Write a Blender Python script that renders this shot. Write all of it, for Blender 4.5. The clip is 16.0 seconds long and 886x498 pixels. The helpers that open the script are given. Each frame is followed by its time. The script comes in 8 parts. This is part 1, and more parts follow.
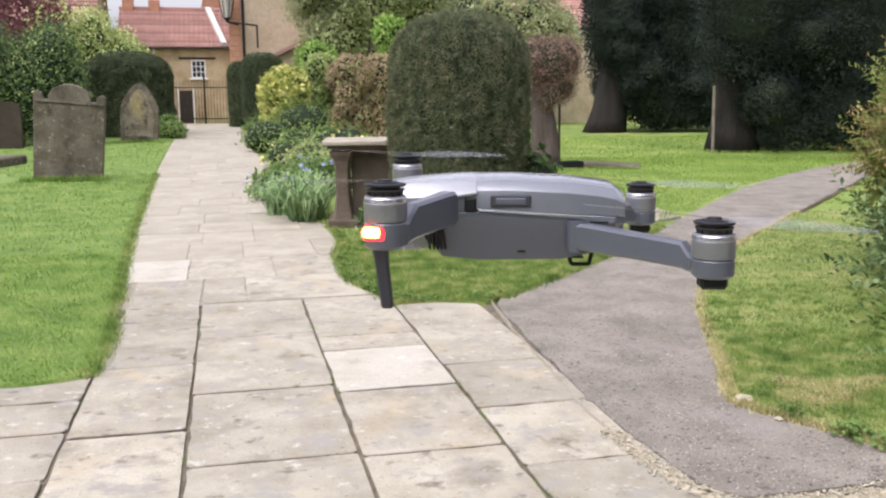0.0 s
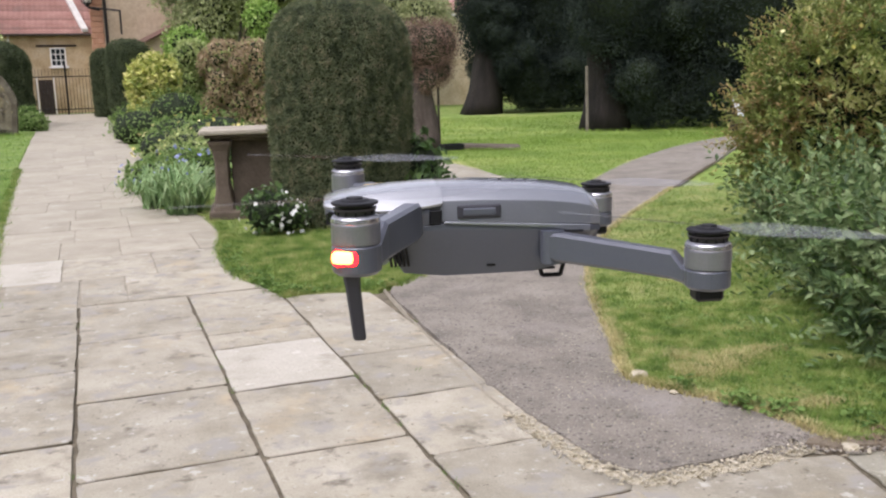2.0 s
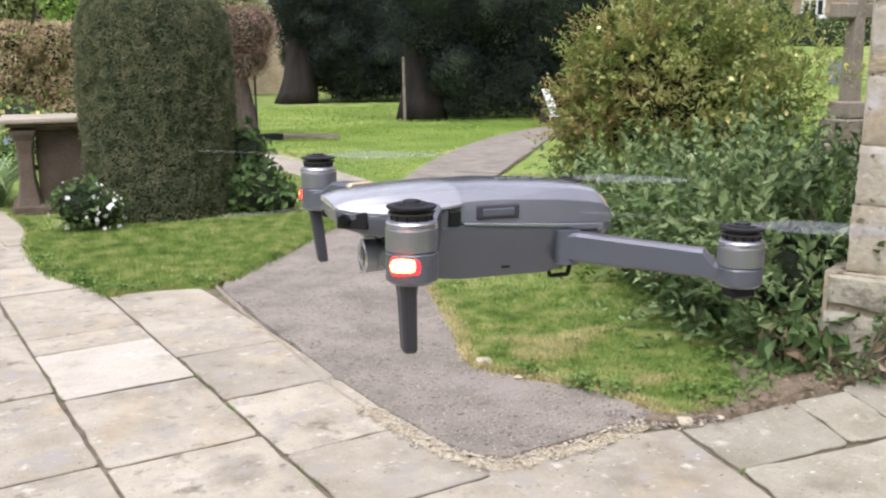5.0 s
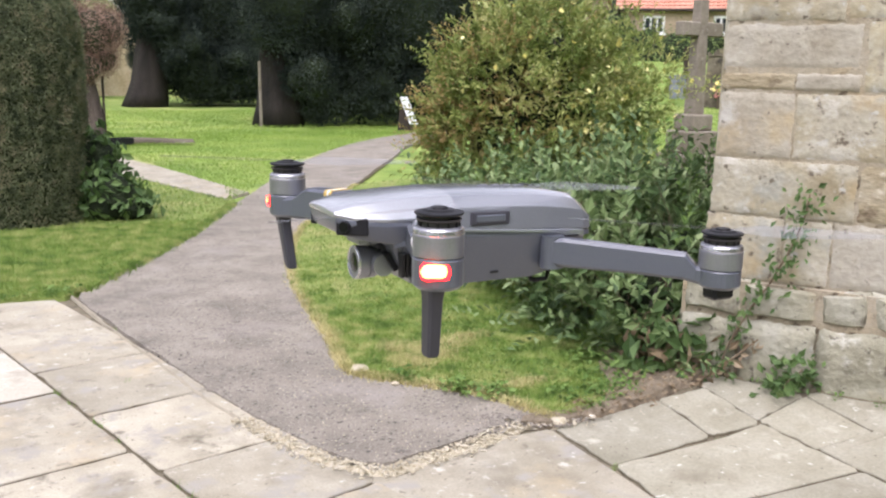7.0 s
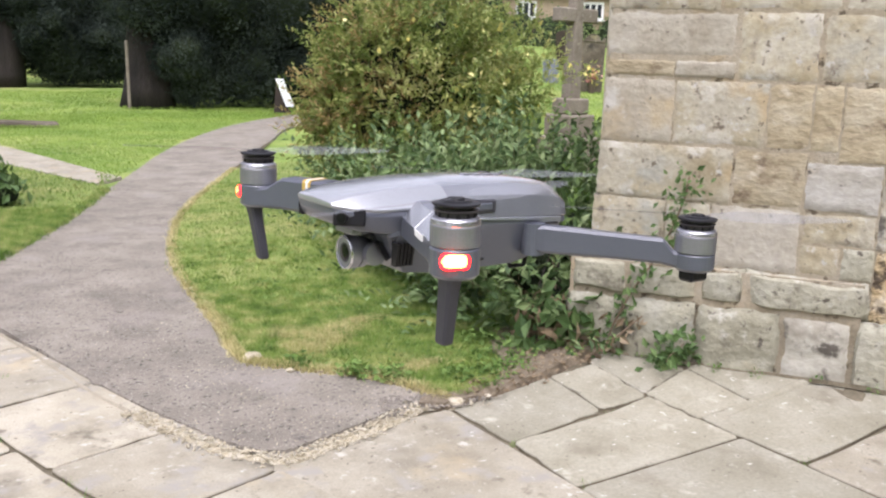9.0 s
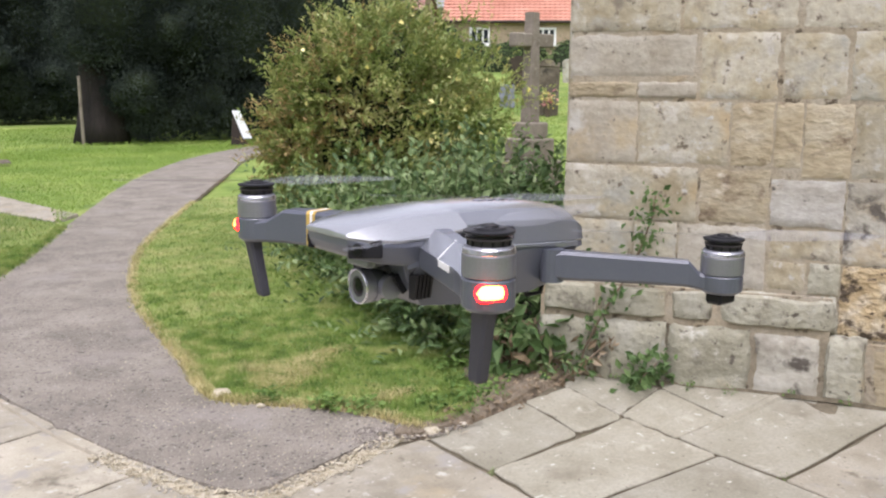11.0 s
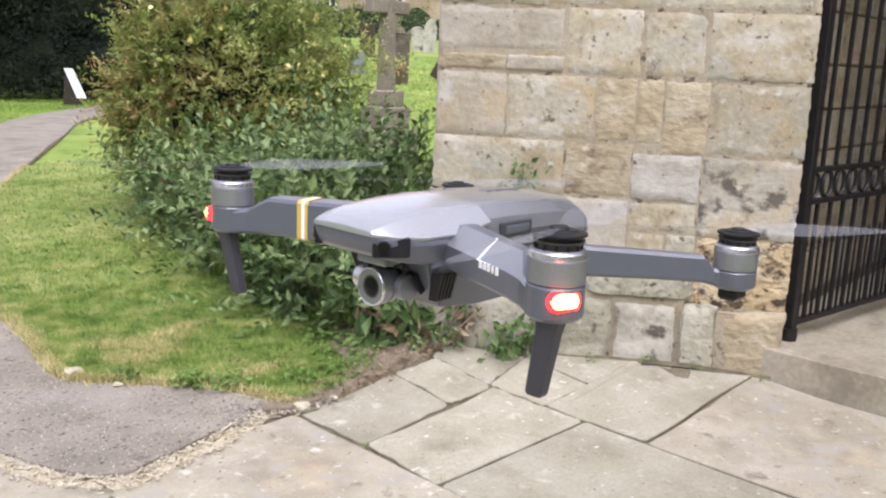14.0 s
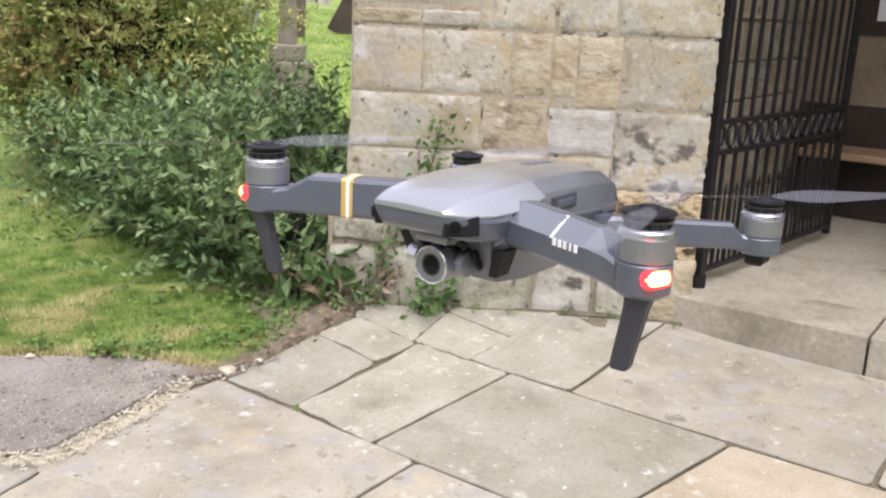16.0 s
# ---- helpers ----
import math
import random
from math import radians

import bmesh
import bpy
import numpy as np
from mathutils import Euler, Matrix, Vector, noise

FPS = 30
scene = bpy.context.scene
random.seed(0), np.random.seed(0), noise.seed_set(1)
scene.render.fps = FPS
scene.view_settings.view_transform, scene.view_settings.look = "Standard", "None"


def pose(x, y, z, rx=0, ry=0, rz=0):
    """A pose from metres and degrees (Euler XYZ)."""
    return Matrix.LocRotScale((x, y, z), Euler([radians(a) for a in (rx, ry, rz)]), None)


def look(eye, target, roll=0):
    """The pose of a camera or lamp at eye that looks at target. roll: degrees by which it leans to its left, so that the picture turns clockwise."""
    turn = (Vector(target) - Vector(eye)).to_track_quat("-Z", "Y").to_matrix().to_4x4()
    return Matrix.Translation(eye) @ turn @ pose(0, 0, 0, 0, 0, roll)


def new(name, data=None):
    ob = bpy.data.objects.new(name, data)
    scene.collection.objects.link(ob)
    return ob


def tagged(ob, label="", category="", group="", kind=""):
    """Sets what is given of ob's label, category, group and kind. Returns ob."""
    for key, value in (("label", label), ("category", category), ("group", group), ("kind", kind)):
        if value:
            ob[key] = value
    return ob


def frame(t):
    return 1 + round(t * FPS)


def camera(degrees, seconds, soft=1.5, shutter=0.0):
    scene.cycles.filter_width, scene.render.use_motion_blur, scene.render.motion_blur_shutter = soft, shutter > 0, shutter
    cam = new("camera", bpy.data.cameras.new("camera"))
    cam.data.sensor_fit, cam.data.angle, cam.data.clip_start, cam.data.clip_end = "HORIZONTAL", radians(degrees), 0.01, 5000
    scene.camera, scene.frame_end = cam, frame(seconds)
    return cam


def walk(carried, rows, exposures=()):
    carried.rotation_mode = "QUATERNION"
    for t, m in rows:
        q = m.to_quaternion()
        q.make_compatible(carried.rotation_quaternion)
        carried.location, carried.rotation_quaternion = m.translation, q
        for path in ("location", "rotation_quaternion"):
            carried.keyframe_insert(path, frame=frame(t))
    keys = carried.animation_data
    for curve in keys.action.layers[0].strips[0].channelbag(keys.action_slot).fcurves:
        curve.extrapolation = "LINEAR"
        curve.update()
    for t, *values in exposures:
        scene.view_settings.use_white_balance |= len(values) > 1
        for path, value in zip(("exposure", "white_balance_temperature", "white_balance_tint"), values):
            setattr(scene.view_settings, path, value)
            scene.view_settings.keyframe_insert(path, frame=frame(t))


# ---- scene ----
cam = camera(51.64, 16.0, soft=2.2)
ROWS = [
    (0.0, 0.000, 0.000, 1.410, 0.00, -9.65, -0.33),
    (0.5, -0.017, 0.017, 1.408, -1.44, -9.41, -0.83),
    (1.0, -0.032, 0.036, 1.412, -3.32, -9.29, -1.23),
    (1.5, -0.047, 0.055, 1.419, -5.11, -9.91, -1.52),
    (2.0, -0.057, 0.070, 1.423, -7.50, -10.77, -1.36),
    (2.5, -0.069, 0.082, 1.429, -9.63, -10.99, -1.26),
    (3.0, -0.079, 0.091, 1.431, -10.68, -9.72, -0.69),
    (3.5, -0.097, 0.105, 1.427, -12.54, -9.35, -0.50),
    (4.0, -0.122, 0.118, 1.425, -14.73, -10.26, -0.70),
    (4.2, -0.135, 0.121, 1.426, -15.70, -10.69, -0.72),
    (6.3, -0.241, 0.160, 1.428, -24.92, -11.57, 0.89),
    (6.5, -0.247, 0.163, 1.428, -25.97, -11.34, 0.95),
    (7.0, -0.275, 0.163, 1.428, -28.46, -11.05, 1.13),
    (7.5, -0.298, 0.168, 1.428, -30.29, -11.06, 1.23),
    (8.0, -0.321, 0.177, 1.429, -32.23, -11.24, 1.51),
    (8.5, -0.336, 0.186, 1.430, -33.85, -11.54, 1.76),
    (9.0, -0.347, 0.197, 1.432, -36.35, -11.92, 1.82),
    (9.2, -0.350, 0.203, 1.431, -36.82, -12.03, 1.53),
    (11.3, -0.361, 0.261, 1.425, -39.59, -9.91, 0.19),
    (11.5, -0.365, 0.272, 1.423, -40.23, -9.90, 0.00),
    (12.0, -0.368, 0.297, 1.423, -41.77, -11.59, -0.13),
    (12.5, -0.368, 0.315, 1.426, -43.89, -12.67, 1.01),
    (13.0, -0.372, 0.334, 1.428, -45.54, -13.14, 1.98),
    (13.5, -0.383, 0.343, 1.432, -46.80, -12.67, 2.00),
    (14.0, -0.402, 0.360, 1.433, -48.70, -12.03, 2.39),
    (14.5, -0.423, 0.377, 1.437, -50.24, -11.86, 1.92),
    (15.0, -0.443, 0.396, 1.439, -51.60, -13.25, 1.87),
    (15.5, -0.454, 0.415, 1.440, -53.38, -13.96, 1.95),
    (16.0, -0.461, 0.435, 1.443, -55.24, -14.62, 2.41),
]
walk(cam, [(t, pose(x, y, z, 90 + pitch, 0, yaw) @ pose(0, 0, 0, 0, 0, roll)) for t, x, y, z, yaw, pitch, roll in ROWS],
     exposures=[(t, e, 6170, 20.5) for t, e in ((0.0, 0.95), (0.5, 0.94), (1.0, 0.70), (2.0, 0.69), (2.5, 0.81), (3.0, 0.82), (4.0, 0.90), (6.5, 1.11), (7.5, 1.13), (9.0, 1.08), (10.2, 0.97), (11.5, 0.88), (12.0, 1.09), (12.5, 1.09), (14.0, 1.12), (16.0, 1.13))])

# ---- light: bright overcast afternoon ----
world = bpy.data.worlds.new("world")
scene.world = world
world.use_nodes = True
wn = world.node_tree.nodes
wl = world.node_tree.links
sky = wn.new("ShaderNodeTexSky")
sky.sky_type, sky.sun_disc = "NISHITA", False
sky.sun_elevation, sky.sun_rotation = radians(63), radians(221.6)
sky.air_density, sky.dust_density, sky.ozone_density = 1.0, 4.0, 0.6
haze = wn.new("ShaderNodeHueSaturation")          # a thin cloud cover takes the blue out of the sky
haze.inputs["Saturation"].default_value = 0.22
wl.new(sky.outputs[0], haze.inputs["Color"])
wl.new(haze.outputs[0], wn["Background"].inputs["Color"])
wn["Background"].inputs["Strength"].default_value = 0.15
sun = new("sun", bpy.data.lights.new("sun", "SUN"))
sun.data.energy, sun.data.angle, sun.data.color = 0.97, radians(58), (1.0, 0.96, 0.9)
sun.matrix_world = look((-8, -9, 24), (0, 0, 0))

# ---- materials ----
def nodes_of(name):
    m = bpy.data.materials.new(name)
    m.use_nodes = True
    nt = m.node_tree
    return m, nt, nt.nodes["Principled BSDF"]


def surf(name, cols, scale=6.0, rough=0.85, fine=60.0, bump=0.3, depth=0.01, island=0.0, rand=0.0, metal=0.0, spec=0.35, blotch=None, stretch=(1, 1, 1), sheen=0.0):
    """A procedural surface: colours by broad noise, fine grain over it, relief, and a change from piece to piece."""
    m, nt, b = nodes_of(name)
    N, K = nt.nodes.new, nt.links.new
    co = N("ShaderNodeTexCoord")
    mp = N("ShaderNodeMapping")
    mp.inputs["Scale"].default_value = stretch
    K(co.outputs["Object"], mp.inputs["Vector"])
    geo = N("ShaderNodeNewGeometry")
    oi = N("ShaderNodeObjectInfo")
    off = N("ShaderNodeVectorMath")
    off.operation = "MULTIPLY_ADD"
    K(oi.outputs["Random"], off.inputs[0])
    off.inputs[1].default_value = (37, 23, 11)
    K(mp.outputs[0], off.inputs[2])
    n1 = N("ShaderNodeTexNoise")
    n1.inputs["Scale"].default_value, n1.inputs["Detail"].default_value, n1.inputs["Roughness"].default_value = scale, 6, 0.62
    K(off.outputs[0], n1.inputs["Vector"])
    ramp = N("ShaderNodeValToRGB")
    el = ramp.color_ramp.elements
    while len(el) < len(cols):
        el.new(0.5)
    for i, c in enumerate(cols):
        el[i].position = 0.3 + 0.4 * i / max(len(cols) - 1, 1)
        el[i].color = (*c, 1)
    K(n1.outputs["Fac"], ramp.inputs["Fac"])
    n2 = N("ShaderNodeTexNoise")
    n2.inputs["Scale"].default_value, n2.inputs["Detail"].default_value = fine, 4
    K(off.outputs[0], n2.inputs["Vector"])
    hsv = N("ShaderNodeHueSaturation")
    K(ramp.outputs[0], hsv.inputs["Color"])
    val = N("ShaderNodeMath")
    val.operation = "MULTIPLY_ADD"
    K(n2.outputs["Fac"], val.inputs[0])
    val.inputs[1].default_value, val.inputs[2].default_value = 0.55, 0.725
    last = val.outputs[0]
    for src, amount in ((geo.outputs["Random Per Island"], island), (oi.outputs["Random"], rand)):
        if amount:
            q = N("ShaderNodeMath")
            q.operation = "MULTIPLY_ADD"
            K(src, q.inputs[0])
            q.inputs[1].default_value, q.inputs[2].default_value = 2 * amount, 1 - amount
            w = N("ShaderNodeMath")
            w.operation = "MULTIPLY"
            K(last, w.inputs[0])
            K(q.outputs[0], w.inputs[1])
            last = w.outputs[0]
    K(last, hsv.inputs["Value"])
    colour = hsv.outputs[0]
    for spot in (blotch or ()):
        c, sc, lo, hi = spot
        n3 = N("ShaderNodeTexNoise")
        n3.inputs["Scale"].default_value, n3.inputs["Detail"].default_value, n3.inputs["Roughness"].default_value = sc, 5, 0.6
        o3 = N("ShaderNodeVectorMath")
        o3.inputs[1].default_value = (sc, 3.3, 7.7)
        K(off.outputs[0], o3.inputs[0])
        K(o3.outputs[0], n3.inputs["Vector"])
        r3 = N("ShaderNodeMapRange")
        r3.inputs["From Min"].default_value, r3.inputs["From Max"].default_value = lo, hi
        K(n3.outputs["Fac"], r3.inputs["Value"])
        mx = N("ShaderNodeMix")
        mx.data_type = "RGBA"
        K(r3.outputs[0], mx.inputs["Factor"])
        K(colour, mx.inputs["A"])
        mx.inputs["B"].default_value = (*c, 1)
        colour = mx.outputs["Result"]
    K(colour, b.inputs["Base Color"])
    b.inputs["Roughness"].default_value, b.inputs["Metallic"].default_value = rough, metal
    b.inputs["Specular IOR Level"].default_value = spec
    if bump:
        bp = N("ShaderNodeBump")
        bp.inputs["Strength"].default_value, bp.inputs["Distance"].default_value = bump, depth
        ad = N("ShaderNodeMath")
        ad.operation = "ADD"
        K(n1.outputs["Fac"], ad.inputs[0])
        K(n2.outputs["Fac"], ad.inputs[1])
        K(ad.outputs[0], bp.inputs["Height"])
        K(bp.outputs[0], b.inputs["Normal"])
    return m


def leafy(name, cols, island=0.35, rough=0.55, thin=0.25, spec=0.25, scale=2.2):
    """Leaves: colour by the leaf, some light let through."""
    m, nt, b = nodes_of(name)
    N, K = nt.nodes.new, nt.links.new
    geo = N("ShaderNodeNewGeometry")
    co = N("ShaderNodeTexCoord")
    n1 = N("ShaderNodeTexNoise")
    n1.inputs["Scale"].default_value, n1.inputs["Detail"].default_value = scale, 4
    K(co.outputs["Object"], n1.inputs["Vector"])
    mixf = N("ShaderNodeMath")
    mixf.operation = "MULTIPLY_ADD"
    K(geo.outputs["Random Per Island"], mixf.inputs[0])
    mixf.inputs[1].default_value = island
    wide = N("ShaderNodeMapRange")
    wide.inputs["From Min"].default_value, wide.inputs["From Max"].default_value = 0.33, 0.67
    K(n1.outputs["Fac"], wide.inputs["Value"])
    sc = N("ShaderNodeMath")
    sc.operation = "MULTIPLY"
    K(wide.outputs[0], sc.inputs[0])
    sc.inputs[1].default_value = 1 - island
    K(sc.outputs[0], mixf.inputs[2])
    ramp = N("ShaderNodeValToRGB")
    el = ramp.color_ramp.elements
    while len(el) < len(cols):
        el.new(0.5)
    for i, c in enumerate(cols):
        el[i].position = 0.12 + 0.76 * i / max(len(cols) - 1, 1)
        el[i].color = (*c, 1)
    K(mixf.outputs[0], ramp.inputs["Fac"])
    K(ramp.outputs[0], b.inputs["Base Color"])
    b.inputs["Roughness"].default_value = rough
    b.inputs["Specular IOR Level"].default_value = spec
    tr = N("ShaderNodeBsdfTranslucent")
    K(ramp.outputs[0], tr.inputs["Color"])
    ms = N("ShaderNodeMixShader")
    ms.inputs[0].default_value = thin
    K(b.outputs[0], ms.inputs[1])
    K(tr.outputs[0], ms.inputs[2])
    K(ms.outputs[0], nt.nodes["Material Output"].inputs["Surface"])
    return m


def plain(name, col, rough=0.5, metal=0.0, spec=0.5, glow=0.0, coat=0.0):
    m, nt, b = nodes_of(name)
    b.inputs["Base Color"].default_value = (*col, 1)
    b.inputs["Roughness"].default_value, b.inputs["Metallic"].default_value = rough, metal
    b.inputs["Specular IOR Level"].default_value = spec
    b.inputs["Coat Weight"].default_value, b.inputs["Coat Roughness"].default_value = coat, 0.22
    if glow:
        b.inputs["Emission Color"].default_value, b.inputs["Emission Strength"].default_value = (*col, 1), glow
    return m


M_SLAB = surf("york_stone", [(0.252, 0.228, 0.170), (0.338, 0.310, 0.240), (0.405, 0.376, 0.302)], 3.0, 0.85, 120, 0.4, 0.004, rand=0.14,
              blotch=[((0.185, 0.168, 0.128), 3.2, 0.54, 0.76), ((0.45, 0.43, 0.375), 14.0, 0.61, 0.70), ((0.12, 0.105, 0.078), 46.0, 0.63, 0.72), ((0.42, 0.345, 0.225), 2.4, 0.58, 0.78), ((0.29, 0.275, 0.24), 6.5, 0.54, 0.66), ((0.46, 0.45, 0.40), 24.0, 0.66, 0.72), ((0.16, 0.145, 0.11), 9.0, 0.60, 0.72)])
M_PATHSTONE = surf("trodden_path_stone", [(0.30, 0.272, 0.208), (0.345, 0.316, 0.246), (0.395, 0.366, 0.294)], 2.0, 0.85, 90, 0.3, 0.004, rand=0.05,
                   blotch=[((0.25, 0.225, 0.17), 1.6, 0.56, 0.78), ((0.44, 0.42, 0.35), 5.0, 0.60, 0.72)])
M_SLABWARM = surf("warm_stone", [(0.27, 0.225, 0.150), (0.355, 0.305, 0.215), (0.41, 0.365, 0.275)], 3.0, 0.85, 90, 0.3, 0.004,
                  blotch=[((0.20, 0.175, 0.13), 3.6, 0.58, 0.78), ((0.48, 0.45, 0.38), 11.0, 0.60, 0.70), ((0.13, 0.115, 0.085), 42.0, 0.66, 0.74)])
M_SLABGREY = surf("lichened_flagstone", [(0.218, 0.204, 0.150), (0.290, 0.275, 0.212), (0.350, 0.335, 0.272)], 2.6, 0.88, 80, 0.35, 0.006, rand=0.08,
                  blotch=[((0.19, 0.172, 0.128), 3.2, 0.57, 0.76), ((0.43, 0.41, 0.34), 8.0, 0.60, 0.72), ((0.50, 0.49, 0.43), 24.0, 0.645, 0.70), ((0.12, 0.108, 0.08), 40.0, 0.64, 0.72)])
M_SLABPALE = surf("pale_stone", [(0.36, 0.335, 0.27), (0.43, 0.405, 0.335), (0.47, 0.445, 0.38)], 3.0, 0.85, 90, 0.25, 0.004,
                  blotch=[((0.27, 0.245, 0.19), 4.0, 0.58, 0.78), ((0.54, 0.52, 0.46), 16.0, 0.62, 0.69), ((0.16, 0.14, 0.11), 42.0, 0.66, 0.74)])
M_JOINT = surf("joint_soil", [(0.080, 0.068, 0.044), (0.20, 0.172, 0.12)], 12, 0.95, 90, 0.4, 0.01)
M_ASPHALT = surf("asphalt", [(0.172, 0.154, 0.126), (0.238, 0.214, 0.176), (0.308, 0.278, 0.230)], 3.5, 0.9, 110, 1.0, 0.012,
                 blotch=[((0.46, 0.43, 0.39), 80.0, 0.60, 0.66), ((0.05, 0.045, 0.042), 55.0, 0.58, 0.66), ((0.32, 0.29, 0.26), 1.6, 0.56, 0.8), ((0.12, 0.105, 0.095), 9.0, 0.62, 0.72)])
M_MORTAR = surf("gravel_mortar", [(0.33, 0.28, 0.18), (0.5, 0.45, 0.33), (0.58, 0.54, 0.44)], 22, 0.95, 120, 0.9, 0.015)
M_SOIL = surf("soil", [(0.125, 0.10, 0.07), (0.26, 0.215, 0.155)], 14, 0.95, 70, 0.8, 0.02)
M_LAWN = surf("lawn", [(0.10, 0.15, 0.032), (0.19, 0.245, 0.06), (0.33, 0.32, 0.13)], 2.0, 0.9, 120, 0.6, 0.02,
              blotch=[((0.36, 0.31, 0.15), 1.1, 0.64, 0.78)])
M_FARLAWN = surf("far_lawn", [(0.115, 0.19, 0.035), (0.19, 0.275, 0.055), (0.30, 0.35, 0.10)], 0.9, 0.9, 30, 0.8, 0.05,
                 blotch=[((0.36, 0.37, 0.13), 0.35, 0.54, 0.72), ((0.09, 0.155, 0.03), 2.6, 0.56, 0.72)])
M_GRASS = leafy("grass_blades", [(0.080, 0.150, 0.026), (0.155, 0.250, 0.046), (0.235, 0.315, 0.075), (0.40, 0.40, 0.16)], 0.25, scale=7.0)
M_GREENLAWN = surf("green_lawn", [(0.085, 0.15, 0.03), (0.15, 0.235, 0.05), (0.24, 0.30, 0.085)], 2.0, 0.9, 120, 0.6, 0.02, blotch=[((0.30, 0.30, 0.12), 1.1, 0.66, 0.8)])
M_GREENGRASS = leafy("green_grass_blades", [(0.10, 0.195, 0.030), (0.165, 0.29, 0.046), (0.225, 0.35, 0.065), (0.33, 0.41, 0.115)], 0.25, scale=3.0)
M_FARBLADE = leafy("lawn_blades", [(0.155, 0.26, 0.040), (0.215, 0.325, 0.058), (0.29, 0.385, 0.085)], 0.2, scale=0.6)
M_DRYGRASS = leafy("dry_grass_blades", [(0.30, 0.28, 0.11), (0.52, 0.46, 0.21), (0.70, 0.63, 0.35)], 0.6)
M_BLOCK = surf("sandstone", [(0.250, 0.212, 0.134), (0.325, 0.290, 0.202), (0.365, 0.342, 0.270), (0.305, 0.282, 0.218)], 4.2, 0.9, 34, 0.6, 0.011, rand=0.12,
               blotch=[((0.395, 0.30, 0.165), 2.6, 0.56, 0.74), ((0.19, 0.165, 0.125), 7.0, 0.58, 0.70), ((0.47, 0.45, 0.395), 5.5, 0.57, 0.70), ((0.29, 0.30, 0.27), 3.4, 0.56, 0.70), ((0.13, 0.108, 0.080), 22.0, 0.60, 0.68), ((0.42, 0.405, 0.36), 15.0, 0.60, 0.68)])
M_BLOCKPALE = surf("grey_lichened_stone", [(0.215, 0.203, 0.143), (0.290, 0.280, 0.212), (0.345, 0.338, 0.278)], 3.6, 0.9, 30, 0.8, 0.016, rand=0.10,
                   blotch=[((0.40, 0.31, 0.17), 2.4, 0.57, 0.74), ((0.285, 0.275, 0.205), 3.6, 0.50, 0.70), ((0.13, 0.118, 0.090), 7.0, 0.58, 0.70), ((0.42, 0.41, 0.35), 8.0, 0.60, 0.70), ((0.10, 0.088, 0.070), 24.0, 0.60, 0.68)])
M_BLOCKGREY = surf("pinkish_grey_stone", [(0.275, 0.246, 0.190), (0.335, 0.310, 0.250), (0.370, 0.350, 0.300)], 3.0, 0.9, 30, 0.6, 0.012, rand=0.08,
                   blotch=[((0.39, 0.315, 0.19), 2.6, 0.56, 0.72), ((0.20, 0.175, 0.13), 9.0, 0.60, 0.72), ((0.42, 0.405, 0.365), 6.0, 0.60, 0.72), ((0.12, 0.10, 0.08), 28.0, 0.64, 0.72)])
M_BLOCKWHITE = surf("whitish_stone", [(0.30, 0.28, 0.225), (0.39, 0.375, 0.33), (0.46, 0.45, 0.415)], 3.4, 0.9, 30, 0.5, 0.012, rand=0.08, stretch=(1, 1, 1.4),
                    blotch=[((0.36, 0.29, 0.18), 3.2, 0.58, 0.72), ((0.11, 0.10, 0.085), 15.0, 0.63, 0.70), ((0.24, 0.215, 0.17), 8.0, 0.60, 0.72)])
M_BLOCKOCHRE = surf("ochre_stone", [(0.265, 0.218, 0.135), (0.345, 0.297, 0.200), (0.385, 0.352, 0.268)], 3.8, 0.9, 26, 0.7, 0.016, rand=0.12, stretch=(1, 1, 1.5),
                    blotch=[((0.14, 0.105, 0.07), 6.0, 0.59, 0.71), ((0.48, 0.43, 0.34), 7.0, 0.6, 0.72)])
M_BLOCKFLAKE = surf("flaking_ochre_stone", [(0.30, 0.225, 0.12), (0.43, 0.34, 0.20), (0.47, 0.41, 0.29)], 5.0, 0.9, 24, 1.0, 0.03, stretch=(1, 1, 1.3),
                    blotch=[((0.52, 0.47, 0.37), 4.0, 0.55, 0.68), ((0.075, 0.058, 0.04), 8.0, 0.53, 0.61), ((0.10, 0.075, 0.05), 20.0, 0.57, 0.64)])
M_BLOCKSTAIN = surf("black_stained_stone", [(0.30, 0.275, 0.21), (0.38, 0.365, 0.305), (0.43, 0.42, 0.37)], 3.0, 0.9, 26, 0.5, 0.014, rand=0.1, stretch=(1, 1, 1.2),
                    blotch=[((0.42, 0.33, 0.19), 2.4, 0.54, 0.72), ((0.20, 0.18, 0.145), 3.6, 0.55, 0.72), ((0.105, 0.094, 0.078), 7.0, 0.50, 0.59), ((0.48, 0.46, 0.41), 9.0, 0.60, 0.70)])
M_WALLJOINT = surf("lime_mortar", [(0.235, 0.198, 0.135), (0.30, 0.262, 0.192), (0.35, 0.318, 0.25)], 7, 0.95, 60, 0.6, 0.008, blotch=[((0.38, 0.30, 0.185), 3.5, 0.60, 0.78), ((0.085, 0.068, 0.045), 11.0, 0.57, 0.64)])
M_STEP = surf("step_stone", [(0.25, 0.225, 0.165), (0.33, 0.30, 0.23), (0.38, 0.35, 0.28)], 2.5, 0.85, 40, 0.3, 0.006, rand=0.06,
              blotch=[((0.17, 0.15, 0.11), 3.0, 0.56, 0.74), ((0.42, 0.39, 0.32), 9.0, 0.62, 0.74)])
M_IRON = surf("black_iron", [(0.008, 0.0075, 0.008), (0.018, 0.0165, 0.017)], 20, 0.5, 120, 0.15, 0.002, spec=0.3)
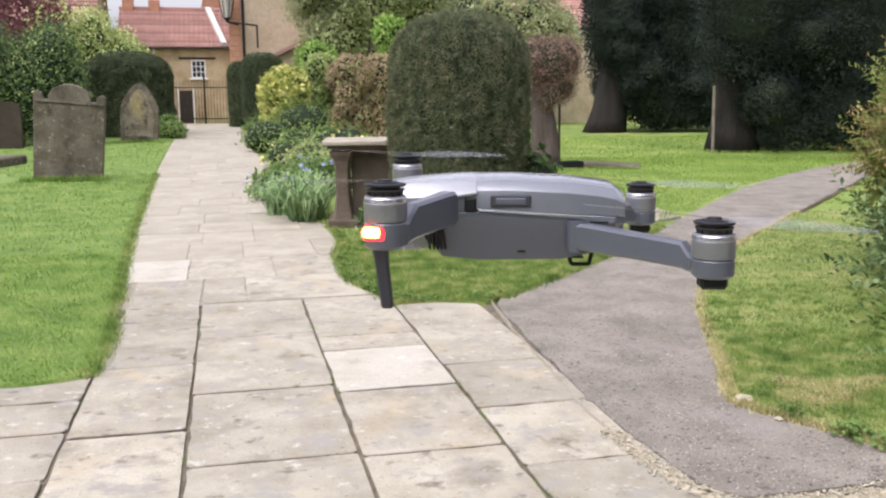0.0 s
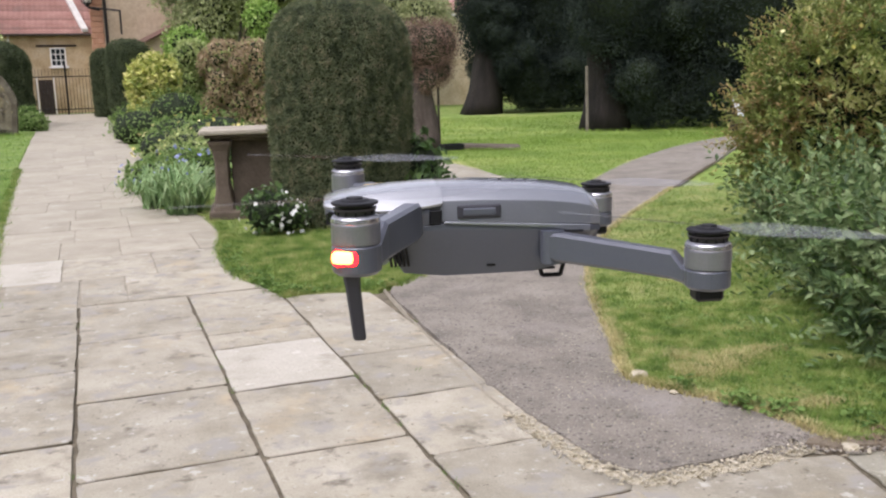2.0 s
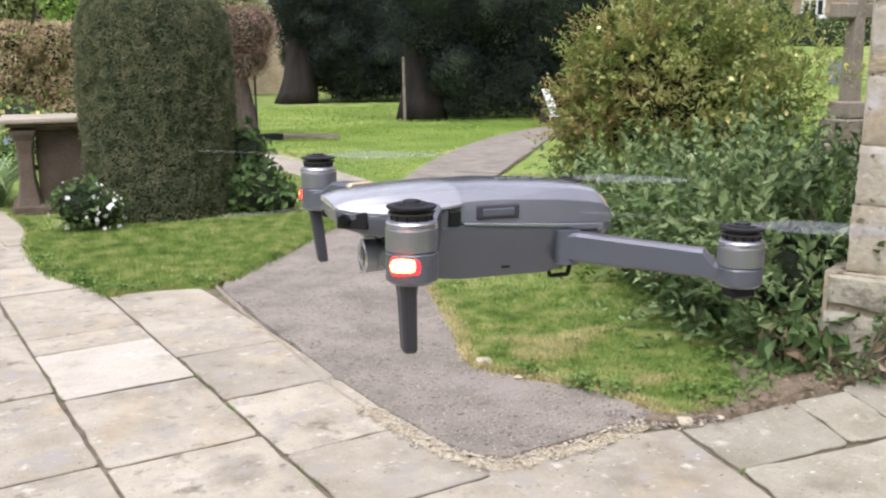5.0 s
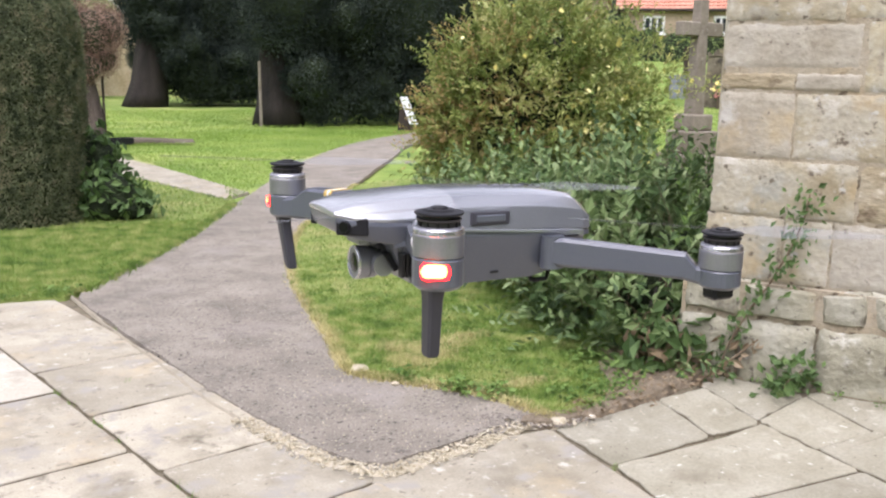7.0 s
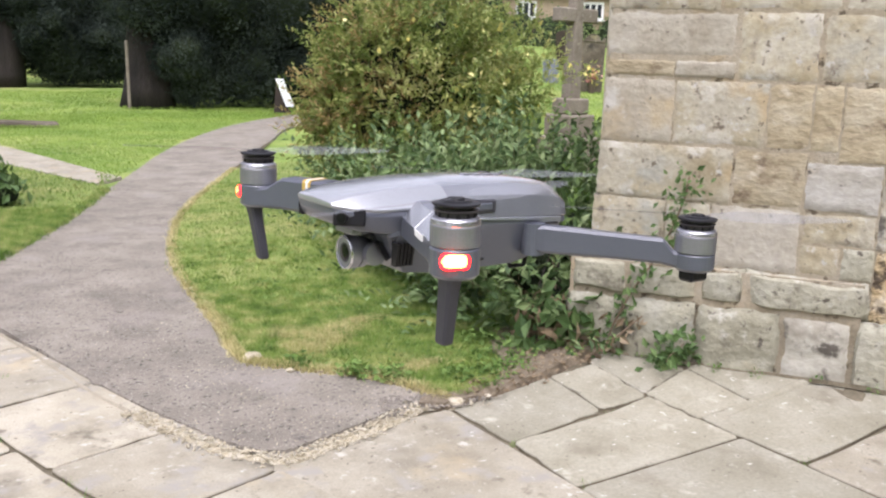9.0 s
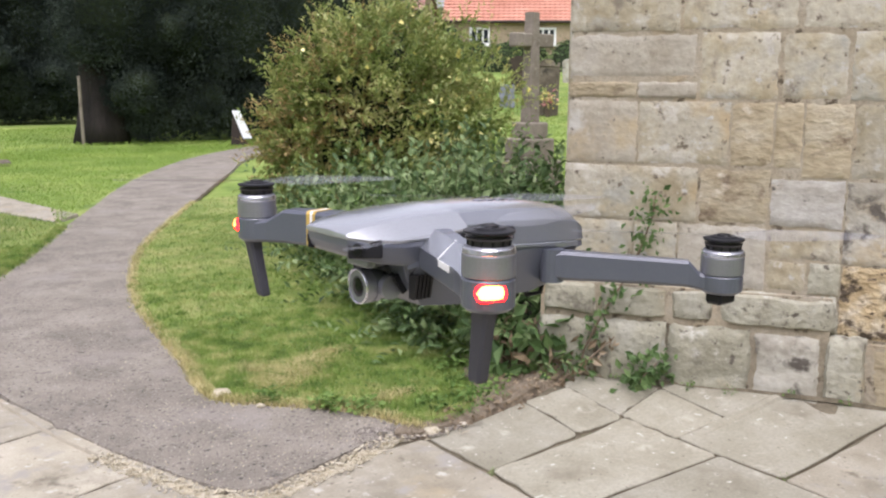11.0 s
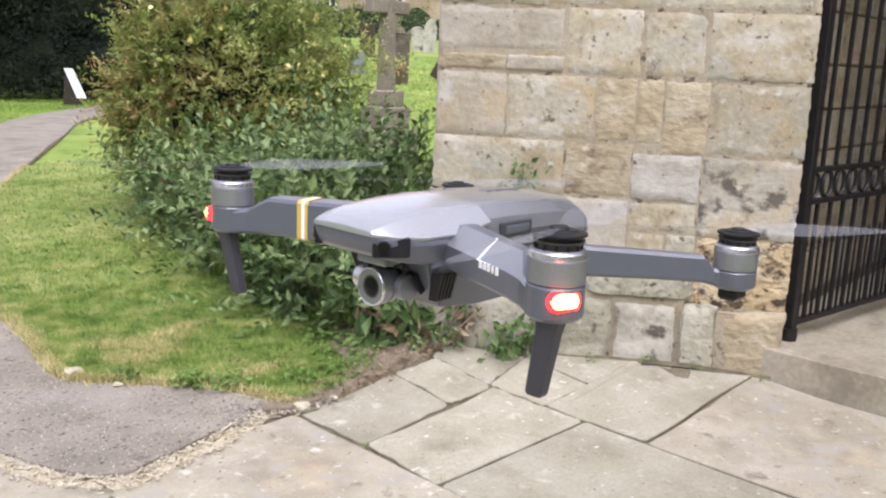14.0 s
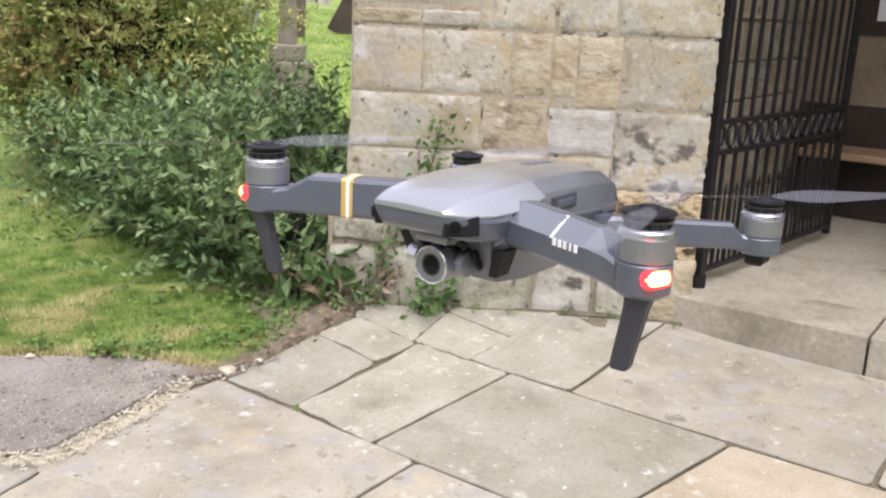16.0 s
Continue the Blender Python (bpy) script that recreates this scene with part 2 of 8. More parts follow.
M_GRAVE = surf("weathered_headstone", [(0.062, 0.052, 0.037), (0.118, 0.100, 0.072), (0.175, 0.155, 0.118)], 3.2, 0.92, 30, 0.7, 0.02,
               blotch=[((0.26, 0.235, 0.13), 5.0, 0.6, 0.75), ((0.04, 0.035, 0.027), 3.0, 0.58, 0.72), ((0.34, 0.32, 0.26), 14.0, 0.64, 0.7)])
M_JOINTFAR = surf("sandy_joint", [(0.23, 0.205, 0.155), (0.32, 0.29, 0.225)], 8, 0.95, 70, 0.3, 0.006)
M_LICHEN = surf("lichened_headstone", [(0.10, 0.085, 0.06), (0.175, 0.15, 0.105), (0.25, 0.225, 0.17)], 3.0, 0.92, 30, 0.7, 0.02, blotch=[((0.33, 0.27, 0.11), 2.4, 0.52, 0.68), ((0.05, 0.042, 0.03), 4.0, 0.56, 0.70), ((0.36, 0.34, 0.28), 11.0, 0.62, 0.70)])
M_GRAVEDARK = surf("dark_headstone", [(0.03, 0.024, 0.018), (0.065, 0.05, 0.036)], 2.0, 0.92, 30, 0.5, 0.015)
M_TOMB = surf("brown_tomb_stone", [(0.075, 0.058, 0.042), (0.15, 0.118, 0.088)], 3.0, 0.9, 40, 0.4, 0.01)
M_TOMBTOP = surf("tomb_top_stone", [(0.30, 0.265, 0.20), (0.42, 0.385, 0.31)], 3.0, 0.9, 50, 0.4, 0.01)
M_BLUESTONE = surf("blue_grey_slate", [(0.16, 0.175, 0.20), (0.24, 0.26, 0.29)], 3.0, 0.8, 30, 0.3, 0.01)
M_PALEGRAVE = surf("pale_lichened_headstone", [(0.26, 0.25, 0.20), (0.38, 0.37, 0.31), (0.46, 0.45, 0.39)], 3.0, 0.9, 30, 0.5, 0.012, blotch=[((0.12, 0.11, 0.085), 3.5, 0.56, 0.68), ((0.36, 0.32, 0.18), 6.0, 0.6, 0.72)])
M_CROSS = surf("cross_stone", [(0.17, 0.145, 0.11), (0.26, 0.23, 0.185)], 4.0, 0.9, 40, 0.5, 0.012, blotch=[((0.10, 0.085, 0.065), 5.0, 0.56, 0.72), ((0.33, 0.30, 0.24), 9.0, 0.6, 0.72)])
M_BARK = surf("bark", [(0.04, 0.035, 0.03), (0.085, 0.076, 0.064)], 3, 0.95, 25, 0.9, 0.04, stretch=(1, 1, 0.25))
# bark colour taken near black to hold the crown's shade on the trunks
M_YEWBARK = surf("shaded_yew_bark", [(0.013, 0.011, 0.010), (0.034, 0.028, 0.024)], 3, 0.95, 25, 0.9, 0.04, stretch=(1, 1, 0.25))
M_TWIGBARK = surf("twiggy_brown_bark", [(0.055, 0.042, 0.034), (0.13, 0.105, 0.088)], 6, 0.95, 40, 1.0, 0.03, stretch=(1, 1, 0.3))
M_STEM = surf("stem", [(0.11, 0.08, 0.05), (0.2, 0.15, 0.1)], 10, 0.9, 60, 0.3, 0.005)
# near-black solid inside each plant stands for the deep shade between leaves
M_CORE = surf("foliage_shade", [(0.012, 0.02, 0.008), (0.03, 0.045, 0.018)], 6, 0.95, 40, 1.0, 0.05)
M_TOPIARY = leafy("clipped_yew", [(0.060, 0.080, 0.042), (0.120, 0.146, 0.074), (0.180, 0.202, 0.104), (0.250, 0.235, 0.140)], 0.34, scale=9.0)
M_TOPIARYDARK = leafy("dark_clipped_yew", [(0.05, 0.068, 0.034), (0.095, 0.122, 0.06), (0.16, 0.185, 0.095)], 0.5)
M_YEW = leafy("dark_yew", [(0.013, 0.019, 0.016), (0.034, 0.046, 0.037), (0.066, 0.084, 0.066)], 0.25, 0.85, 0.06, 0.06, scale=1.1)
M_BUSH = leafy("olive_bush_leaves", [(0.080, 0.130, 0.028), (0.215, 0.275, 0.072), (0.36, 0.395, 0.130), (0.52, 0.51, 0.23)], 0.40, 0.5, 0.40, scale=1.6)
M_BUSHTIP = leafy("rust_tip_leaves", [(0.21, 0.19, 0.06), (0.35, 0.27, 0.10), (0.50, 0.355, 0.18)], 0.5)
M_BEECH = leafy("brown_beech_leaves", [(0.31, 0.235, 0.135), (0.44, 0.335, 0.21), (0.56, 0.44, 0.29)], 0.3, scale=1.2)
M_SHADELEAF = leafy("shaded_shrub_leaves", [(0.045, 0.08, 0.036), (0.10, 0.155, 0.070), (0.19, 0.25, 0.12)], 0.5)
M_SHRUB = leafy("grey_green_leaves", [(0.036, 0.068, 0.024), (0.100, 0.165, 0.060), (0.195, 0.275, 0.110), (0.31, 0.39, 0.19)], 0.60, 0.5, 0.24, 0.25)
M_STRAP = leafy("strap_leaves", [(0.13, 0.235, 0.085), (0.24, 0.36, 0.15), (0.40, 0.50, 0.26)], 0.6)
M_WEED = leafy("weed_leaves", [(0.06, 0.12, 0.025), (0.13, 0.22, 0.05), (0.22, 0.33, 0.09)], 0.6)
M_IVY = leafy("ivy_leaves", [(0.05, 0.095, 0.03), (0.10, 0.17, 0.055), (0.17, 0.25, 0.09)], 0.6)
M_DEAD = leafy("withered_leaves", [(0.12, 0.085, 0.05), (0.22, 0.165, 0.10), (0.34, 0.27, 0.18)], 0.6)
M_COPPER = leafy("copper_twigs", [(0.10, 0.058, 0.045), (0.235, 0.145, 0.108), (0.44, 0.32, 0.245)], 0.6, scale=5.0)
M_GOLD = leafy("golden_leaves", [(0.19, 0.26, 0.06), (0.48, 0.51, 0.13), (0.78, 0.73, 0.32)], 0.7)
M_LIME = leafy("lime_leaves", [(0.36, 0.44, 0.13), (0.58, 0.64, 0.27), (0.76, 0.78, 0.45)], 0.6)
M_FRESH = leafy("fresh_green_leaves", [(0.13, 0.24, 0.04), (0.25, 0.41, 0.08), (0.42, 0.55, 0.17)], 0.6)
M_HEDGE = leafy("hedge_leaves", [(0.17, 0.26, 0.075), (0.35, 0.43, 0.15), (0.54, 0.58, 0.28)], 0.6)
M_FARHEDGE = leafy("dark_hedge_leaves", [(0.07, 0.12, 0.04), (0.14, 0.205, 0.07), (0.25, 0.32, 0.12)], 0.4, scale=0.8)
M_BED = leafy("bed_leaves", [(0.10, 0.18, 0.042), (0.19, 0.29, 0.08), (0.32, 0.42, 0.16)], 0.65)
M_RED = leafy("red_tree_leaves", [(0.13, 0.045, 0.05), (0.23, 0.095, 0.10), (0.36, 0.18, 0.18)], 0.6)
M_OLIVETREE = leafy("tree_leaves", [(0.19, 0.225, 0.095), (0.33, 0.37, 0.17), (0.48, 0.50, 0.27)], 0.5)
M_YELLOW = leafy("yellow_petals", [(0.75, 0.66, 0.16), (0.88, 0.82, 0.4)], 0.8)
M_WHITE = leafy("white_petals", [(0.72, 0.72, 0.68), (0.88, 0.88, 0.85)], 0.8)
M_BLUE = leafy("blue_petals", [(0.22, 0.26, 0.5), (0.36, 0.4, 0.62)], 0.8)
M_PINK = leafy("pink_petals", [(0.6, 0.2, 0.22), (0.8, 0.45, 0.4)], 0.8)
M_ROOF = surf("red_tiles", [(0.29, 0.155, 0.125), (0.38, 0.225, 0.185)], 1.2, 0.85, 18, 0.4, 0.02, island=0.2, blotch=[((0.24, 0.165, 0.14), 0.8, 0.55, 0.75)])
M_PANTILE = surf("orange_pantiles", [(0.42, 0.19, 0.13), (0.53, 0.275, 0.20)], 1.0, 0.8, 14, 0.3, 0.02, island=0.14)
# house stone in a lighter copy, sunlight put into its colour
M_OCHREWALL = surf("sunlit_ochre_stone", [(0.46, 0.36, 0.22), (0.58, 0.48, 0.33), (0.66, 0.57, 0.42)], 1.6, 0.9, 12, 0.5, 0.02)
M_HOUSE = surf("house_stone", [(0.38, 0.275, 0.155), (0.50, 0.385, 0.24), (0.56, 0.46, 0.315)], 1.6, 0.9, 12, 0.5, 0.02)
M_RENDER = surf("tan_render", [(0.37, 0.285, 0.19), (0.45, 0.36, 0.255)], 0.7, 0.9, 9, 0.3, 0.02)
M_BRICK = surf("brick", [(0.34, 0.17, 0.10), (0.45, 0.25, 0.16)], 3.0, 0.9, 20, 0.4, 0.02, island=0.2)
M_COPING = surf("pale_coping_stone", [(0.46, 0.44, 0.40), (0.60, 0.58, 0.54)], 3, 0.9, 30, 0.3, 0.01)
M_FROST = surf("frosted_glass", [(0.50, 0.48, 0.42), (0.66, 0.64, 0.58)], 3, 0.35, 30, 0.05, 0.002)
M_PAINT = surf("white_paint", [(0.72, 0.72, 0.70), (0.82, 0.82, 0.8)], 3, 0.55, 40, 0.05, 0.002)
M_GLASS = plain("window_glass", (0.03, 0.035, 0.04), 0.12, 0.0, 0.18)
M_WOOD = surf("bench_oak", [(0.22, 0.14, 0.08), (0.34, 0.23, 0.14)], 3, 0.6, 30, 0.3, 0.004, stretch=(1, 1, 6))
M_DARKWOOD = surf("dark_oak", [(0.025, 0.018, 0.014), (0.05, 0.036, 0.028)], 4, 0.7, 30, 0.3, 0.004)
M_PAPER = plain("paper", (0.72, 0.70, 0.74), 0.8)
M_SIGN = plain("sign_white", (0.8, 0.82, 0.84), 0.35)
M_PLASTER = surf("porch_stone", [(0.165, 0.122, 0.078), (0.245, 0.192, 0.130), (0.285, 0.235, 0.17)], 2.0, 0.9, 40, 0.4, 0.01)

# ---- building helpers ----
def mesh_of(name, bm, material, smooth=False):
    me = bpy.data.meshes.new(name)
    bmesh.ops.recalc_face_normals(bm, faces=bm.faces)
    bm.to_mesh(me)
    bm.free()
    for m in (material if isinstance(material, (list, tuple)) else [material]):
        me.materials.append(m)
    if smooth:
        for p in me.polygons:
            p.use_smooth = True
    return me


def part(name, bm, material, parent, label="", smooth=False):
    ob = new(name, mesh_of(name, bm, material, smooth))
    ob.parent = parent
    return tagged(ob, label)


def solid(name, bm, material, label="", category="", group="", kind="", smooth=False):
    return tagged(new(name, mesh_of(name, bm, material, smooth)), label, category, group, kind)


def thing(name, m, label, category, group="", kind=""):
    ob = new(name)
    ob.empty_display_size = 0.1
    ob.matrix_world = m
    return tagged(ob, label, category, group, kind)


def box(bm, c, s, bevel=0.0, m=None, seg=1):
    r = bmesh.ops.create_cube(bm, size=1.0)
    vs = r["verts"]
    bmesh.ops.scale(bm, vec=s, verts=vs)
    bmesh.ops.translate(bm, vec=c, verts=vs)
    if bevel:
        es = list({e for v in vs for e in v.link_edges})
        rr = bmesh.ops.bevel(bm, geom=es, offset=bevel, segments=seg, profile=0.5, affect="EDGES")
        vs = list({v for f in rr["faces"] for v in f.verts} | {v for v in vs if v.is_valid})
    if m is not None:
        bmesh.ops.transform(bm, matrix=m, verts=vs)
    return vs


def tube(bm, a, b, r1, r2=None, n=8):
    """A tapered round bar from a to b."""
    a, b = Vector(a), Vector(b)
    m = Matrix.Translation((a + b) / 2) @ (b - a).to_track_quat("Z", "Y").to_matrix().to_4x4()
    return bmesh.ops.create_cone(bm, cap_ends=True, segments=n, radius1=r1, radius2=r1 if r2 is None else r2, depth=(b - a).length, matrix=m)["verts"]


def loft(bm, rings, close=True):
    """Skin between rings of equal length, ends capped."""
    vs = [[bm.verts.new(p) for p in ring] for ring in rings]
    n = len(rings[0])
    for a, b in zip(vs, vs[1:]):
        for i in range(n):
            bm.faces.new((a[i], a[(i + 1) % n], b[(i + 1) % n], b[i]))
    if close:
        bm.faces.new(vs[0][::-1])
        bm.faces.new(vs[-1])
    return vs


def prism(bm, outline, z0, z1, slope=0.0):
    """An upright slab with the outline given as (x, y), its top edge drawn in by slope."""
    low = [bm.verts.new((x, y, z0)) for x, y in outline]
    n = len(outline)
    top = []
    for i, (x, y) in enumerate(outline):
        (px, py), (qx, qy) = outline[i - 1], outline[(i + 1) % n]
        dx, dy = qx - px, qy - py
        l = math.hypot(dx, dy) or 1
        top.append(bm.verts.new((x - dy / l * slope, y + dx / l * slope, z1)))
    for i in range(n):
        bm.faces.new((low[i], low[(i + 1) % n], top[(i + 1) % n], top[i]))
    es = [bm.edges.get((top[i], top[(i + 1) % n])) for i in range(n)]
    bmesh.ops.triangle_fill(bm, use_beauty=True, edges=es)


def chain(pts, step=0.25, rough=0.0, seed=0):
    """A smooth curve through the points, a little uneven."""
    rnd = random.Random(seed)
    out = []
    for i in range(len(pts) - 1):
        p0, p1, p2, p3 = [np.array(pts[min(max(k, 0), len(pts) - 1)], float) for k in (i - 1, i, i + 1, i + 2)]
        n = max(1, int(np.linalg.norm(p2 - p1) / step))
        for j in range(n):
            t = j / n
            q = 0.5 * ((2 * p1) + (p2 - p0) * t + (2 * p0 - 5 * p1 + 4 * p2 - p3) * t * t + (3 * p1 - p0 - 3 * p2 + p3) * t ** 3)
            out.append((q[0] + rnd.uniform(-rough, rough), q[1] + rnd.uniform(-rough, rough)))
    out.append(tuple(pts[-1]))
    return out


def ccw(poly):
    a = sum(x0 * y1 - x1 * y0 for (x0, y0), (x1, y1) in zip(poly, poly[1:] + poly[:1]))
    return poly if a > 0 else poly[::-1]


def inside(poly, x, y):
    """Which of the points lie within the outline (arrays)."""
    res = np.zeros(len(x), bool)
    n = len(poly)
    for i in range(n):
        (x0, y0), (x1, y1) = poly[i], poly[(i + 1) % n]
        if y0 == y1:
            continue
        c = ((y0 > y) != (y1 > y)) & (x < (x1 - x0) * (y - y0) / (y1 - y0) + x0)
        res ^= c
    return res


def blades(rng, px, py, pz, lo, hi, width, lean=1.3):
    """Grass: one thin leaning triangle for each root."""
    n = len(px)
    h = rng.uniform(lo, hi, n)
    a = rng.uniform(0, 2 * np.pi, n)
    l = rng.uniform(0.1, lean, n) * h
    b = a + rng.uniform(0.7, 2.4, n)
    w = width * rng.uniform(0.6, 1.3, n)
    v = np.empty((n, 3, 3))
    v[:, 0] = np.stack([px - w * np.cos(b), py - w * np.sin(b), pz], 1)
    v[:, 1] = np.stack([px + w * np.cos(b), py + w * np.sin(b), pz], 1)
    v[:, 2] = np.stack([px + l * np.cos(a), py + l * np.sin(a), pz + h], 1)
    return v.reshape(-1, 3), np.arange(3 * n).reshape(n, 3)


def quick(name, verts, faces, material, smooth=False):
    me = bpy.data.meshes.new(name)
    me.from_pydata(verts.tolist() if hasattr(verts, "tolist") else verts, [], faces.tolist() if hasattr(faces, "tolist") else faces)
    me.materials.append(material)
    me.update()
    return new(name, me)


def leaves(rng, p, nrm, size, narrow=0.5, spread=0.9, fold=0.15):
    """A kite-shaped leaf at each point, roughly along its normal. Returns vertices and faces."""
    n = len(p)
    nrm = nrm + rng.normal(0, spread, (n, 3))
    nrm /= np.linalg.norm(nrm, axis=1)[:, None] + 1e-9
    d = rng.normal(0, 1, (n, 3))
    d[:, 2] += 0.25
    d -= nrm * (d * nrm).sum(1)[:, None]
    d /= np.linalg.norm(d, axis=1)[:, None] + 1e-9
    s = np.cross(nrm, d)
    L = size * rng.uniform(0.6, 1.35, n)[:, None]
    v = np.empty((n, 4, 3))
    v[:, 0] = p
    v[:, 1] = p + d * L * 0.5 + s * L * narrow * 0.5 + nrm * L * fold
    v[:, 2] = p + d * L
    v[:, 3] = p + d * L * 0.5 - s * L * narrow * 0.5 + nrm * L * fold
    return v.reshape(-1, 3), np.arange(4 * n).reshape(n, 4)


def on_blobs(rng, blobs, n, thick=0.25, lump=0.0):
    """Points near the skin of overlapping ellipsoids (x, y, z, rx, ry, rz), outside of the others, with outward normals."""
    area = np.array([(b[3] * b[4] + b[4] * b[5] + b[3] * b[5]) for b in blobs])
    k = rng.choice(len(blobs), int(n * 1.6), p=area / area.sum())
    B = np.array(blobs)[k]
    d = rng.normal(0, 1, (len(k), 3))
    d /= np.linalg.norm(d, axis=1)[:, None]
    r = 1 - thick * rng.random(len(k)) ** 1.5 + lump * rng.normal(0, 1, len(k))
    p = B[:, :3] + d * B[:, 3:] * r[:, None]
    nrm = d / B[:, 3:]
    nrm /= np.linalg.norm(nrm, axis=1)[:, None]
    keep = np.ones(len(k), bool)
    for i, b in enumerate(blobs):
        q = ((p - np.array(b[:3])) / np.array(b[3:])) ** 2
        keep &= (q.sum(1) > 0.55) | (k == i)
    keep &= p[:, 2] > 0.02
    return p[keep][:n], nrm[keep][:n]


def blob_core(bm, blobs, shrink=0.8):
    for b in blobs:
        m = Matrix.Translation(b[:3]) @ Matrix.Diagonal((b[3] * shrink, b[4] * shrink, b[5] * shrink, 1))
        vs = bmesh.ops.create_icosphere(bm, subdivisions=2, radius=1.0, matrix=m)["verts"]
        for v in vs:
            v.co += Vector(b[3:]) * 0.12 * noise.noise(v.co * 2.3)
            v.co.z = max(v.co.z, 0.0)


def sprigs(rng, blobs, count, length, per, size, narrow, lump=0.08):
    """Shoots that stand out of the skin, each set with leaves to its tip: leaf vertices and faces, and the shoots' ends."""
    p, nr = on_blobs(rng, blobs, count, 0.18, lump)
    m = len(p)
    d = nr * 0.8 + rng.normal(0, 0.45, (m, 3))
    d[:, 2] += 0.55
    d /= np.linalg.norm(d, axis=1)[:, None]
    L = length * rng.uniform(0.4, 1.25, m)
    q = np.linspace(0.1, 1.0, per)
    pos = p[:, None, :] + d[:, None, :] * (L[:, None] * q[None, :])[:, :, None]
    pos[:, :, 2] -= 0.22 * (L[:, None] * q[None, :] ** 2) * rng.random(m)[:, None]
    out = rng.normal(0, 1, (m, per, 3))
    out -= d[:, None, :] * (out * d[:, None, :]).sum(2)[:, :, None]
    out /= np.linalg.norm(out, axis=2)[:, :, None]
    dirn = out * 0.85 + d[:, None, :] * 0.75
    dirn /= np.linalg.norm(dirn, axis=2)[:, :, None]
    P, D = pos.reshape(-1, 3), dirn.reshape(-1, 3)
    n = len(P)
    S = np.cross(D, rng.normal(0, 0.5, (n, 3)) + np.array([0, 0, 1.0]))
    S /= np.linalg.norm(S, axis=1)[:, None] + 1e-9
    U = np.cross(S, D)
    Ls = (size * rng.uniform(0.65, 1.25, n) * (1.15 - 0.45 * np.tile(q, m)))[:, None]
    v = np.empty((n, 4, 3))
    v[:, 0] = P
    v[:, 1] = P + D * Ls * 0.5 + S * Ls * narrow * 0.5 + U * Ls * 0.08
    v[:, 2] = P + D * Ls - U * Ls * 0.12
    v[:, 3] = P + D * Ls * 0.5 - S * Ls * narrow * 0.5 + U * Ls * 0.08
    return v.reshape(-1, 3), np.arange(4 * n).reshape(n, 4), p, pos[:, -1]


def plant(name, seed, blobs, leaf_mat, n, size, label, category, narrow=0.5, spread=0.9, thick=0.3, lump=0.05, extra=(), stems=0, core=True, group="", limb=0.03, shrink=0.8, shoots=None, tips=()):
    """A bush: stems, a dark inside, and a crown of single leaves. extra: further leaves or flowers (name, material, number, size, thick, narrow)."""
    rng = np.random.default_rng(seed)
    base = (float(np.mean([b[0] for b in blobs])), float(np.mean([b[1] for b in blobs])), 0.0)
    t = thing(name, Matrix.Translation(base), label, category, group)
    bl = [(b[0] - base[0], b[1] - base[1], b[2], b[3], b[4], b[5]) for b in blobs]
    bm = bmesh.new()
    rnd = random.Random(seed)
    for i in range(max(stems, 3)):
        b = bl[i % len(bl)]
        foot = (b[0] * 0.5 + rnd.uniform(-0.1, 0.1), b[1] * 0.5 + rnd.uniform(-0.1, 0.1), -0.02)
        mid = (b[0] * 0.8 + rnd.uniform(-0.2, 0.2) * b[3], b[1] * 0.8 + rnd.uniform(-0.2, 0.2) * b[4], b[2] * 0.5)
        tip = (b[0] + rnd.uniform(-0.6, 0.6) * b[3], b[1] + rnd.uniform(-0.6, 0.6) * b[4], b[2] + 0.5 * b[5])
        tube(bm, foot, mid, limb, limb * 0.7, 6)
        tube(bm, mid, tip, limb * 0.7, limb * 0.2, 6)
    tagged(part("branchwork", bm, M_STEM, t), kind="stuff")
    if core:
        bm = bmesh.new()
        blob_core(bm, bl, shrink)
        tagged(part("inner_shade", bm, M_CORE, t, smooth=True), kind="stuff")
    p, nr = on_blobs(rng, bl, n, thick, lump)
    v, f = leaves(rng, p, nr, size, narrow, spread)
    v[:, 2] = np.maximum(v[:, 2], 0.005)
    if shoots:
        v2, f2, a_, b_ = sprigs(rng, bl, *shoots, narrow, lump)
        v2[:, 2] = np.maximum(v2[:, 2], 0.005)
        v, f = np.concatenate([v, v2]), np.concatenate([f, f2 + len(v)])
        w_ = np.array([0.0025, 0, 0])
        tw = np.concatenate([a_ - w_, a_ + w_, b_], 1).reshape(-1, 3)
        ob = tagged(quick("twig_mass", tw, np.arange(len(tw)).reshape(-1, 3), M_STEM), kind="stuff")
        ob.parent = t
    ob = tagged(quick("foliage", v, f, leaf_mat), kind="stuff")
    ob.parent = t
    for nm, mt, cnt, ln, per, sz, *which in tips:
        v, f, a_, b_ = sprigs(rng, [bl[i] for i in which] if which else bl, cnt, ln, per, sz, narrow, lump)
        v[:, 2] = np.maximum(v[:, 2], 0.005)
        ob = tagged(quick(nm, v, f, mt), kind="stuff")
        ob.parent = t
    for nm, mt, cnt, sz, th, nw, *which in extra:
        p, nr = on_blobs(rng, [bl[i] for i in which] if which else bl, cnt, th, lump)
        p = p + nr * 0.02
        v, f = leaves(rng, p, nr, sz, nw, 0.7)
        v[:, 2] = np.maximum(v[:, 2], 0.005)
        ob = tagged(quick(nm, v, f, mt), kind="stuff")
        ob.parent = t
    return t


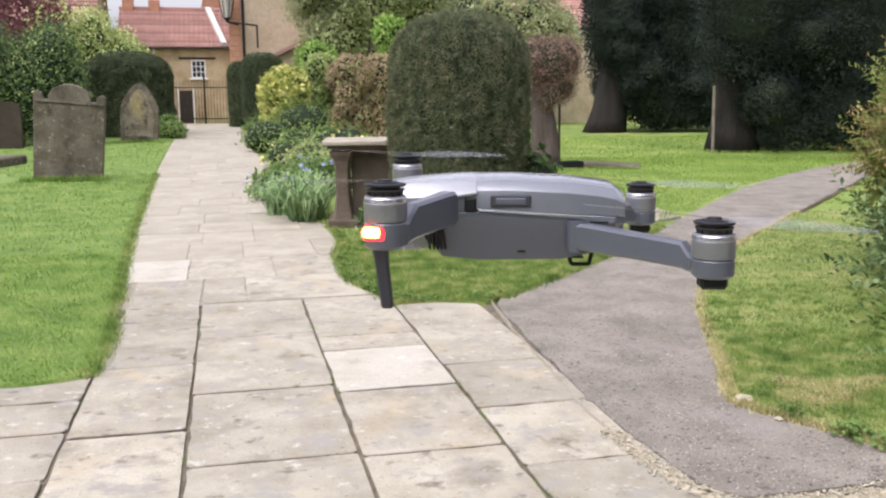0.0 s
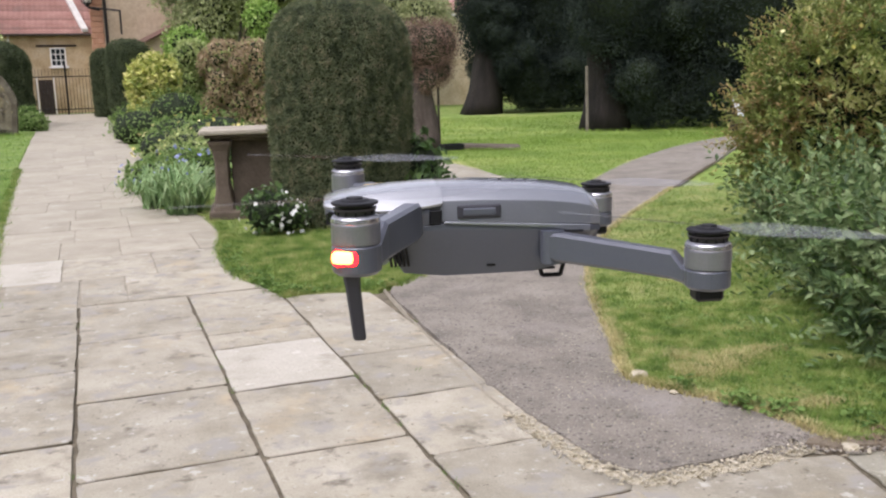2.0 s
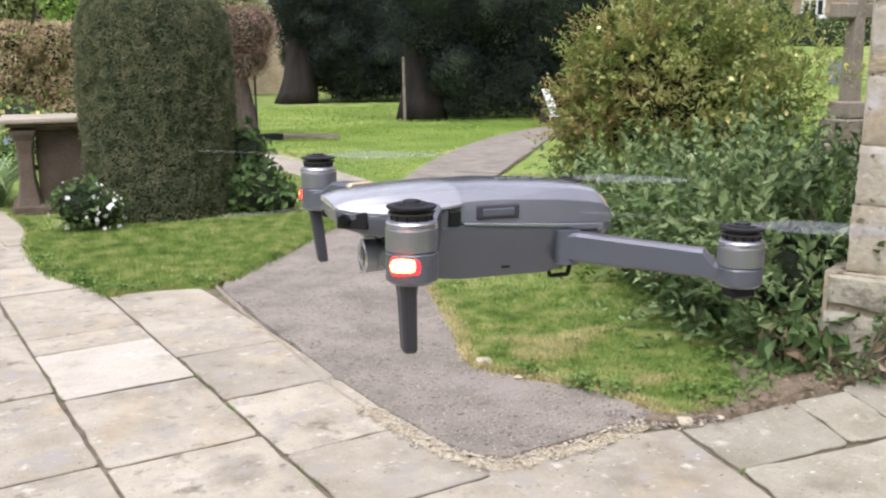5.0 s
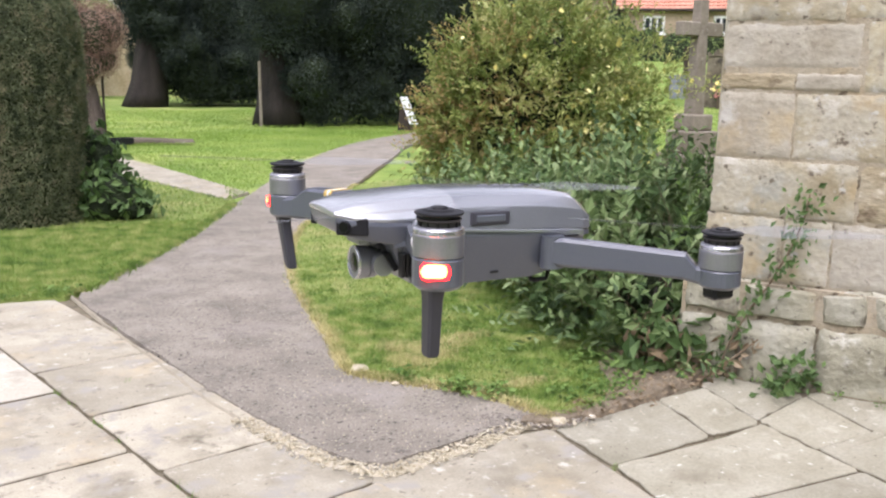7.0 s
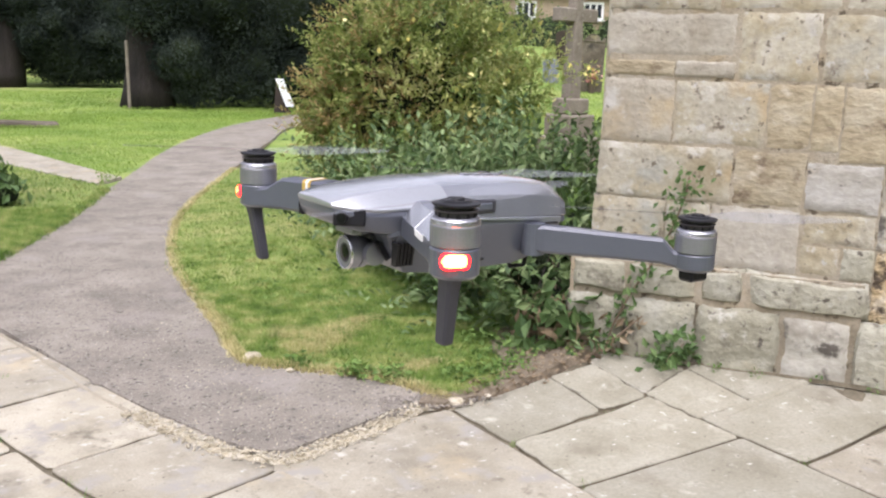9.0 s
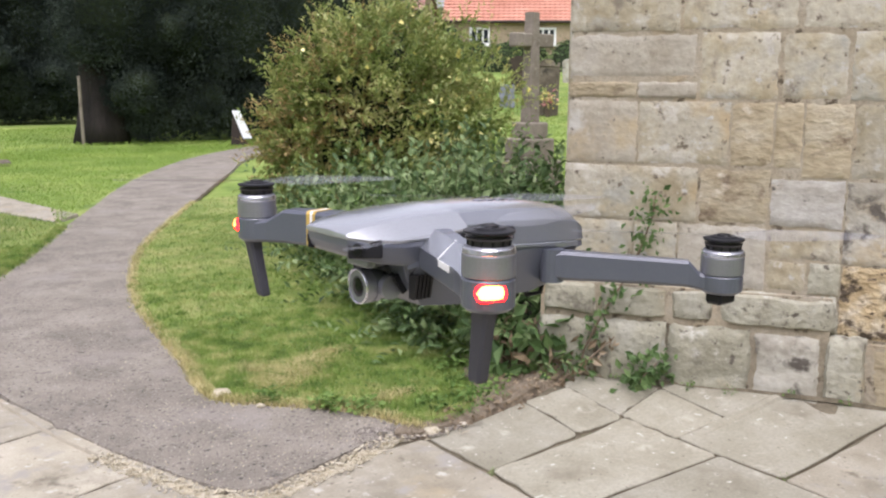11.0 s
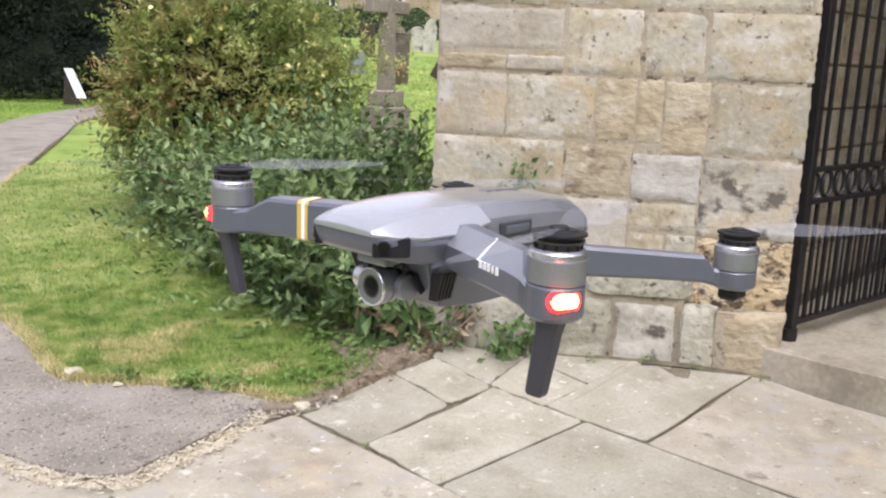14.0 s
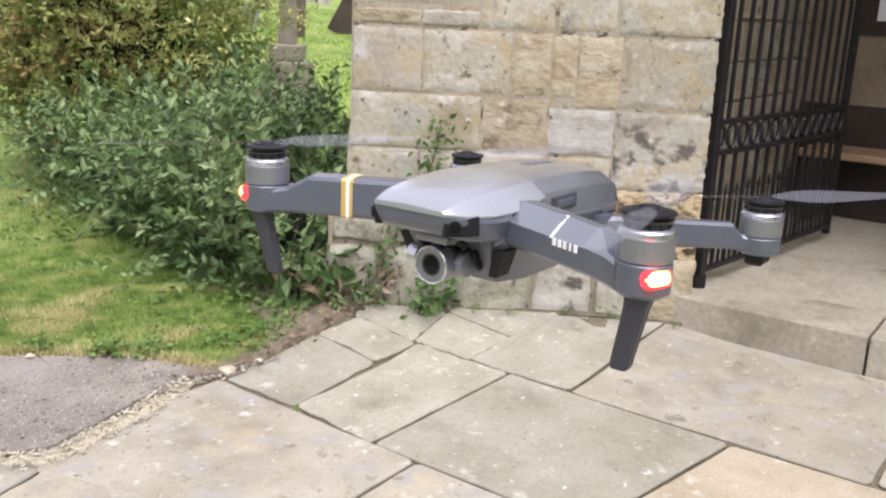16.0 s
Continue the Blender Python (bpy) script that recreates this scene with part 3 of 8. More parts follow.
# ---- the ground, paths and lawns ----
bm = bmesh.new()
bmesh.ops.create_grid(bm, x_segments=60, y_segments=60, size=1.0)
for v in bm.verts:                                # fine near the middle, out to the horizon
    x, y = v.co.x, v.co.y
    v.co.x, v.co.y = 600 * x * abs(x) ** 1.6, 10 + 600 * y * abs(y) ** 1.6
    v.co.z = -0.03
solid("ground", bm, M_FARLAWN, "mown green churchyard grass reaching to the distance", "ground", kind="structure")

W0, W1 = Vector((2.84, 3.19, 0)), Vector((3.575, 2.05, 0))
WD = (W1 - W0).normalized()
WN = Vector((WD.y, -WD.x, 0))                     # faces the paving
if WN.x > 0:
    WN = -WN


def rise(x, y):
    """The paving climbs a little towards the foot of the church wall."""
    q = Vector((x, y, 0)) - W0
    along, out = q.dot(WD), q.dot(WN)
    clip = lambda a: min(max(a, 0.0), 1.0)
    return 0.065 * clip(1 - (out - 0.05) / 0.65) * clip((1.95 - along) / 0.8) * clip((along + 0.6) / 0.6)


def lift(ob):
    for v_ in ob.data.vertices:
        v_.co.z += rise(v_.co.x, v_.co.y)
    return ob


ALONG, ACROSS = (-0.228, 0.974), (0.974, 0.228)   # the flagged path's own directions


def uv(u, v):
    return (u * ACROSS[0] + v * ALONG[0], u * ACROSS[1] + v * ALONG[1])


PATH_R = [(-0.30, 6.06), (-0.50, 6.50), (-0.70, 6.88), (-0.90, 7.80), (-0.98, 8.80), (-1.22, 9.75), (-1.93, 10.8), (-2.47, 14.8), (-4.38, 21.1), (-8.30, 37.5), (-10.6, 46.6)]
PATH_L = [(-2.16, 4.28), (-1.80, 4.46), (-1.93, 5.1), (-2.23, 6.09), (-3.36, 9.92), (-5.14, 16.4), (-8.82, 30.4), (-13.2, 46.2)]
ASPH_L = [(2.1, 1.0), (0.78, 3.52), (0.67, 4.03), (0.58, 4.60), (0.46, 5.31), (0.38, 6.15), (0.87, 6.87), (1.51, 7.96), (2.66, 10.2), (4.58, 13.7), (6.87, 16.9), (9.67, 19.5), (15, 23), (26, 27.5)]
ASPH_R = [(1.84, 3.12), (1.80, 3.33), (1.74, 3.48), (1.66, 3.60), (1.48, 3.80), (1.34, 4.00), (1.36, 4.24), (1.46, 4.62), (1.50, 4.90), (1.69, 5.88), (2.06, 6.99), (2.69, 8.30), (4.12, 10.6), (6.02, 13.6), (8.57, 17.1), (14, 21), (26, 25.2)]
ASPH_END = [(1.84, 3.12), (1.73, 3.22), (1.60, 3.15), (1.40, 3.09), (1.19, 3.045), (1.05, 3.02), (1.00, 3.05), (0.90, 3.21), (0.83, 3.43), (0.76, 3.66)]

bm = bmesh.new()
prism(bm, ccw([(-4.6, -3.0), (4.0, -3.0), (3.7, 1.9), (3.2, 2.9), (2.7, 3.3), (2.1, 3.3), (1.3, 4.2), (0.8, 6.0), (-0.1, 6.3), (-0.46, 6.36), (-2.3, 5.93), (-2.2, 4.9), (-4.6, 4.6)]), -0.06, -0.014)
solid("joint_bedding", bm, M_JOINT, "dark soil in the joints between flagstones", "joint", kind="structure")
bm = bmesh.new()
prism(bm, ccw([(-2.32, 5.94), (-0.46, 6.37), (-0.4, 6.9), (-0.6, 7.8), (-0.7, 9.0), (-1.0, 10.2), (-1.7, 11.0), (-2.3, 14.8), (-4.2, 21.1), (-8.1, 37.5), (-10.4, 46.8), (-13.4, 46.4), (-9.0, 30.4), (-5.3, 16.4), (-3.6, 10.2)]), -0.05, -0.007)
solid("path_bedding", bm, M_JOINTFAR, "sandy mortar in the joints of the path", "joint", kind="structure")

# asphalt
asph = chain(ASPH_END, 0.03, 0.007, 1) + chain(ASPH_L[2:], 0.08, 0.010, 2) + chain(ASPH_R, 0.12, 0.008, 3)[::-1]
bm = bmesh.new()
prism(bm, ccw(asph), -0.05, 0.008, 0.008)
solid("asphalt_path", bm, M_ASPHALT, "worn grey asphalt footpath curving through the churchyard", "path", kind="structure")

# rough gravelly mortar fillet along the end of the asphalt
bm = bmesh.new()
edge = chain(ASPH_END, 0.05, 0.0, 1)
rnd = random.Random(4)
for i, (x, y) in enumerate(edge):
    (ax, ay), (bx, by) = edge[max(i - 1, 0)], edge[min(i + 1, len(edge) - 1)]
    l = math.hypot(bx - ax, by - ay)
    nx, ny = (by - ay) / l, -(bx - ax) / l
    if (x + nx - 1.3) ** 2 + (y + ny - 4) ** 2 < (x - 1.3) ** 2 + (y - 4) ** 2:
        nx, ny = -nx, -ny
    for k in range(26):
        o = rnd.uniform(-0.012, 0.12) * rnd.uniform(0.35, 1)
        s = rnd.uniform(0.003, 0.009) * (1.6 if rnd.random() < 0.08 else 1)
        c = (x + nx * o + rnd.uniform(-0.03, 0.03), y + ny * o + rnd.uniform(-0.03, 0.03), 0.001)
        bmesh.ops.create_icosphere(bm, subdivisions=1, radius=s, matrix=Matrix.Translation(c) @ Matrix.Diagonal((1, rnd.uniform(0.6, 1), 0.5, 1)))
mort = solid("mortar_fillet", bm, M_MORTAR, "crumbling pale gravelly mortar along the asphalt edge", "mortar", kind="stuff")

# the narrow side path of pale concrete
bm = bmesh.new()
prism(bm, ccw(chain([(2.34, 10.02), (1.9, 11.9), (1.3, 14.4), (0.6, 17.5)], 0.3, 0.01, 5) + chain([(2.74, 10.45), (2.45, 12.7), (2.1, 14.8), (1.3, 17.7)], 0.3, 0.01, 6)[::-1]), -0.04, 0.006, 0.006)
solid("side_path", bm, M_SLAB, "narrow pale concrete side path", "path", kind="structure")


# lawns beside the paths, raised a little above them
def lawn(name, outline, seed, label, slope=0.03):
    bm = bmesh.new()
    prism(bm, ccw(outline), -0.03, 0.018, slope)
    return solid(name, bm, M_GREENLAWN if name == "lawn_left" else M_LAWN, label, "lawn", kind="structure")


ISLAND = chain(PATH_R[:7], 0.12, 0.02, 7) + [(0.2, 12.6), (1.2, 14.0)] + chain([(1.86, 11.9), (2.3, 10.0), (2.28, 9.52), (1.51, 7.98), (0.87, 6.89), (0.40, 6.2), (0.30, 6.06), (-0.03, 6.12), (-0.30, 6.06)], 0.12, 0.02, 8)[:-1]
RIGHT = chain([(2.87, 3.50), (2.55, 3.27), (2.17, 3.15), (1.92, 3.12)] + ASPH_R[1:13], 0.1, 0.015, 9) + [(12, 14), (12, 3.8)]
LEFT = chain(PATH_L[:7], 0.12, 0.02, 10) + [(-16, 30), (-16, 4.6), (-5, 4.05)]
lawn("lawn_island", ISLAND, 1, "uneven tufted grass between flagged path and asphalt")
lawn("lawn_right", RIGHT, 2, "mown grass with dry yellow patches beside the asphalt")
lawn("lawn_left", LEFT, 3, "bright green mown lawn beside the flagged path")


def edge_band(name, pts, width, material, label, seed, z=0.012):
    """A ragged band along a curve, such as the dry cut edge of a lawn."""
    rnd_ = random.Random(seed)
    c = chain(pts, 0.05, 0.004, seed)
    bm = bmesh.new()
    prev = None
    for i, (x, y) in enumerate(c):
        (ax, ay), (bx, by) = c[max(i - 1, 0)], c[min(i + 1, len(c) - 1)]
        l = math.hypot(bx - ax, by - ay) or 1
        nx, ny = (by - ay) / l, -(bx - ax) / l
        w = width * (0.35 + 0.9 * abs(noise.noise(Vector((x * 3.1, y * 3.1, seed)))) + 0.3 * rnd_.random())
        cur = [bm.verts.new((x - nx * w, y - ny * w, -0.01)), bm.verts.new((x - nx * w * 0.4, y - ny * w * 0.4, z + rnd_.uniform(-0.003, 0.004))), bm.verts.new((x + nx * w * 0.5, y + ny * w * 0.5, z + 0.006)), bm.verts.new((x + nx * w, y + ny * w, -0.01))]
        if prev:
            for k in range(3):
                bm.faces.new((prev[k], prev[k + 1], cur[k + 1], cur[k]))
        prev = cur
    return solid(name, bm, material, label, "edging", kind="structure")


edge_band("mortar_band", [(1.90, 3.07), (1.72, 3.13), (1.45, 3.03), (1.20, 2.98), (1.03, 2.955), (0.90, 3.07), (0.83, 3.22), (0.77, 3.42), (0.70, 3.66)], 0.05, M_MORTAR, "rough pale mortar between asphalt and flagstones", 18, -0.002)
edge_band("mortar_line", [(0.70, 3.66), (0.62, 4.05), (0.55, 4.55), (0.44, 5.25), (0.37, 5.8), (0.33, 6.12)], 0.014, M_JOINTFAR, "thin crumbling mortar between asphalt and flagstones", 23, 0.003)
edge_band("lawn_edge_right", ASPH_R[5:10], 0.030, M_MORTAR, "dry pale cut edge between asphalt and grass", 15)
edge_band("lawn_edge_far", ASPH_R[9:14], 0.028, M_SOIL, "worn soil edge between far asphalt and grass", 24)
edge_band("lawn_edge_front", ASPH_R[0:7], 0.035, M_SOIL, "crumbled brown soil between asphalt and grass", 20, 0.010)
edge_band("lawn_edge_island", [(0.40, 6.2), (0.87, 6.9), (1.52, 8.0), (2.3, 9.55)], 0.03, M_SOIL, "worn soil edge between asphalt and grass", 16)


def grass(name, outline, seed, zones, label, material=None, round_=None):
    rng = np.random.default_rng(seed)
    V, F, n0 = [], [], 0
    for (x0, x1, y0, y1, n, lo, hi, w) in zones:
        x, y = rng.uniform(x0, x1, n), rng.uniform(y0, y1, n)
        k = inside(outline, x, y)
        if round_:
            near = np.zeros(n)
            for rx_, ry_, ra, rb in round_:
                near = np.maximum(near, np.exp(-2.2 * (((x - rx_) / ra) ** 2 + ((y - ry_) / rb) ** 2)))
            k &= near > rng.uniform(0.0, 1.0, n)
        v, f = blades(rng, x[k], y[k], np.full(k.sum(), 0.014), lo, hi, w)
        V.append(v)
        F.append(f + n0)
        n0 += len(v)
    ob = quick(name, np.concatenate(V), np.concatenate(F), material or M_GRASS)
    return tagged(ob, label, "grass", kind="stuff")


grass("grass_island", ISLAND, 11, [(-1.3, 1.7, 5.9, 8.6, 110000, 0.015, 0.045, 0.0024), (-1.5, 2.5, 8.4, 14, 22000, 0.02, 0.05, 0.005)], "short rough grass blades")
grass("grass_right", RIGHT, 12, [(1.2, 3.2, 3.0, 5.2, 150000, 0.008, 0.026, 0.0019), (1.3, 5.0, 5.2, 9.5, 60000, 0.01, 0.03, 0.0032), (3, 10, 9, 14, 16000, 0.02, 0.04, 0.006)], "short mown grass blades, some dry")
grass("grass_left", LEFT, 13, [(-4.2, -1.7, 4.2, 8, 60000, 0.01, 0.032, 0.003), (-7, -2, 8, 16, 36000, 0.015, 0.04, 0.005), (-12, -3, 16, 29, 20000, 0.02, 0.05, 0.009)], "short mown grass blades", M_GREENGRASS)

FARSIDE = [(2.3, 9.7), (4.6, 13.8), (6.9, 17.0), (9.7, 19.6), (14, 22.6), (10, 30), (0.5, 30), (1.5, 18), (2.2, 14.8), (2.6, 11)]
grass("grass_far", FARSIDE, 19, [(2, 10, 9.5, 20, 90000, 0.015, 0.034, 0.005), (0, 14, 18, 30, 40000, 0.02, 0.045, 0.010)], "grass blades of the middle lawn", M_FARBLADE)
grass("dry_patch", RIGHT, 17, [(1.5, 2.5, 3.4, 4.6, 95000, 0.012, 0.032, 0.0024)], "patch of dry straw-coloured grass", M_DRYGRASS, [(1.66, 4.02, 0.13, 0.15), (1.80, 4.10, 0.16, 0.15), (1.95, 4.20, 0.18, 0.10), (2.12, 4.28, 0.16, 0.06), (1.70, 4.25, 0.14, 0.10), (1.95, 3.52, 0.16, 0.06), (1.62, 4.75, 0.09, 0.2)])
# bare earth and leaf litter at the foot of the wall
bm = bmesh.new()
prism(bm, ccw(chain([(1.70, 3.12), (1.80, 3.06), (1.93, 3.055), (2.1, 3.055), (2.42, 3.10), (2.76, 3.13), (3.05, 3.0), (3.2, 3.2), (2.9, 3.6), (2.6, 3.9), (2.45, 3.6), (2.2, 3.22), (1.95, 3.19), (1.82, 3.22), (1.74, 3.19)], 0.05, 0.012, 14)), -0.03, 0.022, 0.02)
lift(solid("bare_earth", bm, M_SOIL, "bare brown earth with litter at the wall's foot", "soil", kind="structure"))

# ---- flagstones ----
pavement = thing("pavement", Matrix.Identity(4), "worn grey-buff sandstone flagstones", "paving", kind="structure")
rs = random.Random(21)


def slab(pts, material=None, drop=0.0):
    """One flagstone with chipped corners and soft edges, from its four corners in order."""
    cx, cy = sum(p[0] for p in pts) / 4, sum(p[1] for p in pts) / 4
    ring = []
    for i, (x, y) in enumerate(pts):
        (px, py), (nx_, ny_) = pts[i - 1], pts[(i + 1) % 4]
        for (qx, qy), k in (((px, py), 0), ((nx_, ny_), 1)):
            l = math.hypot(qx - x, qy - y)
            c = rs.uniform(0.008, 0.022)
            ring.append((x + (qx - x) / l * c - cx + rs.uniform(-0.003, 0.003), y + (qy - y) / l * c - cy + rs.uniform(-0.003, 0.003)))
        q = pts[(i + 1) % 4]
        for k in (0.12, 0.25, 0.37, 0.5, 0.63, 0.75, 0.88):
            e = rs.uniform(-0.003, 0.002) - (0.008 if rs.random() < 0.09 else 0)
            l = math.hypot(q[0] - x, q[1] - y)
            ring.append((x + (q[0] - x) * k - cx + e * (q[1] - y) / l, y + (q[1] - y) * k - cy - e * (q[0] - x) / l))
    tx, ty = rs.uniform(-0.004, 0.004), rs.uniform(-0.004, 0.004)
    up = rs.uniform(-0.004, 0.002) - drop
    bm = bmesh.new()
    r0 = [bm.verts.new((x, y, -0.05)) for x, y in ring]
    hs = [rise(cx + x, cy + y) for x, y in ring]
    r1 = [bm.verts.new((x, y, up - 0.005 + tx * x + ty * y + h)) for (x, y), h in zip(ring, hs)]
    r2 = [bm.verts.new((x - math.copysign(0.0025, x), y - math.copysign(0.0025, y), up + tx * x + ty * y + h)) for (x, y), h in zip(ring, hs)]
    n = len(ring)
    for a, b in ((r0, r1), (r1, r2)):
        for i in range(n):
            fc = bm.faces.new((a[i], a[(i + 1) % n], b[(i + 1) % n], b[i]))
            fc.material_index = 1 if a is r0 else 0       # soil clings to the sides
    bm.faces.new(r2)
    ob = part("flagstone", bm, [material or M_SLAB, M_JOINT], pavement)
    ob.location = (cx, cy, 0)
    return ob


def course(u0, u1, joints, pale=(), lean=0.0):
    """A run of path flags between two long joints."""
    for i, (v0, v1) in enumerate(zip(joints, joints[1:])):
        g = 0.0045 + 0.0035 * rs.random()
        slab([uv(u0 + g, v0 + 1.3 * g), uv(u1 - g, v0 + 1.3 * g + lean), uv(u1 - g, v1 - 1.3 * g + lean), uv(u0 + g, v1 - 1.3 * g)], M_SLABPALE if i in pale else None)


course(-3.85, -3.22, [-3.2, -2.3, -1.5, -0.4, 0.6, 1.5, 2.3])
course(-3.22, -2.58, [-3.1, -2.4, -1.3, -0.5, 0.3, 1.3, 2.2, 2.9])
course(-2.58, -1.95, [-3.0, -2.1, -1.2, -0.2, 0.7, 1.7, 2.7, 3.5, 4.2])
course(-1.95, -1.335, [-2.9, -2.0, -1.1, 0.0, 1.0, 1.9, 2.8, 3.6, 4.15, 4.9])
course(-1.335, -0.715, [-2.8, -1.9, -0.9, 0.0, 0.9, 1.6, 2.5, 3.0, 3.47, 3.98, 4.40, 4.85])
course(-0.715, -0.216, [-2.7, -1.8, -1.0, -0.1, 0.8, 1.7, 2.8, 3.88, 4.88, 5.88, 7.2])
course(-0.216, 0.465, [-2.6, -1.6, -0.5, 0.6, 1.5, 2.55, 3.46, 4.35, 5.39, 6.33])
course(0.465, 1.057, [-2.5, -1.6, -0.6, 0.4, 1.4, 2.45, 3.41, 4.22, 4.95, 5.25, 6.3], pale=(7,))
course(1.057, 1.62, [-2.4, -1.5, -0.7, 0.3, 1.2, 2.1, 2.62, 3.17, 3.84, 4.53, 6.05])
# the path beyond: rows across it, broken unevenly
v = 6.34
k = 0
while v < 46:
    h = rs.uniform(0.62, 0.98) if k else 0.86
    if v > 18:
        h *= 1.8
    left = float(np.interp(v, [6.4, 10.4, 17, 31.6, 46], [-0.86, -1.08, -1.34, -1.74, -2.15]))
    right = float(np.interp(v, [6.4, 9.8, 11, 15, 21.5, 38], [1.0, 1.1, 0.95, 1.02, 0.66, 0.55]))
    cuts = [left] + sorted(left + (right - left) * (q + rs.uniform(-0.06, 0.06)) for q in ((0.33, 0.62) if k % 2 else (0.28, 0.55, 0.8))) + [right]
    if k == 0:
        cuts = [-0.21, 0.09, 0.98]
    for a, b in zip(cuts, cuts[1:]):
        if k == 0 and b < 0.0:
            continue
        g = 0.003 if v < 9 else 0.0015
        slab([uv(a + g, v + g), uv(b - g, v + g), uv(b - g, v + h - g), uv(a + g, v + h - g)], M_SLABPALE if (k == 1 and a < -0.6) else M_PATHSTONE if k > 1 else None)
    v += h
    k += 1


def field(x0, x1, y0, y1, material=None, drop=0.0):
    g = 0.0055
    slab([(x0 + g, y0 + g), (x1 - g, y0 + g), (x1 - g, y1 - g), (x0 + g, y1 - g)], material, drop)


def flag(pts, material=None, drop=0.0, gap=0.0032):
    """A flag from its four joint corners, drawn in a little from each joint."""
    cx, cy = sum(q[0] for q in pts) / 4, sum(q[1] for q in pts) / 4
    slab([(x + gap * (1 if cx > x else -1), y + gap * (1 if cy > y else -1)) for x, y in pts], material, drop)


# flags before the church, roughly square to its step
flag([(1.815, 2.657), (2.350, 2.703), (2.400, 3.090), (1.825, 3.055)], M_SLABGREY)
flag([(2.350, 2.703), (2.606, 2.675), (2.655, 3.060), (2.400, 3.090)], M_SLABGREY)
flag([(1.765, 2.247), (2.622, 2.212), (2.606, 2.675), (1.815, 2.657)], M_SLABGREY)
flag([(2.622, 2.414), (2.925, 2.392), (2.960, 2.770), (2.610, 2.705)], M_SLABGREY)
flag([(2.612, 2.705), (2.960, 2.770), (2.960, 3.140), (2.655, 3.110)], M_SLABGREY)
flag([(2.925, 2.392), (3.640, 2.365), (3.420, 2.760), (2.960, 2.770)], M_SLABGREY)
flag([(2.625, 1.935), (3.612, 1.925), (3.640, 2.365), (2.622, 2.414)], M_SLABGREY)
flag([(2.588, 0.806), (3.612, 0.806), (3.612, 1.925), (2.624, 1.930)], None, 0.005)
flag([(1.750, 1.425), (2.572, 1.272), (2.618, 2.205), (1.768, 2.240)], M_SLABGREY)
flag([(1.735, 0.250), (2.562, 0.250), (2.572, 1.266), (1.748, 1.418)], M_SLABWARM)
flag([(0.960, 2.055), (1.765, 2.055), (1.812, 3.065), (0.952, 3.065)])
flag([(0.920, 1.100), (1.742, 1.100), (1.765, 2.050), (0.958, 2.050)])
field(2.600, 3.61, -0.40, 0.80)
field(0.90, 1.725, 0.0, 1.10)
field(2.600, 3.61, -1.30, -0.40)
field(1.725, 2.60, -0.75, 0.24)
field(1.725, 2.60, -1.70, -0.75)
field(2.600, 3.61, -2.20, -1.30)
field(2.0, 2.60, -2.6, -1.70)
field(2.600, 3.61, -2.9, -2.20)
# soil under the flags where they climb to the wall
bm = bmesh.new()
bmesh.ops.create_grid(bm, x_segments=24, y_segments=20, size=1.0)
for v in bm.verts:
    v.co.x, v.co.y = 2.85 + 0.85 * v.co.x, 2.5 + 0.72 * v.co.y
    v.co.z = rise(v.co.x, v.co.y) - 0.017
solid("joint_bedding", bm, M_JOINT, "dark soil in the joints by the wall", "joint", kind="structure")

# ---- weeds, tufts and litter on the ground ----
def low_leaves(name, seed, spots, size, material, label, category, narrow=0.55, lift=0.25, kind="stuff"):
    """Small leaves lying or standing close to the ground, thick round the spots (x, y, radius, number, base height)."""
    rng = np.random.default_rng(seed)
    P, N = [], []
    for x, y, r, n, z in spots:
        a, q = rng.uniform(0, 2 * np.pi, n), r * np.sqrt(rng.random(n))
        P.append(np.stack([x + q * np.cos(a), y + q * np.sin(a), z + rng.random(n) ** 2 * lift * size], 1))
        N.append(np.tile([0.0, 0, 1.0], (n, 1)))
    v, f = leaves(rng, np.concatenate(P), np.concatenate(N), size, narrow, 0.45, 0.06)
    v[:, 2] = np.maximum(v[:, 2], 0.004)
    return tagged(quick(name, v, f, material), label, category, kind=kind)


rn = random.Random(91)
# broad-leaved weeds along the rough edges of the lawns
spots = []
for pts, n, r in (([(1.43, 3.86), (1.60, 3.66), (1.80, 3.40), (2.0, 3.24), (2.25, 3.24), (2.5, 3.34)], 34, 0.05), ([(2.4, 3.5), (2.75, 4.1), (2.8, 4.8), (2.9, 5.6)], 40, 0.09), ([(0.35, 6.15), (0.0, 6.14), (-0.3, 6.1), (-0.5, 6.5), (-0.7, 6.9), (-0.9, 7.8)], 40, 0.06)):
    c = chain(pts, 0.02)
    for k in range(n):
        x, y = c[rn.randrange(len(c))]
        spots.append((x + rn.uniform(-0.06, 0.06), y + rn.uniform(0.0, 0.08), r * rn.uniform(0.5, 1.4), rn.randrange(10, 34), 0.02))
low_leaves("lawn_weeds", 92, spots, 0.030, M_WEED, "low broad-leaved weeds along the lawn edges", "weeds", lift=1.6)
low_leaves("lawn_clover", 93, [(rn.uniform(1.6, 2.7), rn.uniform(3.4, 5.4), rn.uniform(0.05, 0.16), rn.randrange(40, 130), 0.022) for k in range(34)], 0.014, M_WEED, "clover patches in the mown grass", "clover", 0.8, 1.0)
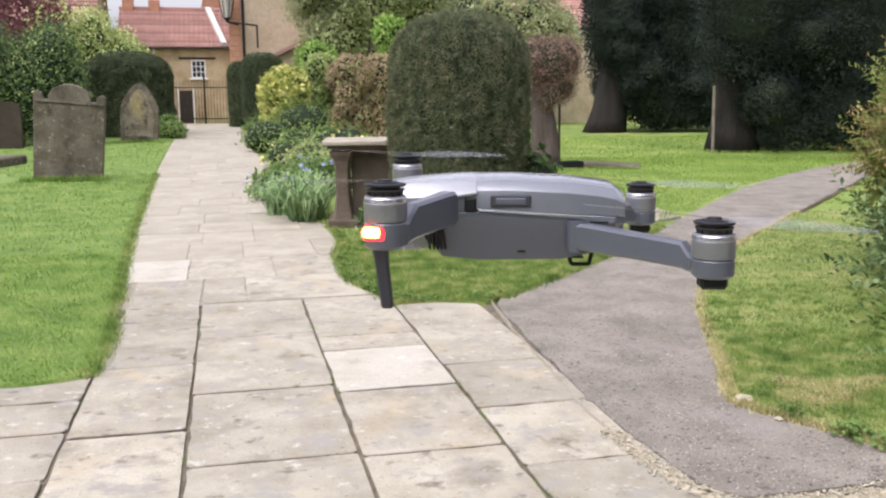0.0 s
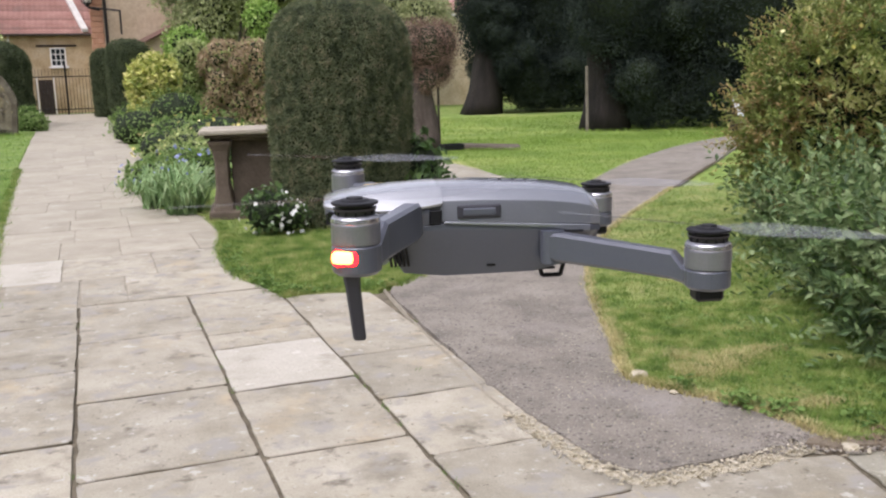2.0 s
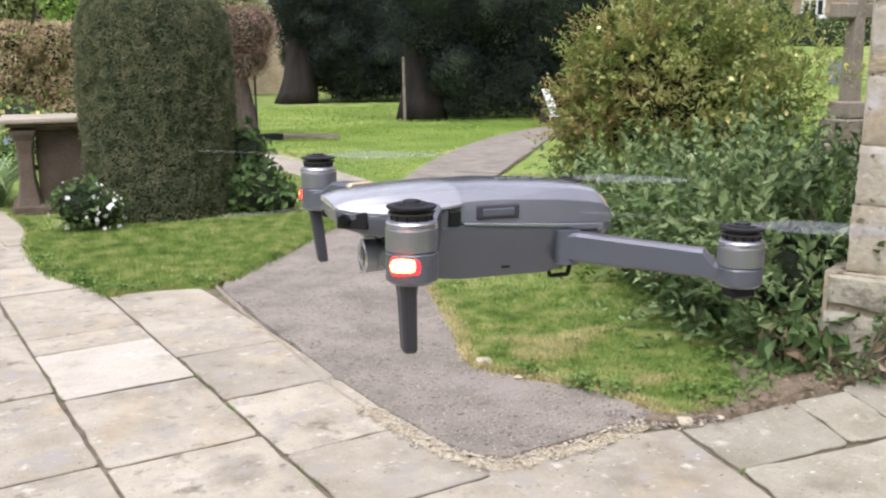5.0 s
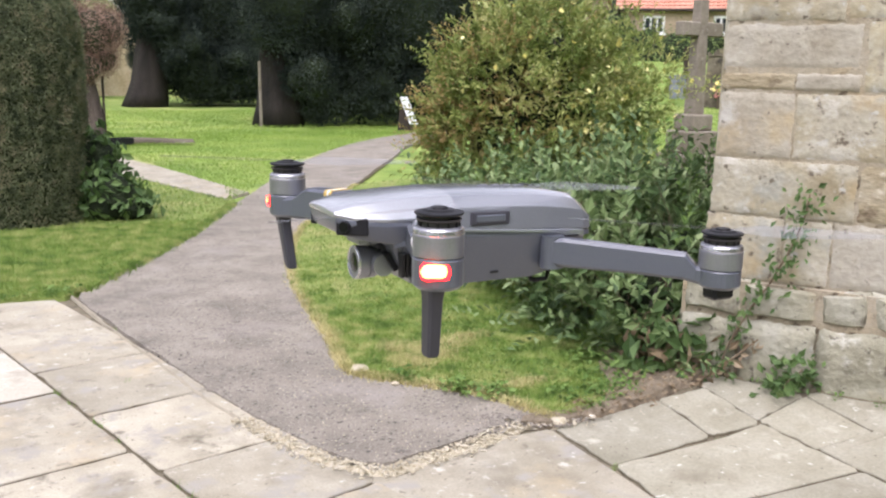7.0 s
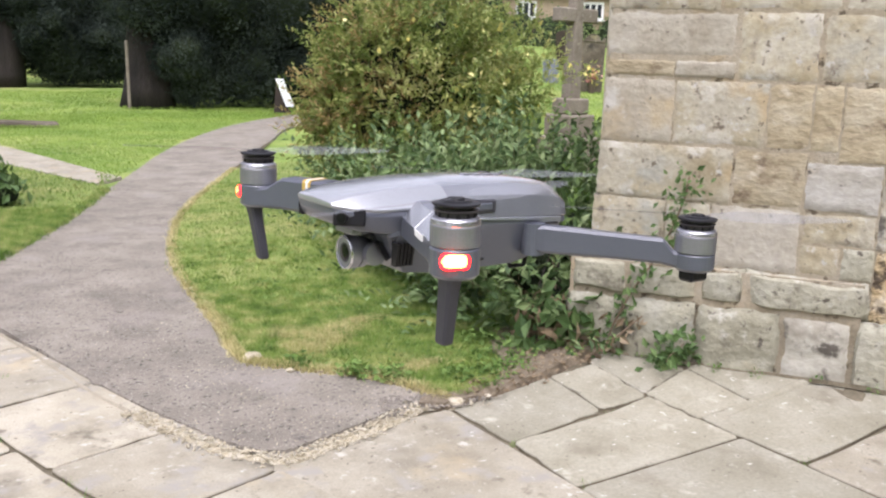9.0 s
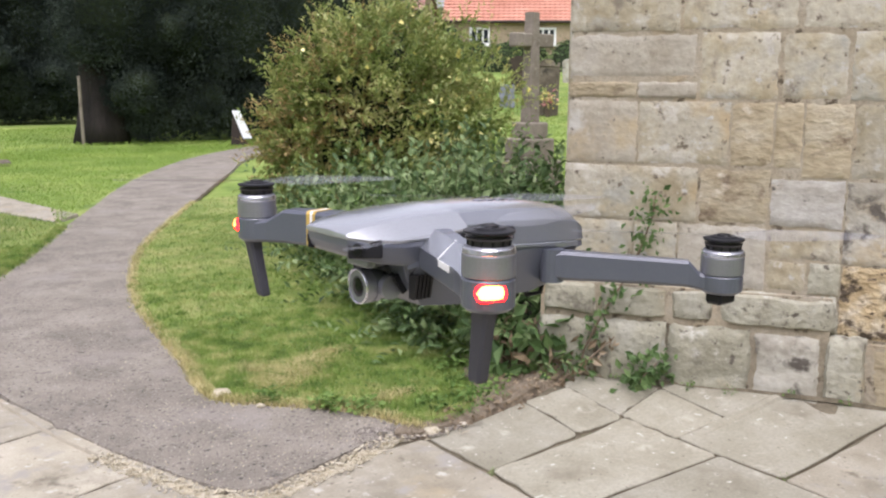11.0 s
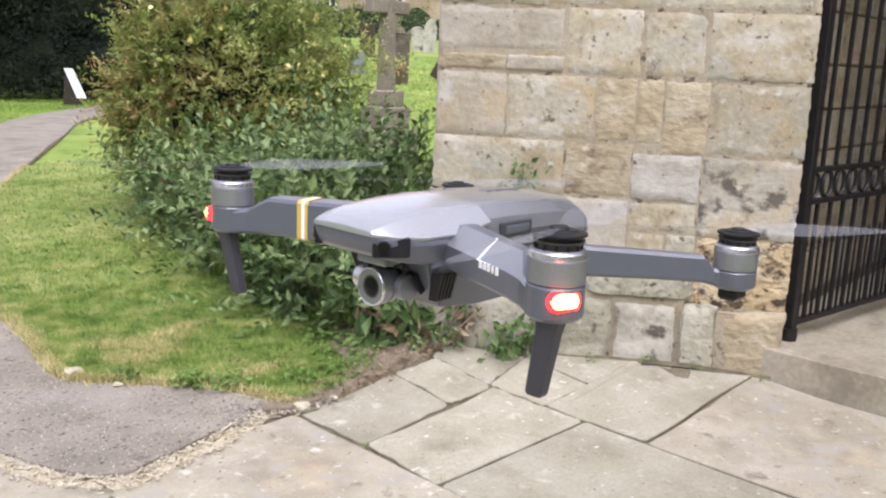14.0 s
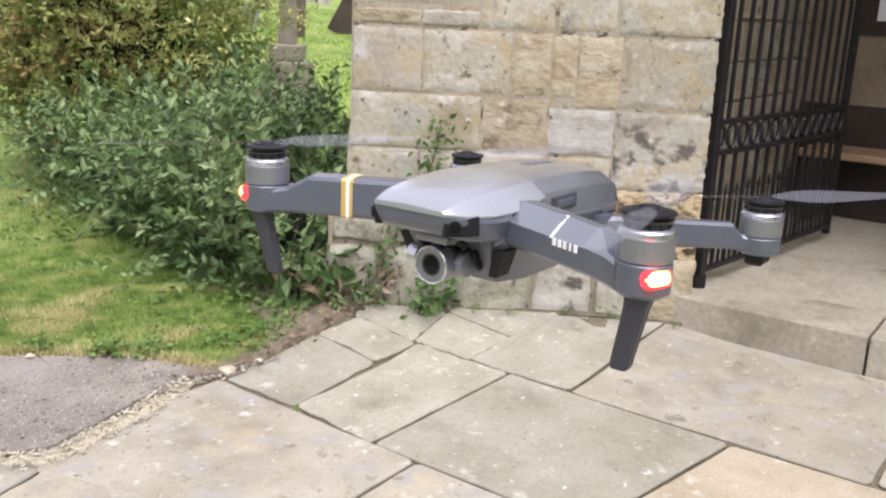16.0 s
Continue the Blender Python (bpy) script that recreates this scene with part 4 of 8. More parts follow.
# dead leaves and crumbs on the bare earth
lift(low_leaves("leaf_litter", 94, [(x, y, r, n, 0.022) for x, y, r, n in ((2.05, 3.10, 0.12, 60), (2.3, 3.14, 0.14, 90), (2.55, 3.2, 0.16, 110), (2.8, 3.2, 0.16, 120), (2.62, 3.42, 0.18, 120), (3.0, 3.05, 0.12, 60))], 0.028, M_DEAD, "dead brown leaves on the bare earth", "leaf litter", 0.4, 0.8))
lift(low_leaves("earth_weeds", 95, [(2.1, 3.13, 0.05, 26, 0.022), (2.34, 3.22, 0.08, 60, 0.022), (2.22, 3.2, 0.06, 40, 0.022), (2.5, 3.36, 0.10, 60, 0.022), (2.66, 3.18, 0.05, 22, 0.022)], 0.026, M_WEED, "small green weeds on the bare earth", "weeds", 0.5, 1.4))
# green tufts in the joints of the flags
tufts = [(1.80, 2.26), (1.815, 2.64), (1.79, 2.06), (2.64, 1.95), (2.65, 2.39), (2.37, 2.66), (0.46, 5.3), (0.36, 4.35), (2.67, 2.77), (3.1, 2.4)]
tufts += [uv(u, rn.uniform(2.2, 6.2)) for u in (-0.716, -0.216, 0.465, 0.465, 1.057, 1.057) for k in range(5)]
rng_t = np.random.default_rng(96)
# coarser tufts that make the lawns uneven
gx, gy = rng_t.uniform(1.35, 3.0, 1500), rng_t.uniform(3.1, 6.5, 1500)
gk = inside(RIGHT, gx, gy)
gx, gy = np.repeat(gx[gk], 16) + rng_t.normal(0, 0.018, 16 * gk.sum()), np.repeat(gy[gk], 16) + rng_t.normal(0, 0.018, 16 * gk.sum())
hx, hy = rng_t.uniform(-1.0, 1.0, 700), rng_t.uniform(6.0, 8.4, 700)
hk = inside(ISLAND, hx, hy)
gx = np.concatenate([gx, np.repeat(hx[hk], 16) + rng_t.normal(0, 0.025, 16 * hk.sum())])
gy = np.concatenate([gy, np.repeat(hy[hk], 16) + rng_t.normal(0, 0.025, 16 * hk.sum())])
v_, f_ = blades(rng_t, gx, gy, np.full(len(gx), 0.012), 0.020, 0.042, 0.0024)
tagged(quick("lawn_tufts", v_, f_, M_GRASS), "coarse tufts of uneven grass", "grass", kind="stuff")
tx = np.concatenate([x + rng_t.normal(0, 0.014, 16) for x, y in tufts])
ty = np.concatenate([y + rng_t.normal(0, 0.014, 16) for x, y in tufts])
v_, f_ = blades(rng_t, tx, ty, np.full(len(tx), -0.012), 0.012, 0.03, 0.0018)
tagged(quick("joint_tufts", v_, f_, M_WEED), "small grass tufts in the paving joints", "grass", kind="stuff")


# ragged dry blades hanging over the cut edges
ec = np.array(chain(ASPH_R[:13], 0.01))
ei = rng_t.integers(0, len(ec), 9000)
ei = np.concatenate([ei, rng_t.integers(0, len(ec) // 4, 5000)])
v_, f_ = blades(rng_t, ec[ei, 0] + rng_t.normal(0.012, 0.02, len(ei)), ec[ei, 1] + rng_t.normal(0.006, 0.02, len(ei)), np.full(len(ei), 0.008), 0.012, 0.04, 0.0024)
tagged(quick("edge_blades", v_, f_, M_DRYGRASS), "dry ragged grass along the cut edge", "grass", kind="stuff")


hx_ = np.concatenate([cx_ + rng_t.uniform(-0.72, 0.72, 900) for cx_ in (-6.22,)] + [-9.07 + rng_t.uniform(-0.7, 0.7, 500)])
hy_ = np.concatenate([15.02 + rng_t.normal(0, 0.06, 900) + 0.0 * hx_[:900], 27.45 + rng_t.normal(0, 0.07, 500)])
v_, f_ = blades(rng_t, hx_, hy_, np.full(len(hx_), 0.01), 0.05, 0.15, 0.008)
tagged(quick("headstone_tufts", v_, f_, M_GREENGRASS), "longer grass at the headstones' feet", "grass", kind="stuff")
for nm, pts, cnt, mt, lb in (("path_edge_blades", PATH_L[1:6], 9000, M_GRASS, "grass hanging over the edge of the flagged path"), ("island_edge_blades", PATH_R[:6], 6000, M_GRASS, "grass hanging over the path edge"), ("asphalt_edge_blades", [(0.40, 6.2), (0.87, 6.9), (1.52, 8.0), (2.3, 9.55)], 5000, M_GRASS, "grass hanging over the asphalt edge")):
    ec = np.array(chain(pts, 0.02))
    ei = rng_t.integers(0, len(ec), cnt)
    v_, f_ = blades(rng_t, ec[ei, 0] + rng_t.normal(0, 0.03, cnt), ec[ei, 1] + rng_t.normal(0, 0.03, cnt), np.full(cnt, 0.004), 0.02, 0.055, 0.0034)
    tagged(quick(nm, v_, f_, mt), lb, "grass", kind="stuff")


def pebbles(name, seed, spots, lo, hi, material, label):
    """Loose stones scattered round the spots (x, y, radius, number)."""
    r_ = random.Random(seed)
    bm = bmesh.new()
    for x, y, r, n in spots:
        for k in range(n):
            a, q, s = r_.uniform(0, 6.28), r * math.sqrt(r_.random()), r_.uniform(lo, hi)
            bmesh.ops.create_icosphere(bm, subdivisions=1, radius=s, matrix=Matrix.Translation((x + q * math.cos(a), y + q * math.sin(a), 0.008 + 0.3 * s)) @ Matrix.Rotation(r_.uniform(0, 3), 4, "Z") @ Matrix.Diagonal((1, r_.uniform(0.6, 0.95), 0.6, 1)))
    return solid(name, bm, material, label, "gravel", kind="stuff")


mort = chain([(1.90, 3.07), (1.72, 3.13), (1.45, 3.03), (1.20, 2.98), (1.03, 2.955), (0.90, 3.07), (0.83, 3.22), (0.77, 3.42), (0.70, 3.66)], 0.03)
pebbles("mortar_crumbs", 99, [(x, y, 0.055, 11) for x, y in mort], 0.003, 0.0095, M_MORTAR, "crumbled pale mortar and gravel along the asphalt's end")
pebbles("asphalt_crumbs", 98, [(1.66, 3.20, 0.09, 150), (1.78, 3.15, 0.09, 200), (1.88, 3.10, 0.08, 120), (1.58, 3.13, 0.06, 80), (1.98, 3.10, 0.08, 90)], 0.003, 0.009, M_ASPHALT, "dark crumbled asphalt at the broken edge")
pebbles("loose_grit", 97, [(1.15, 3.35, 0.3, 120), (1.2, 3.9, 0.25, 90), (1.0, 4.6, 0.35, 60), (1.6, 3.3, 0.2, 60), (1.0, 5.6, 0.5, 40), (1.95, 3.1, 0.12, 40), (2.4, 3.12, 0.2, 40)], 0.0018, 0.0045, M_MORTAR, "loose grit on the asphalt")
for x, y, s, a in ((1.375, 4.02, 0.045, 20), (1.86, 3.075, 0.030, 60), (1.45, 3.78, 0.020, 0), (2.02, 3.06, 0.018, 40)):
    bm = bmesh.new()
    bmesh.ops.create_icosphere(bm, subdivisions=3, radius=s)
    for v in bm.verts:
        v.co *= 1 + 0.35 * noise.noise(v.co * (0.9 / s) + Vector((x * 9, y * 7, 0)))
        v.co.z *= 0.5
    ob = solid("loose_stone", bm, M_MORTAR, "loose pale stone at the asphalt edge", "stone", "loose stones", smooth=False)
    ob.matrix_world = pose(x, y, 0.008 + 0.25 * s, 0, 0, a)

# ---- the church corner: an angled wall, the porch step, the iron gate ----
WM = Matrix.Translation(W0) @ Matrix(((WD.x, WN.x, 0, 0), (WD.y, WN.y, 0, 0), (0, 0, 1, 0), (0, 0, 0, 1)))
rw = random.Random(31)

church_wall = thing("wall_church", WM, "buff sandstone church wall of large squared blocks, weathered", "wall", kind="structure")
bm = bmesh.new()
box(bm, (0.755, -0.4065, 1.45), (1.62, 0.80, 3.0))
part("wall_core", bm, M_WALLJOINT, church_wall)


def block(x0, x1, z0, z1, material=None, proud=0.0, name="stone_block", back=0.14, worn=1.0, pillow=0.0):
    """One wall stone: joints raked back, arrises rounded, face a little uneven."""
    g = 0.0022
    x0, x1, z0, z1 = x0 + g, x1 - g, z0 + g, z1 - g
    bm = bmesh.new()
    cx, cz = (x0 + x1) / 2, (z0 + z1) / 2
    nx, nz = max(8, min(26, int((x1 - x0) / 0.022))), max(8, min(18, int((z1 - z0) / 0.02)))
    grid = []
    for j in range(nz + 1):
        row = []
        for i in range(nx + 1):
            a, b = i / nx, j / nz
            e = min(a, 1 - a, b, 1 - b)
            u_, w_ = cx + (a - 0.5) * (x1 - x0), cz + (b - 0.5) * (z1 - z0)
            gouge = noise.noise(Vector((u_ * 4.5 + cx * 7, w_ * 10 + cz * 5, cz * 3)))
            round_off = pillow * max(0.0, 1 - e * 5.5) ** 2
            pit = noise.noise(Vector((u_ * 14 + cx, w_ * 17, cz * 9)))
            y = (0.0 if e > 0 else -0.007) - round_off - worn * (0.0035 * max(0.0, gouge - 0.28) / 0.5 + 0.006 * max(0.0, pit - 0.30)) + rw.uniform(-0.0006, 0.0006) + 0.0028 * noise.noise(Vector((u_ * 7 + cx * 31, w_ * 7, cz * 17))) + 0.0010 * noise.noise(Vector((u_ * 26, w_ * 30, cz))) + proud
            dx = rw.uniform(-0.004, 0.004) if 0 < i < nx else 0
            row.append(bm.verts.new((x0 + (x1 - x0) * a - cx + dx + (rw.uniform(-0.004, 0.004) * (1 if i else -1) if i in (0, nx) else 0), y, z0 + (z1 - z0) * b - cz + (rw.uniform(-0.004, 0.004) * (1 if j else -1) if j in (0, nz) else 0))))
        grid.append(row)
    if pillow:                                        # rough-hewn outline
        for row in grid:
            for v in row:
                q = Vector(((v.co.x + cx) * 5.5, (v.co.z + cz) * 5.5, 3.0))
                v.co.x += 0.020 * noise.noise(q)
                v.co.z += 0.020 * noise.noise(q + Vector((17.0, 5.0, 0.0)))
    for j in range(nz):
        for i in range(nx):
            bm.faces.new((grid[j][i], grid[j][i + 1], grid[j + 1][i + 1], grid[j + 1][i]))
    rim = grid[0] + [r[-1] for r in grid[1:]] + grid[-1][-2::-1] + [r[0] for r in grid[-2:0:-1]]
    bk = [bm.verts.new((v.co.x, -back, v.co.z)) for v in rim]
    for i in range(len(rim)):
        bm.faces.new((rim[i], bk[i], bk[(i + 1) % len(rim)], rim[(i + 1) % len(rim)]))
    bm.faces.new(bk)
    ob = part(name, bm, material or M_BLOCK, church_wall, smooth=True)
    ob.data.set_sharp_from_angle(angle=radians(40))
    ob.location = (cx, 0.0, cz)
    return ob


STONES = (M_BLOCK, M_BLOCKPALE, M_BLOCKOCHRE, M_BLOCKSTAIN, M_BLOCKFLAKE, M_BLOCKGREY, M_BLOCKWHITE)
for row in (
    [(1.455, 1.66), (-0.07, 0.505, 5)],
    [(1.37, 1.445), (-0.07, 0.24, 2), (0.245, 0.505, 5)],
    [(1.37, 1.66), (0.515, 0.845, 0), (0.85, 1.13, 0), (1.135, 1.59, 0)],
    [(1.075, 1.36), (-0.07, 0.25, 5), (0.255, 0.655, 0), (0.66, 0.84, 2), (0.845, 0.96, 2)],
    [(1.035, 1.355), (0.965, 1.16, 2), (1.165, 1.59, 0)],
    [(0.815, 1.065), (-0.08, 0.53, 0), (0.535, 0.84, 2)],
    [(0.815, 1.025), (0.845, 1.15, 6)],
    [(0.66, 1.025), (1.155, 1.59, 3)],
    [(0.52, 0.808), (-0.09, 0.25, 0), (0.255, 0.45, 0), (0.455, 0.84, 5)],
    [(0.665, 0.808), (0.845, 1.15, 0)],
    [(0.52, 0.66), (0.845, 1.02, 0), (1.025, 1.155, 1)],
    [(0.33, 0.655), (1.16, 1.59, 4)],
):
    z0, z1 = row[0]
    for x0, x1, kind in row[1:]:
        block(x0, x1, z0, z1, STONES[kind], rw.uniform(-0.002, 0.005), worn=1.8 if kind == 4 else 1.0)
# the plinth stands proud at the foot
for z0, z1, xs in ((0.35, 0.515, (-0.17, 0.10, 0.43, 0.64, 1.155)), (-0.02, 0.345, (-0.18, 0.10, 0.43, 0.805, 1.115, 1.29))):
    for x0, x1 in zip(xs, xs[1:]):
        block(x0, x1, z0, z1, (M_BLOCKSTAIN if 0.8 < x0 < 1.0 and z0 < 0 else M_BLOCKPALE), 0.055 + rw.uniform(-0.006, 0.016), back=0.2, worn=2.2, pillow=0.034)
bm = bmesh.new()
box(bm, (0.48, -0.0445, 0.245), (1.30, 0.151, 0.53))
box(bm, (0.60, -0.0445, 0.15), (1.52, 0.151, 0.33))
part("plinth_core", bm, M_WALLJOINT, church_wall)
block(1.295, 1.59, -0.02, 0.325, M_BLOCKOCHRE, 0.04, back=0.2, worn=1.7, pillow=0.022)
# courses above
z = 1.665
while z < 2.9:
    h = rw.uniform(0.24, 0.31)
    x = -0.07
    while x < 1.5:
        w = rw.uniform(0.3, 0.58)
        x1 = 1.59 if x + w > 1.35 else x + w
        block(x, x1, z, z + h, (M_BLOCK, M_BLOCK, M_BLOCKOCHRE)[rw.randrange(3)], rw.uniform(-0.002, 0.005))
        x = x1 + 0.004
    z += h + 0.004
# return of the wall behind its free end
bm = bmesh.new()
box(bm, (-0.03, -0.5, 1.45), (0.10, 0.95, 2.9), 0.01)
part("return_face", bm, M_BLOCK, church_wall)
bm = bmesh.new()
box(bm, (0.75, -0.45, 3.0), (1.75, 1.1, 0.2), 0.02)
part("coping", bm, M_STEP, church_wall)

# dark line where wall and paving meet
lift(edge_band("wall_foot_line", [tuple((W0 + WD * s_ + WN * 0.062).xy) for s_ in (-0.12, 0.2, 0.5, 0.8, 1.1, 1.4, 1.58)], 0.016, M_JOINT, "dark line of joint soil along the wall's foot", 22, 0.004))
lift(low_leaves("wall_foot_weeds", 98, [(*tuple((W0 + WD * s_ + WN * (0.075 + 0.02 * (k % 3))).xy), 0.035, 14, 0.004) for k, s_ in enumerate((-0.1, -0.02, 0.08, 0.2, 0.55, 0.72, 0.98, 1.22, 1.5))], 0.020, M_WEED, "tiny weeds along the wall's foot", "weeds", 0.5, 1.2))
# porch: floor, step, inner walls, ceiling
bm = bmesh.new()
box(bm, (5.2, 0.0, 0.075), (2.4, 4.2, 0.17), 0.006)
solid("porch_floor", bm, M_STEP, "worn pale stone porch floor", "floor", kind="structure")
step = thing("porch_step", Matrix.Identity(4), "long worn grey stone step with a cracked joint", "step", kind="structure")
for y0, y1 in ((1.045, 2.06), (-0.35, 1.035), (-1.9, -0.36)):
    bm = bmesh.new()
    box(bm, (3.83, (y0 + y1) / 2, 0.06), (0.42, y1 - y0 - 0.002, 0.22), 0.007, seg=2)
    part("step_stone", bm, M_STEP, step)
rp = random.Random(41)
# pier out of view, added to set how much daylight enters the porch
front = thing("unseen_porch_pier", Matrix.Identity(4), "unseen stone pier added beside the porch opening to set its daylight", "wall", kind="structure")
for c, s in (((3.86, -1.72, 2.1), (0.36, 0.36, 3.87)),):
    bm = bmesh.new()
    box(bm, c, s, 0.01)
    part("wall_section", bm, M_BLOCK, front)
inner = thing("wall_porch", Matrix.Identity(4), "squared stone inner walls of the porch", "wall", kind="structure")
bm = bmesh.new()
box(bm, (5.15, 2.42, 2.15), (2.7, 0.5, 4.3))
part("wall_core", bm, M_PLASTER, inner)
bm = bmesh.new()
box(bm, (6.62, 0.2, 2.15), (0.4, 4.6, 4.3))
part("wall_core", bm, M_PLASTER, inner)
# unseen south wall, added to keep daylight out of the porch
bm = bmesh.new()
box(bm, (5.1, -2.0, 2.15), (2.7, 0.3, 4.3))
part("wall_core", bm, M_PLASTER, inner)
z = 0.18
while z < 3.2:
    h = rp.uniform(0.22, 0.3)
    x = 3.86
    while x < 6.3:
        w = rp.uniform(0.28, 0.55)
        x1 = min(x + w, 6.4)
        bm = bmesh.new()
        box(bm, ((x + x1) / 2, 2.165, z + h / 2), (x1 - x - 0.01, 0.03, h - 0.01), 0.006)
        part("stone_block", bm, (M_BLOCK, M_BLOCK, M_BLOCKOCHRE)[rp.randrange(3)], inner)
        x = x1
    z += h
# unseen ceiling, kept white as a reflector for the porch walls
bm = bmesh.new()
box(bm, (5.15, 0.2, 4.35), (3.0, 4.8, 0.1))
solid("ceiling_porch", bm, M_PAINT, "unseen porch ceiling, white to bounce daylight onto the walls", "ceiling", kind="structure")

# the iron gate, folded open against the porch wall
gate = thing("iron_gate", pose(3.84, 1.88, 0.20, 0, 0, -8), "black wrought-iron gate leaf with ring frieze, standing open", "gate")
GL, GH = 1.62, 2.25
bm = bmesh.new()
box(bm, (0, 0, GH / 2 - 0.01), (0.05, 0.05, GH + 0.02), 0.004)
part("hinge_post", bm, M_IRON, gate)
bm = bmesh.new()
box(bm, (GL, 0, GH / 2), (0.04, 0.04, GH), 0.004)
part("end_post", bm, M_IRON, gate)
for zz in (0.05, 0.63, 0.78, GH - 0.04):
    bm = bmesh.new()
    box(bm, (GL / 2, 0, zz), (GL - 0.04, 0.034, 0.024), 0.003)
    part("rail", bm, M_IRON, gate)
nb = 13
for i in range(1, nb):
    for z0, z1 in ((0.05, 0.63), (0.78, GH - 0.04)):
        bm = bmesh.new()
        tube(bm, (GL * i / nb, 0, z0), (GL * i / nb, 0, z1), 0.0125, n=6)
        part("bar", bm, M_IRON, gate)
for i in range(2 * nb - 1):
    if i % 2 == 0:
        bm = bmesh.new()
        tube(bm, (GL * (i + 1) / (2 * nb), 0, 0.05), (GL * (i + 1) / (2 * nb), 0, 0.42), 0.008, 0.006, n=6)
        tube(bm, (GL * (i + 1) / (2 * nb), 0, 0.42), (GL * (i + 1) / (2 * nb), 0, 0.47), 0.013, 0.001, n=6)
        part("dog_bar", bm, M_IRON, gate)
for i in range(nb):
    bm = bmesh.new()
    cx, cz, R = GL * (i + 0.5) / nb, 0.705, 0.055
    rings = []
    for k in range(16):
        a = 2 * math.pi * k / 16
        c = Vector((cx + R * 0.8 * math.cos(a), 0, cz + R * 1.12 * math.sin(a)))
        o = Vector((math.cos(a), 0, math.sin(a))) * 0.008
        rings.append([c + o, c + Vector((0, 0.012, 0)), c - o, c - Vector((0, 0.012, 0))])
    loft(bm, rings + rings[:1], close=False)
    part("frieze_ring", bm, M_IRON, gate)
bm = bmesh.new()
tube(bm, (0, 0, -0.03), (0, 0, 0.03), 0.04, n=10)
part("pivot", bm, M_IRON, gate)

# dark boards laid over the far wall stand for the porch's deep shade
bm = bmesh.new()
box(bm, (6.405, 0.15, 0.54), (0.03, 4.2, 0.76), 0.004)
for k in range(14):
    box(bm, (6.388, -1.9 + 0.30 * k, 0.54), (0.012, 0.05, 0.72), 0.002)
part("panelling", bm, M_DARKWOOD, inner, "dark boards added for the porch's deep shade")
bench = thing("porch_bench", pose(6.15, 0.9, 0.16), "plain oak bench along the porch wall", "bench")
bm = bmesh.new()
box(bm, (0, 0, 0.46), (0.45, 2.2, 0.05), 0.006)
part("seat", bm, M_WOOD, bench)
bm = bmesh.new()
box(bm, (0.12, 0, 0.22), (0.06, 2.1, 0.43), 0.004)
part("riser", bm, M_DARKWOOD, bench)
for yy in (-1.0, 0.0, 1.0):
    bm = bmesh.new()
    box(bm, (-0.08, yy, 0.22), (0.3, 0.06, 0.43), 0.004)
    part("leg", bm, M_DARKWOOD, bench)
bm = bmesh.new()
box(bm, (6.405, 1.55, 1.62), (0.02, 0.62, 0.45), 0.003)
board = solid("notice_board", bm, M_DARKWOOD, "dark wooden notice board on the porch wall", "notice board")
bm = bmesh.new()
box(bm, (6.392, 1.62, 1.64), (0.006, 0.21, 0.3))
solid("notice_sheet", bm, M_PAPER, "pale printed notice sheet pinned on the board", "notice")

# ---- the quadcopter, hovering at head height ----
def satin(name, col, rough, metal=0.0, spec=0.5, coat=0.0, grain=0.10, scale=900.0):
    """Moulded plastic or metal with a fine grain in colour and gloss."""
    m = plain(name, col, rough, metal, spec, coat=coat)
    nt = m.node_tree
    b = nt.nodes["Principled BSDF"]
    N, K = nt.nodes.new, nt.links.new
    co = N("ShaderNodeTexCoord")
    n1 = N("ShaderNodeTexNoise")
    n1.inputs["Scale"].default_value, n1.inputs["Detail"].default_value = scale, 3
    n2 = N("ShaderNodeTexNoise")
    n2.inputs["Scale"].default_value, n2.inputs["Detail"].default_value = 28.0, 4
    hs = N("ShaderNodeHueSaturation")
    hs.inputs["Color"].default_value = (*col, 1)
    for n_ in (n1, n2):
        K(co.outputs["Object"], n_.inputs["Vector"])
    mx = N("ShaderNodeMath")
    mx.operation = "ADD"
    K(n1.outputs["Fac"], mx.inputs[0])
    K(n2.outputs["Fac"], mx.inputs[1])
    v = N("ShaderNodeMapRange")
    v.inputs["From Min"].default_value, v.inputs["From Max"].default_value = 0.6, 1.4
    v.inputs["To Min"].default_value, v.inputs["To Max"].default_value = 1 - grain, 1 + grain
    K(mx.outputs[0], v.inputs["Value"])
    K(v.outputs[0], hs.inputs["Value"])
    K(hs.outputs[0], b.inputs["Base Color"])
    r = N("ShaderNodeMapRange")
    r.inputs["To Min"].default_value, r.inputs["To Max"].default_value = rough - 0.06, rough + 0.06
    K(n2.outputs["Fac"], r.inputs["Value"])
    K(r.outputs[0], b.inputs["Roughness"])
    return m


# same shell paint twice: the hood's tone is raised to carry the sky's sheen
M_DHOOD = satin("skylit_satin_hood", (0.300, 0.314, 0.338), 0.20, 0.30, 0.9, 1.0)
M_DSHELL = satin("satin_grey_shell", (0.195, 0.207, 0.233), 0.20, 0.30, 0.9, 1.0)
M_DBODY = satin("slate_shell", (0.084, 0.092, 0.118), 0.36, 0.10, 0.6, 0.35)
M_DDARK = satin("charcoal_shell", (0.042, 0.042, 0.052), 0.5, spec=0.35)
M_DBLACK = satin("black_plastic", (0.012, 0.012, 0.014), 0.45, spec=0.2)
M_DCAP = satin("motor_cap", (0.035, 0.033, 0.038), 0.38, 0.3)
M_DSILVER = satin("brushed_aluminium", (0.255, 0.26, 0.29), 0.36, 0.65)
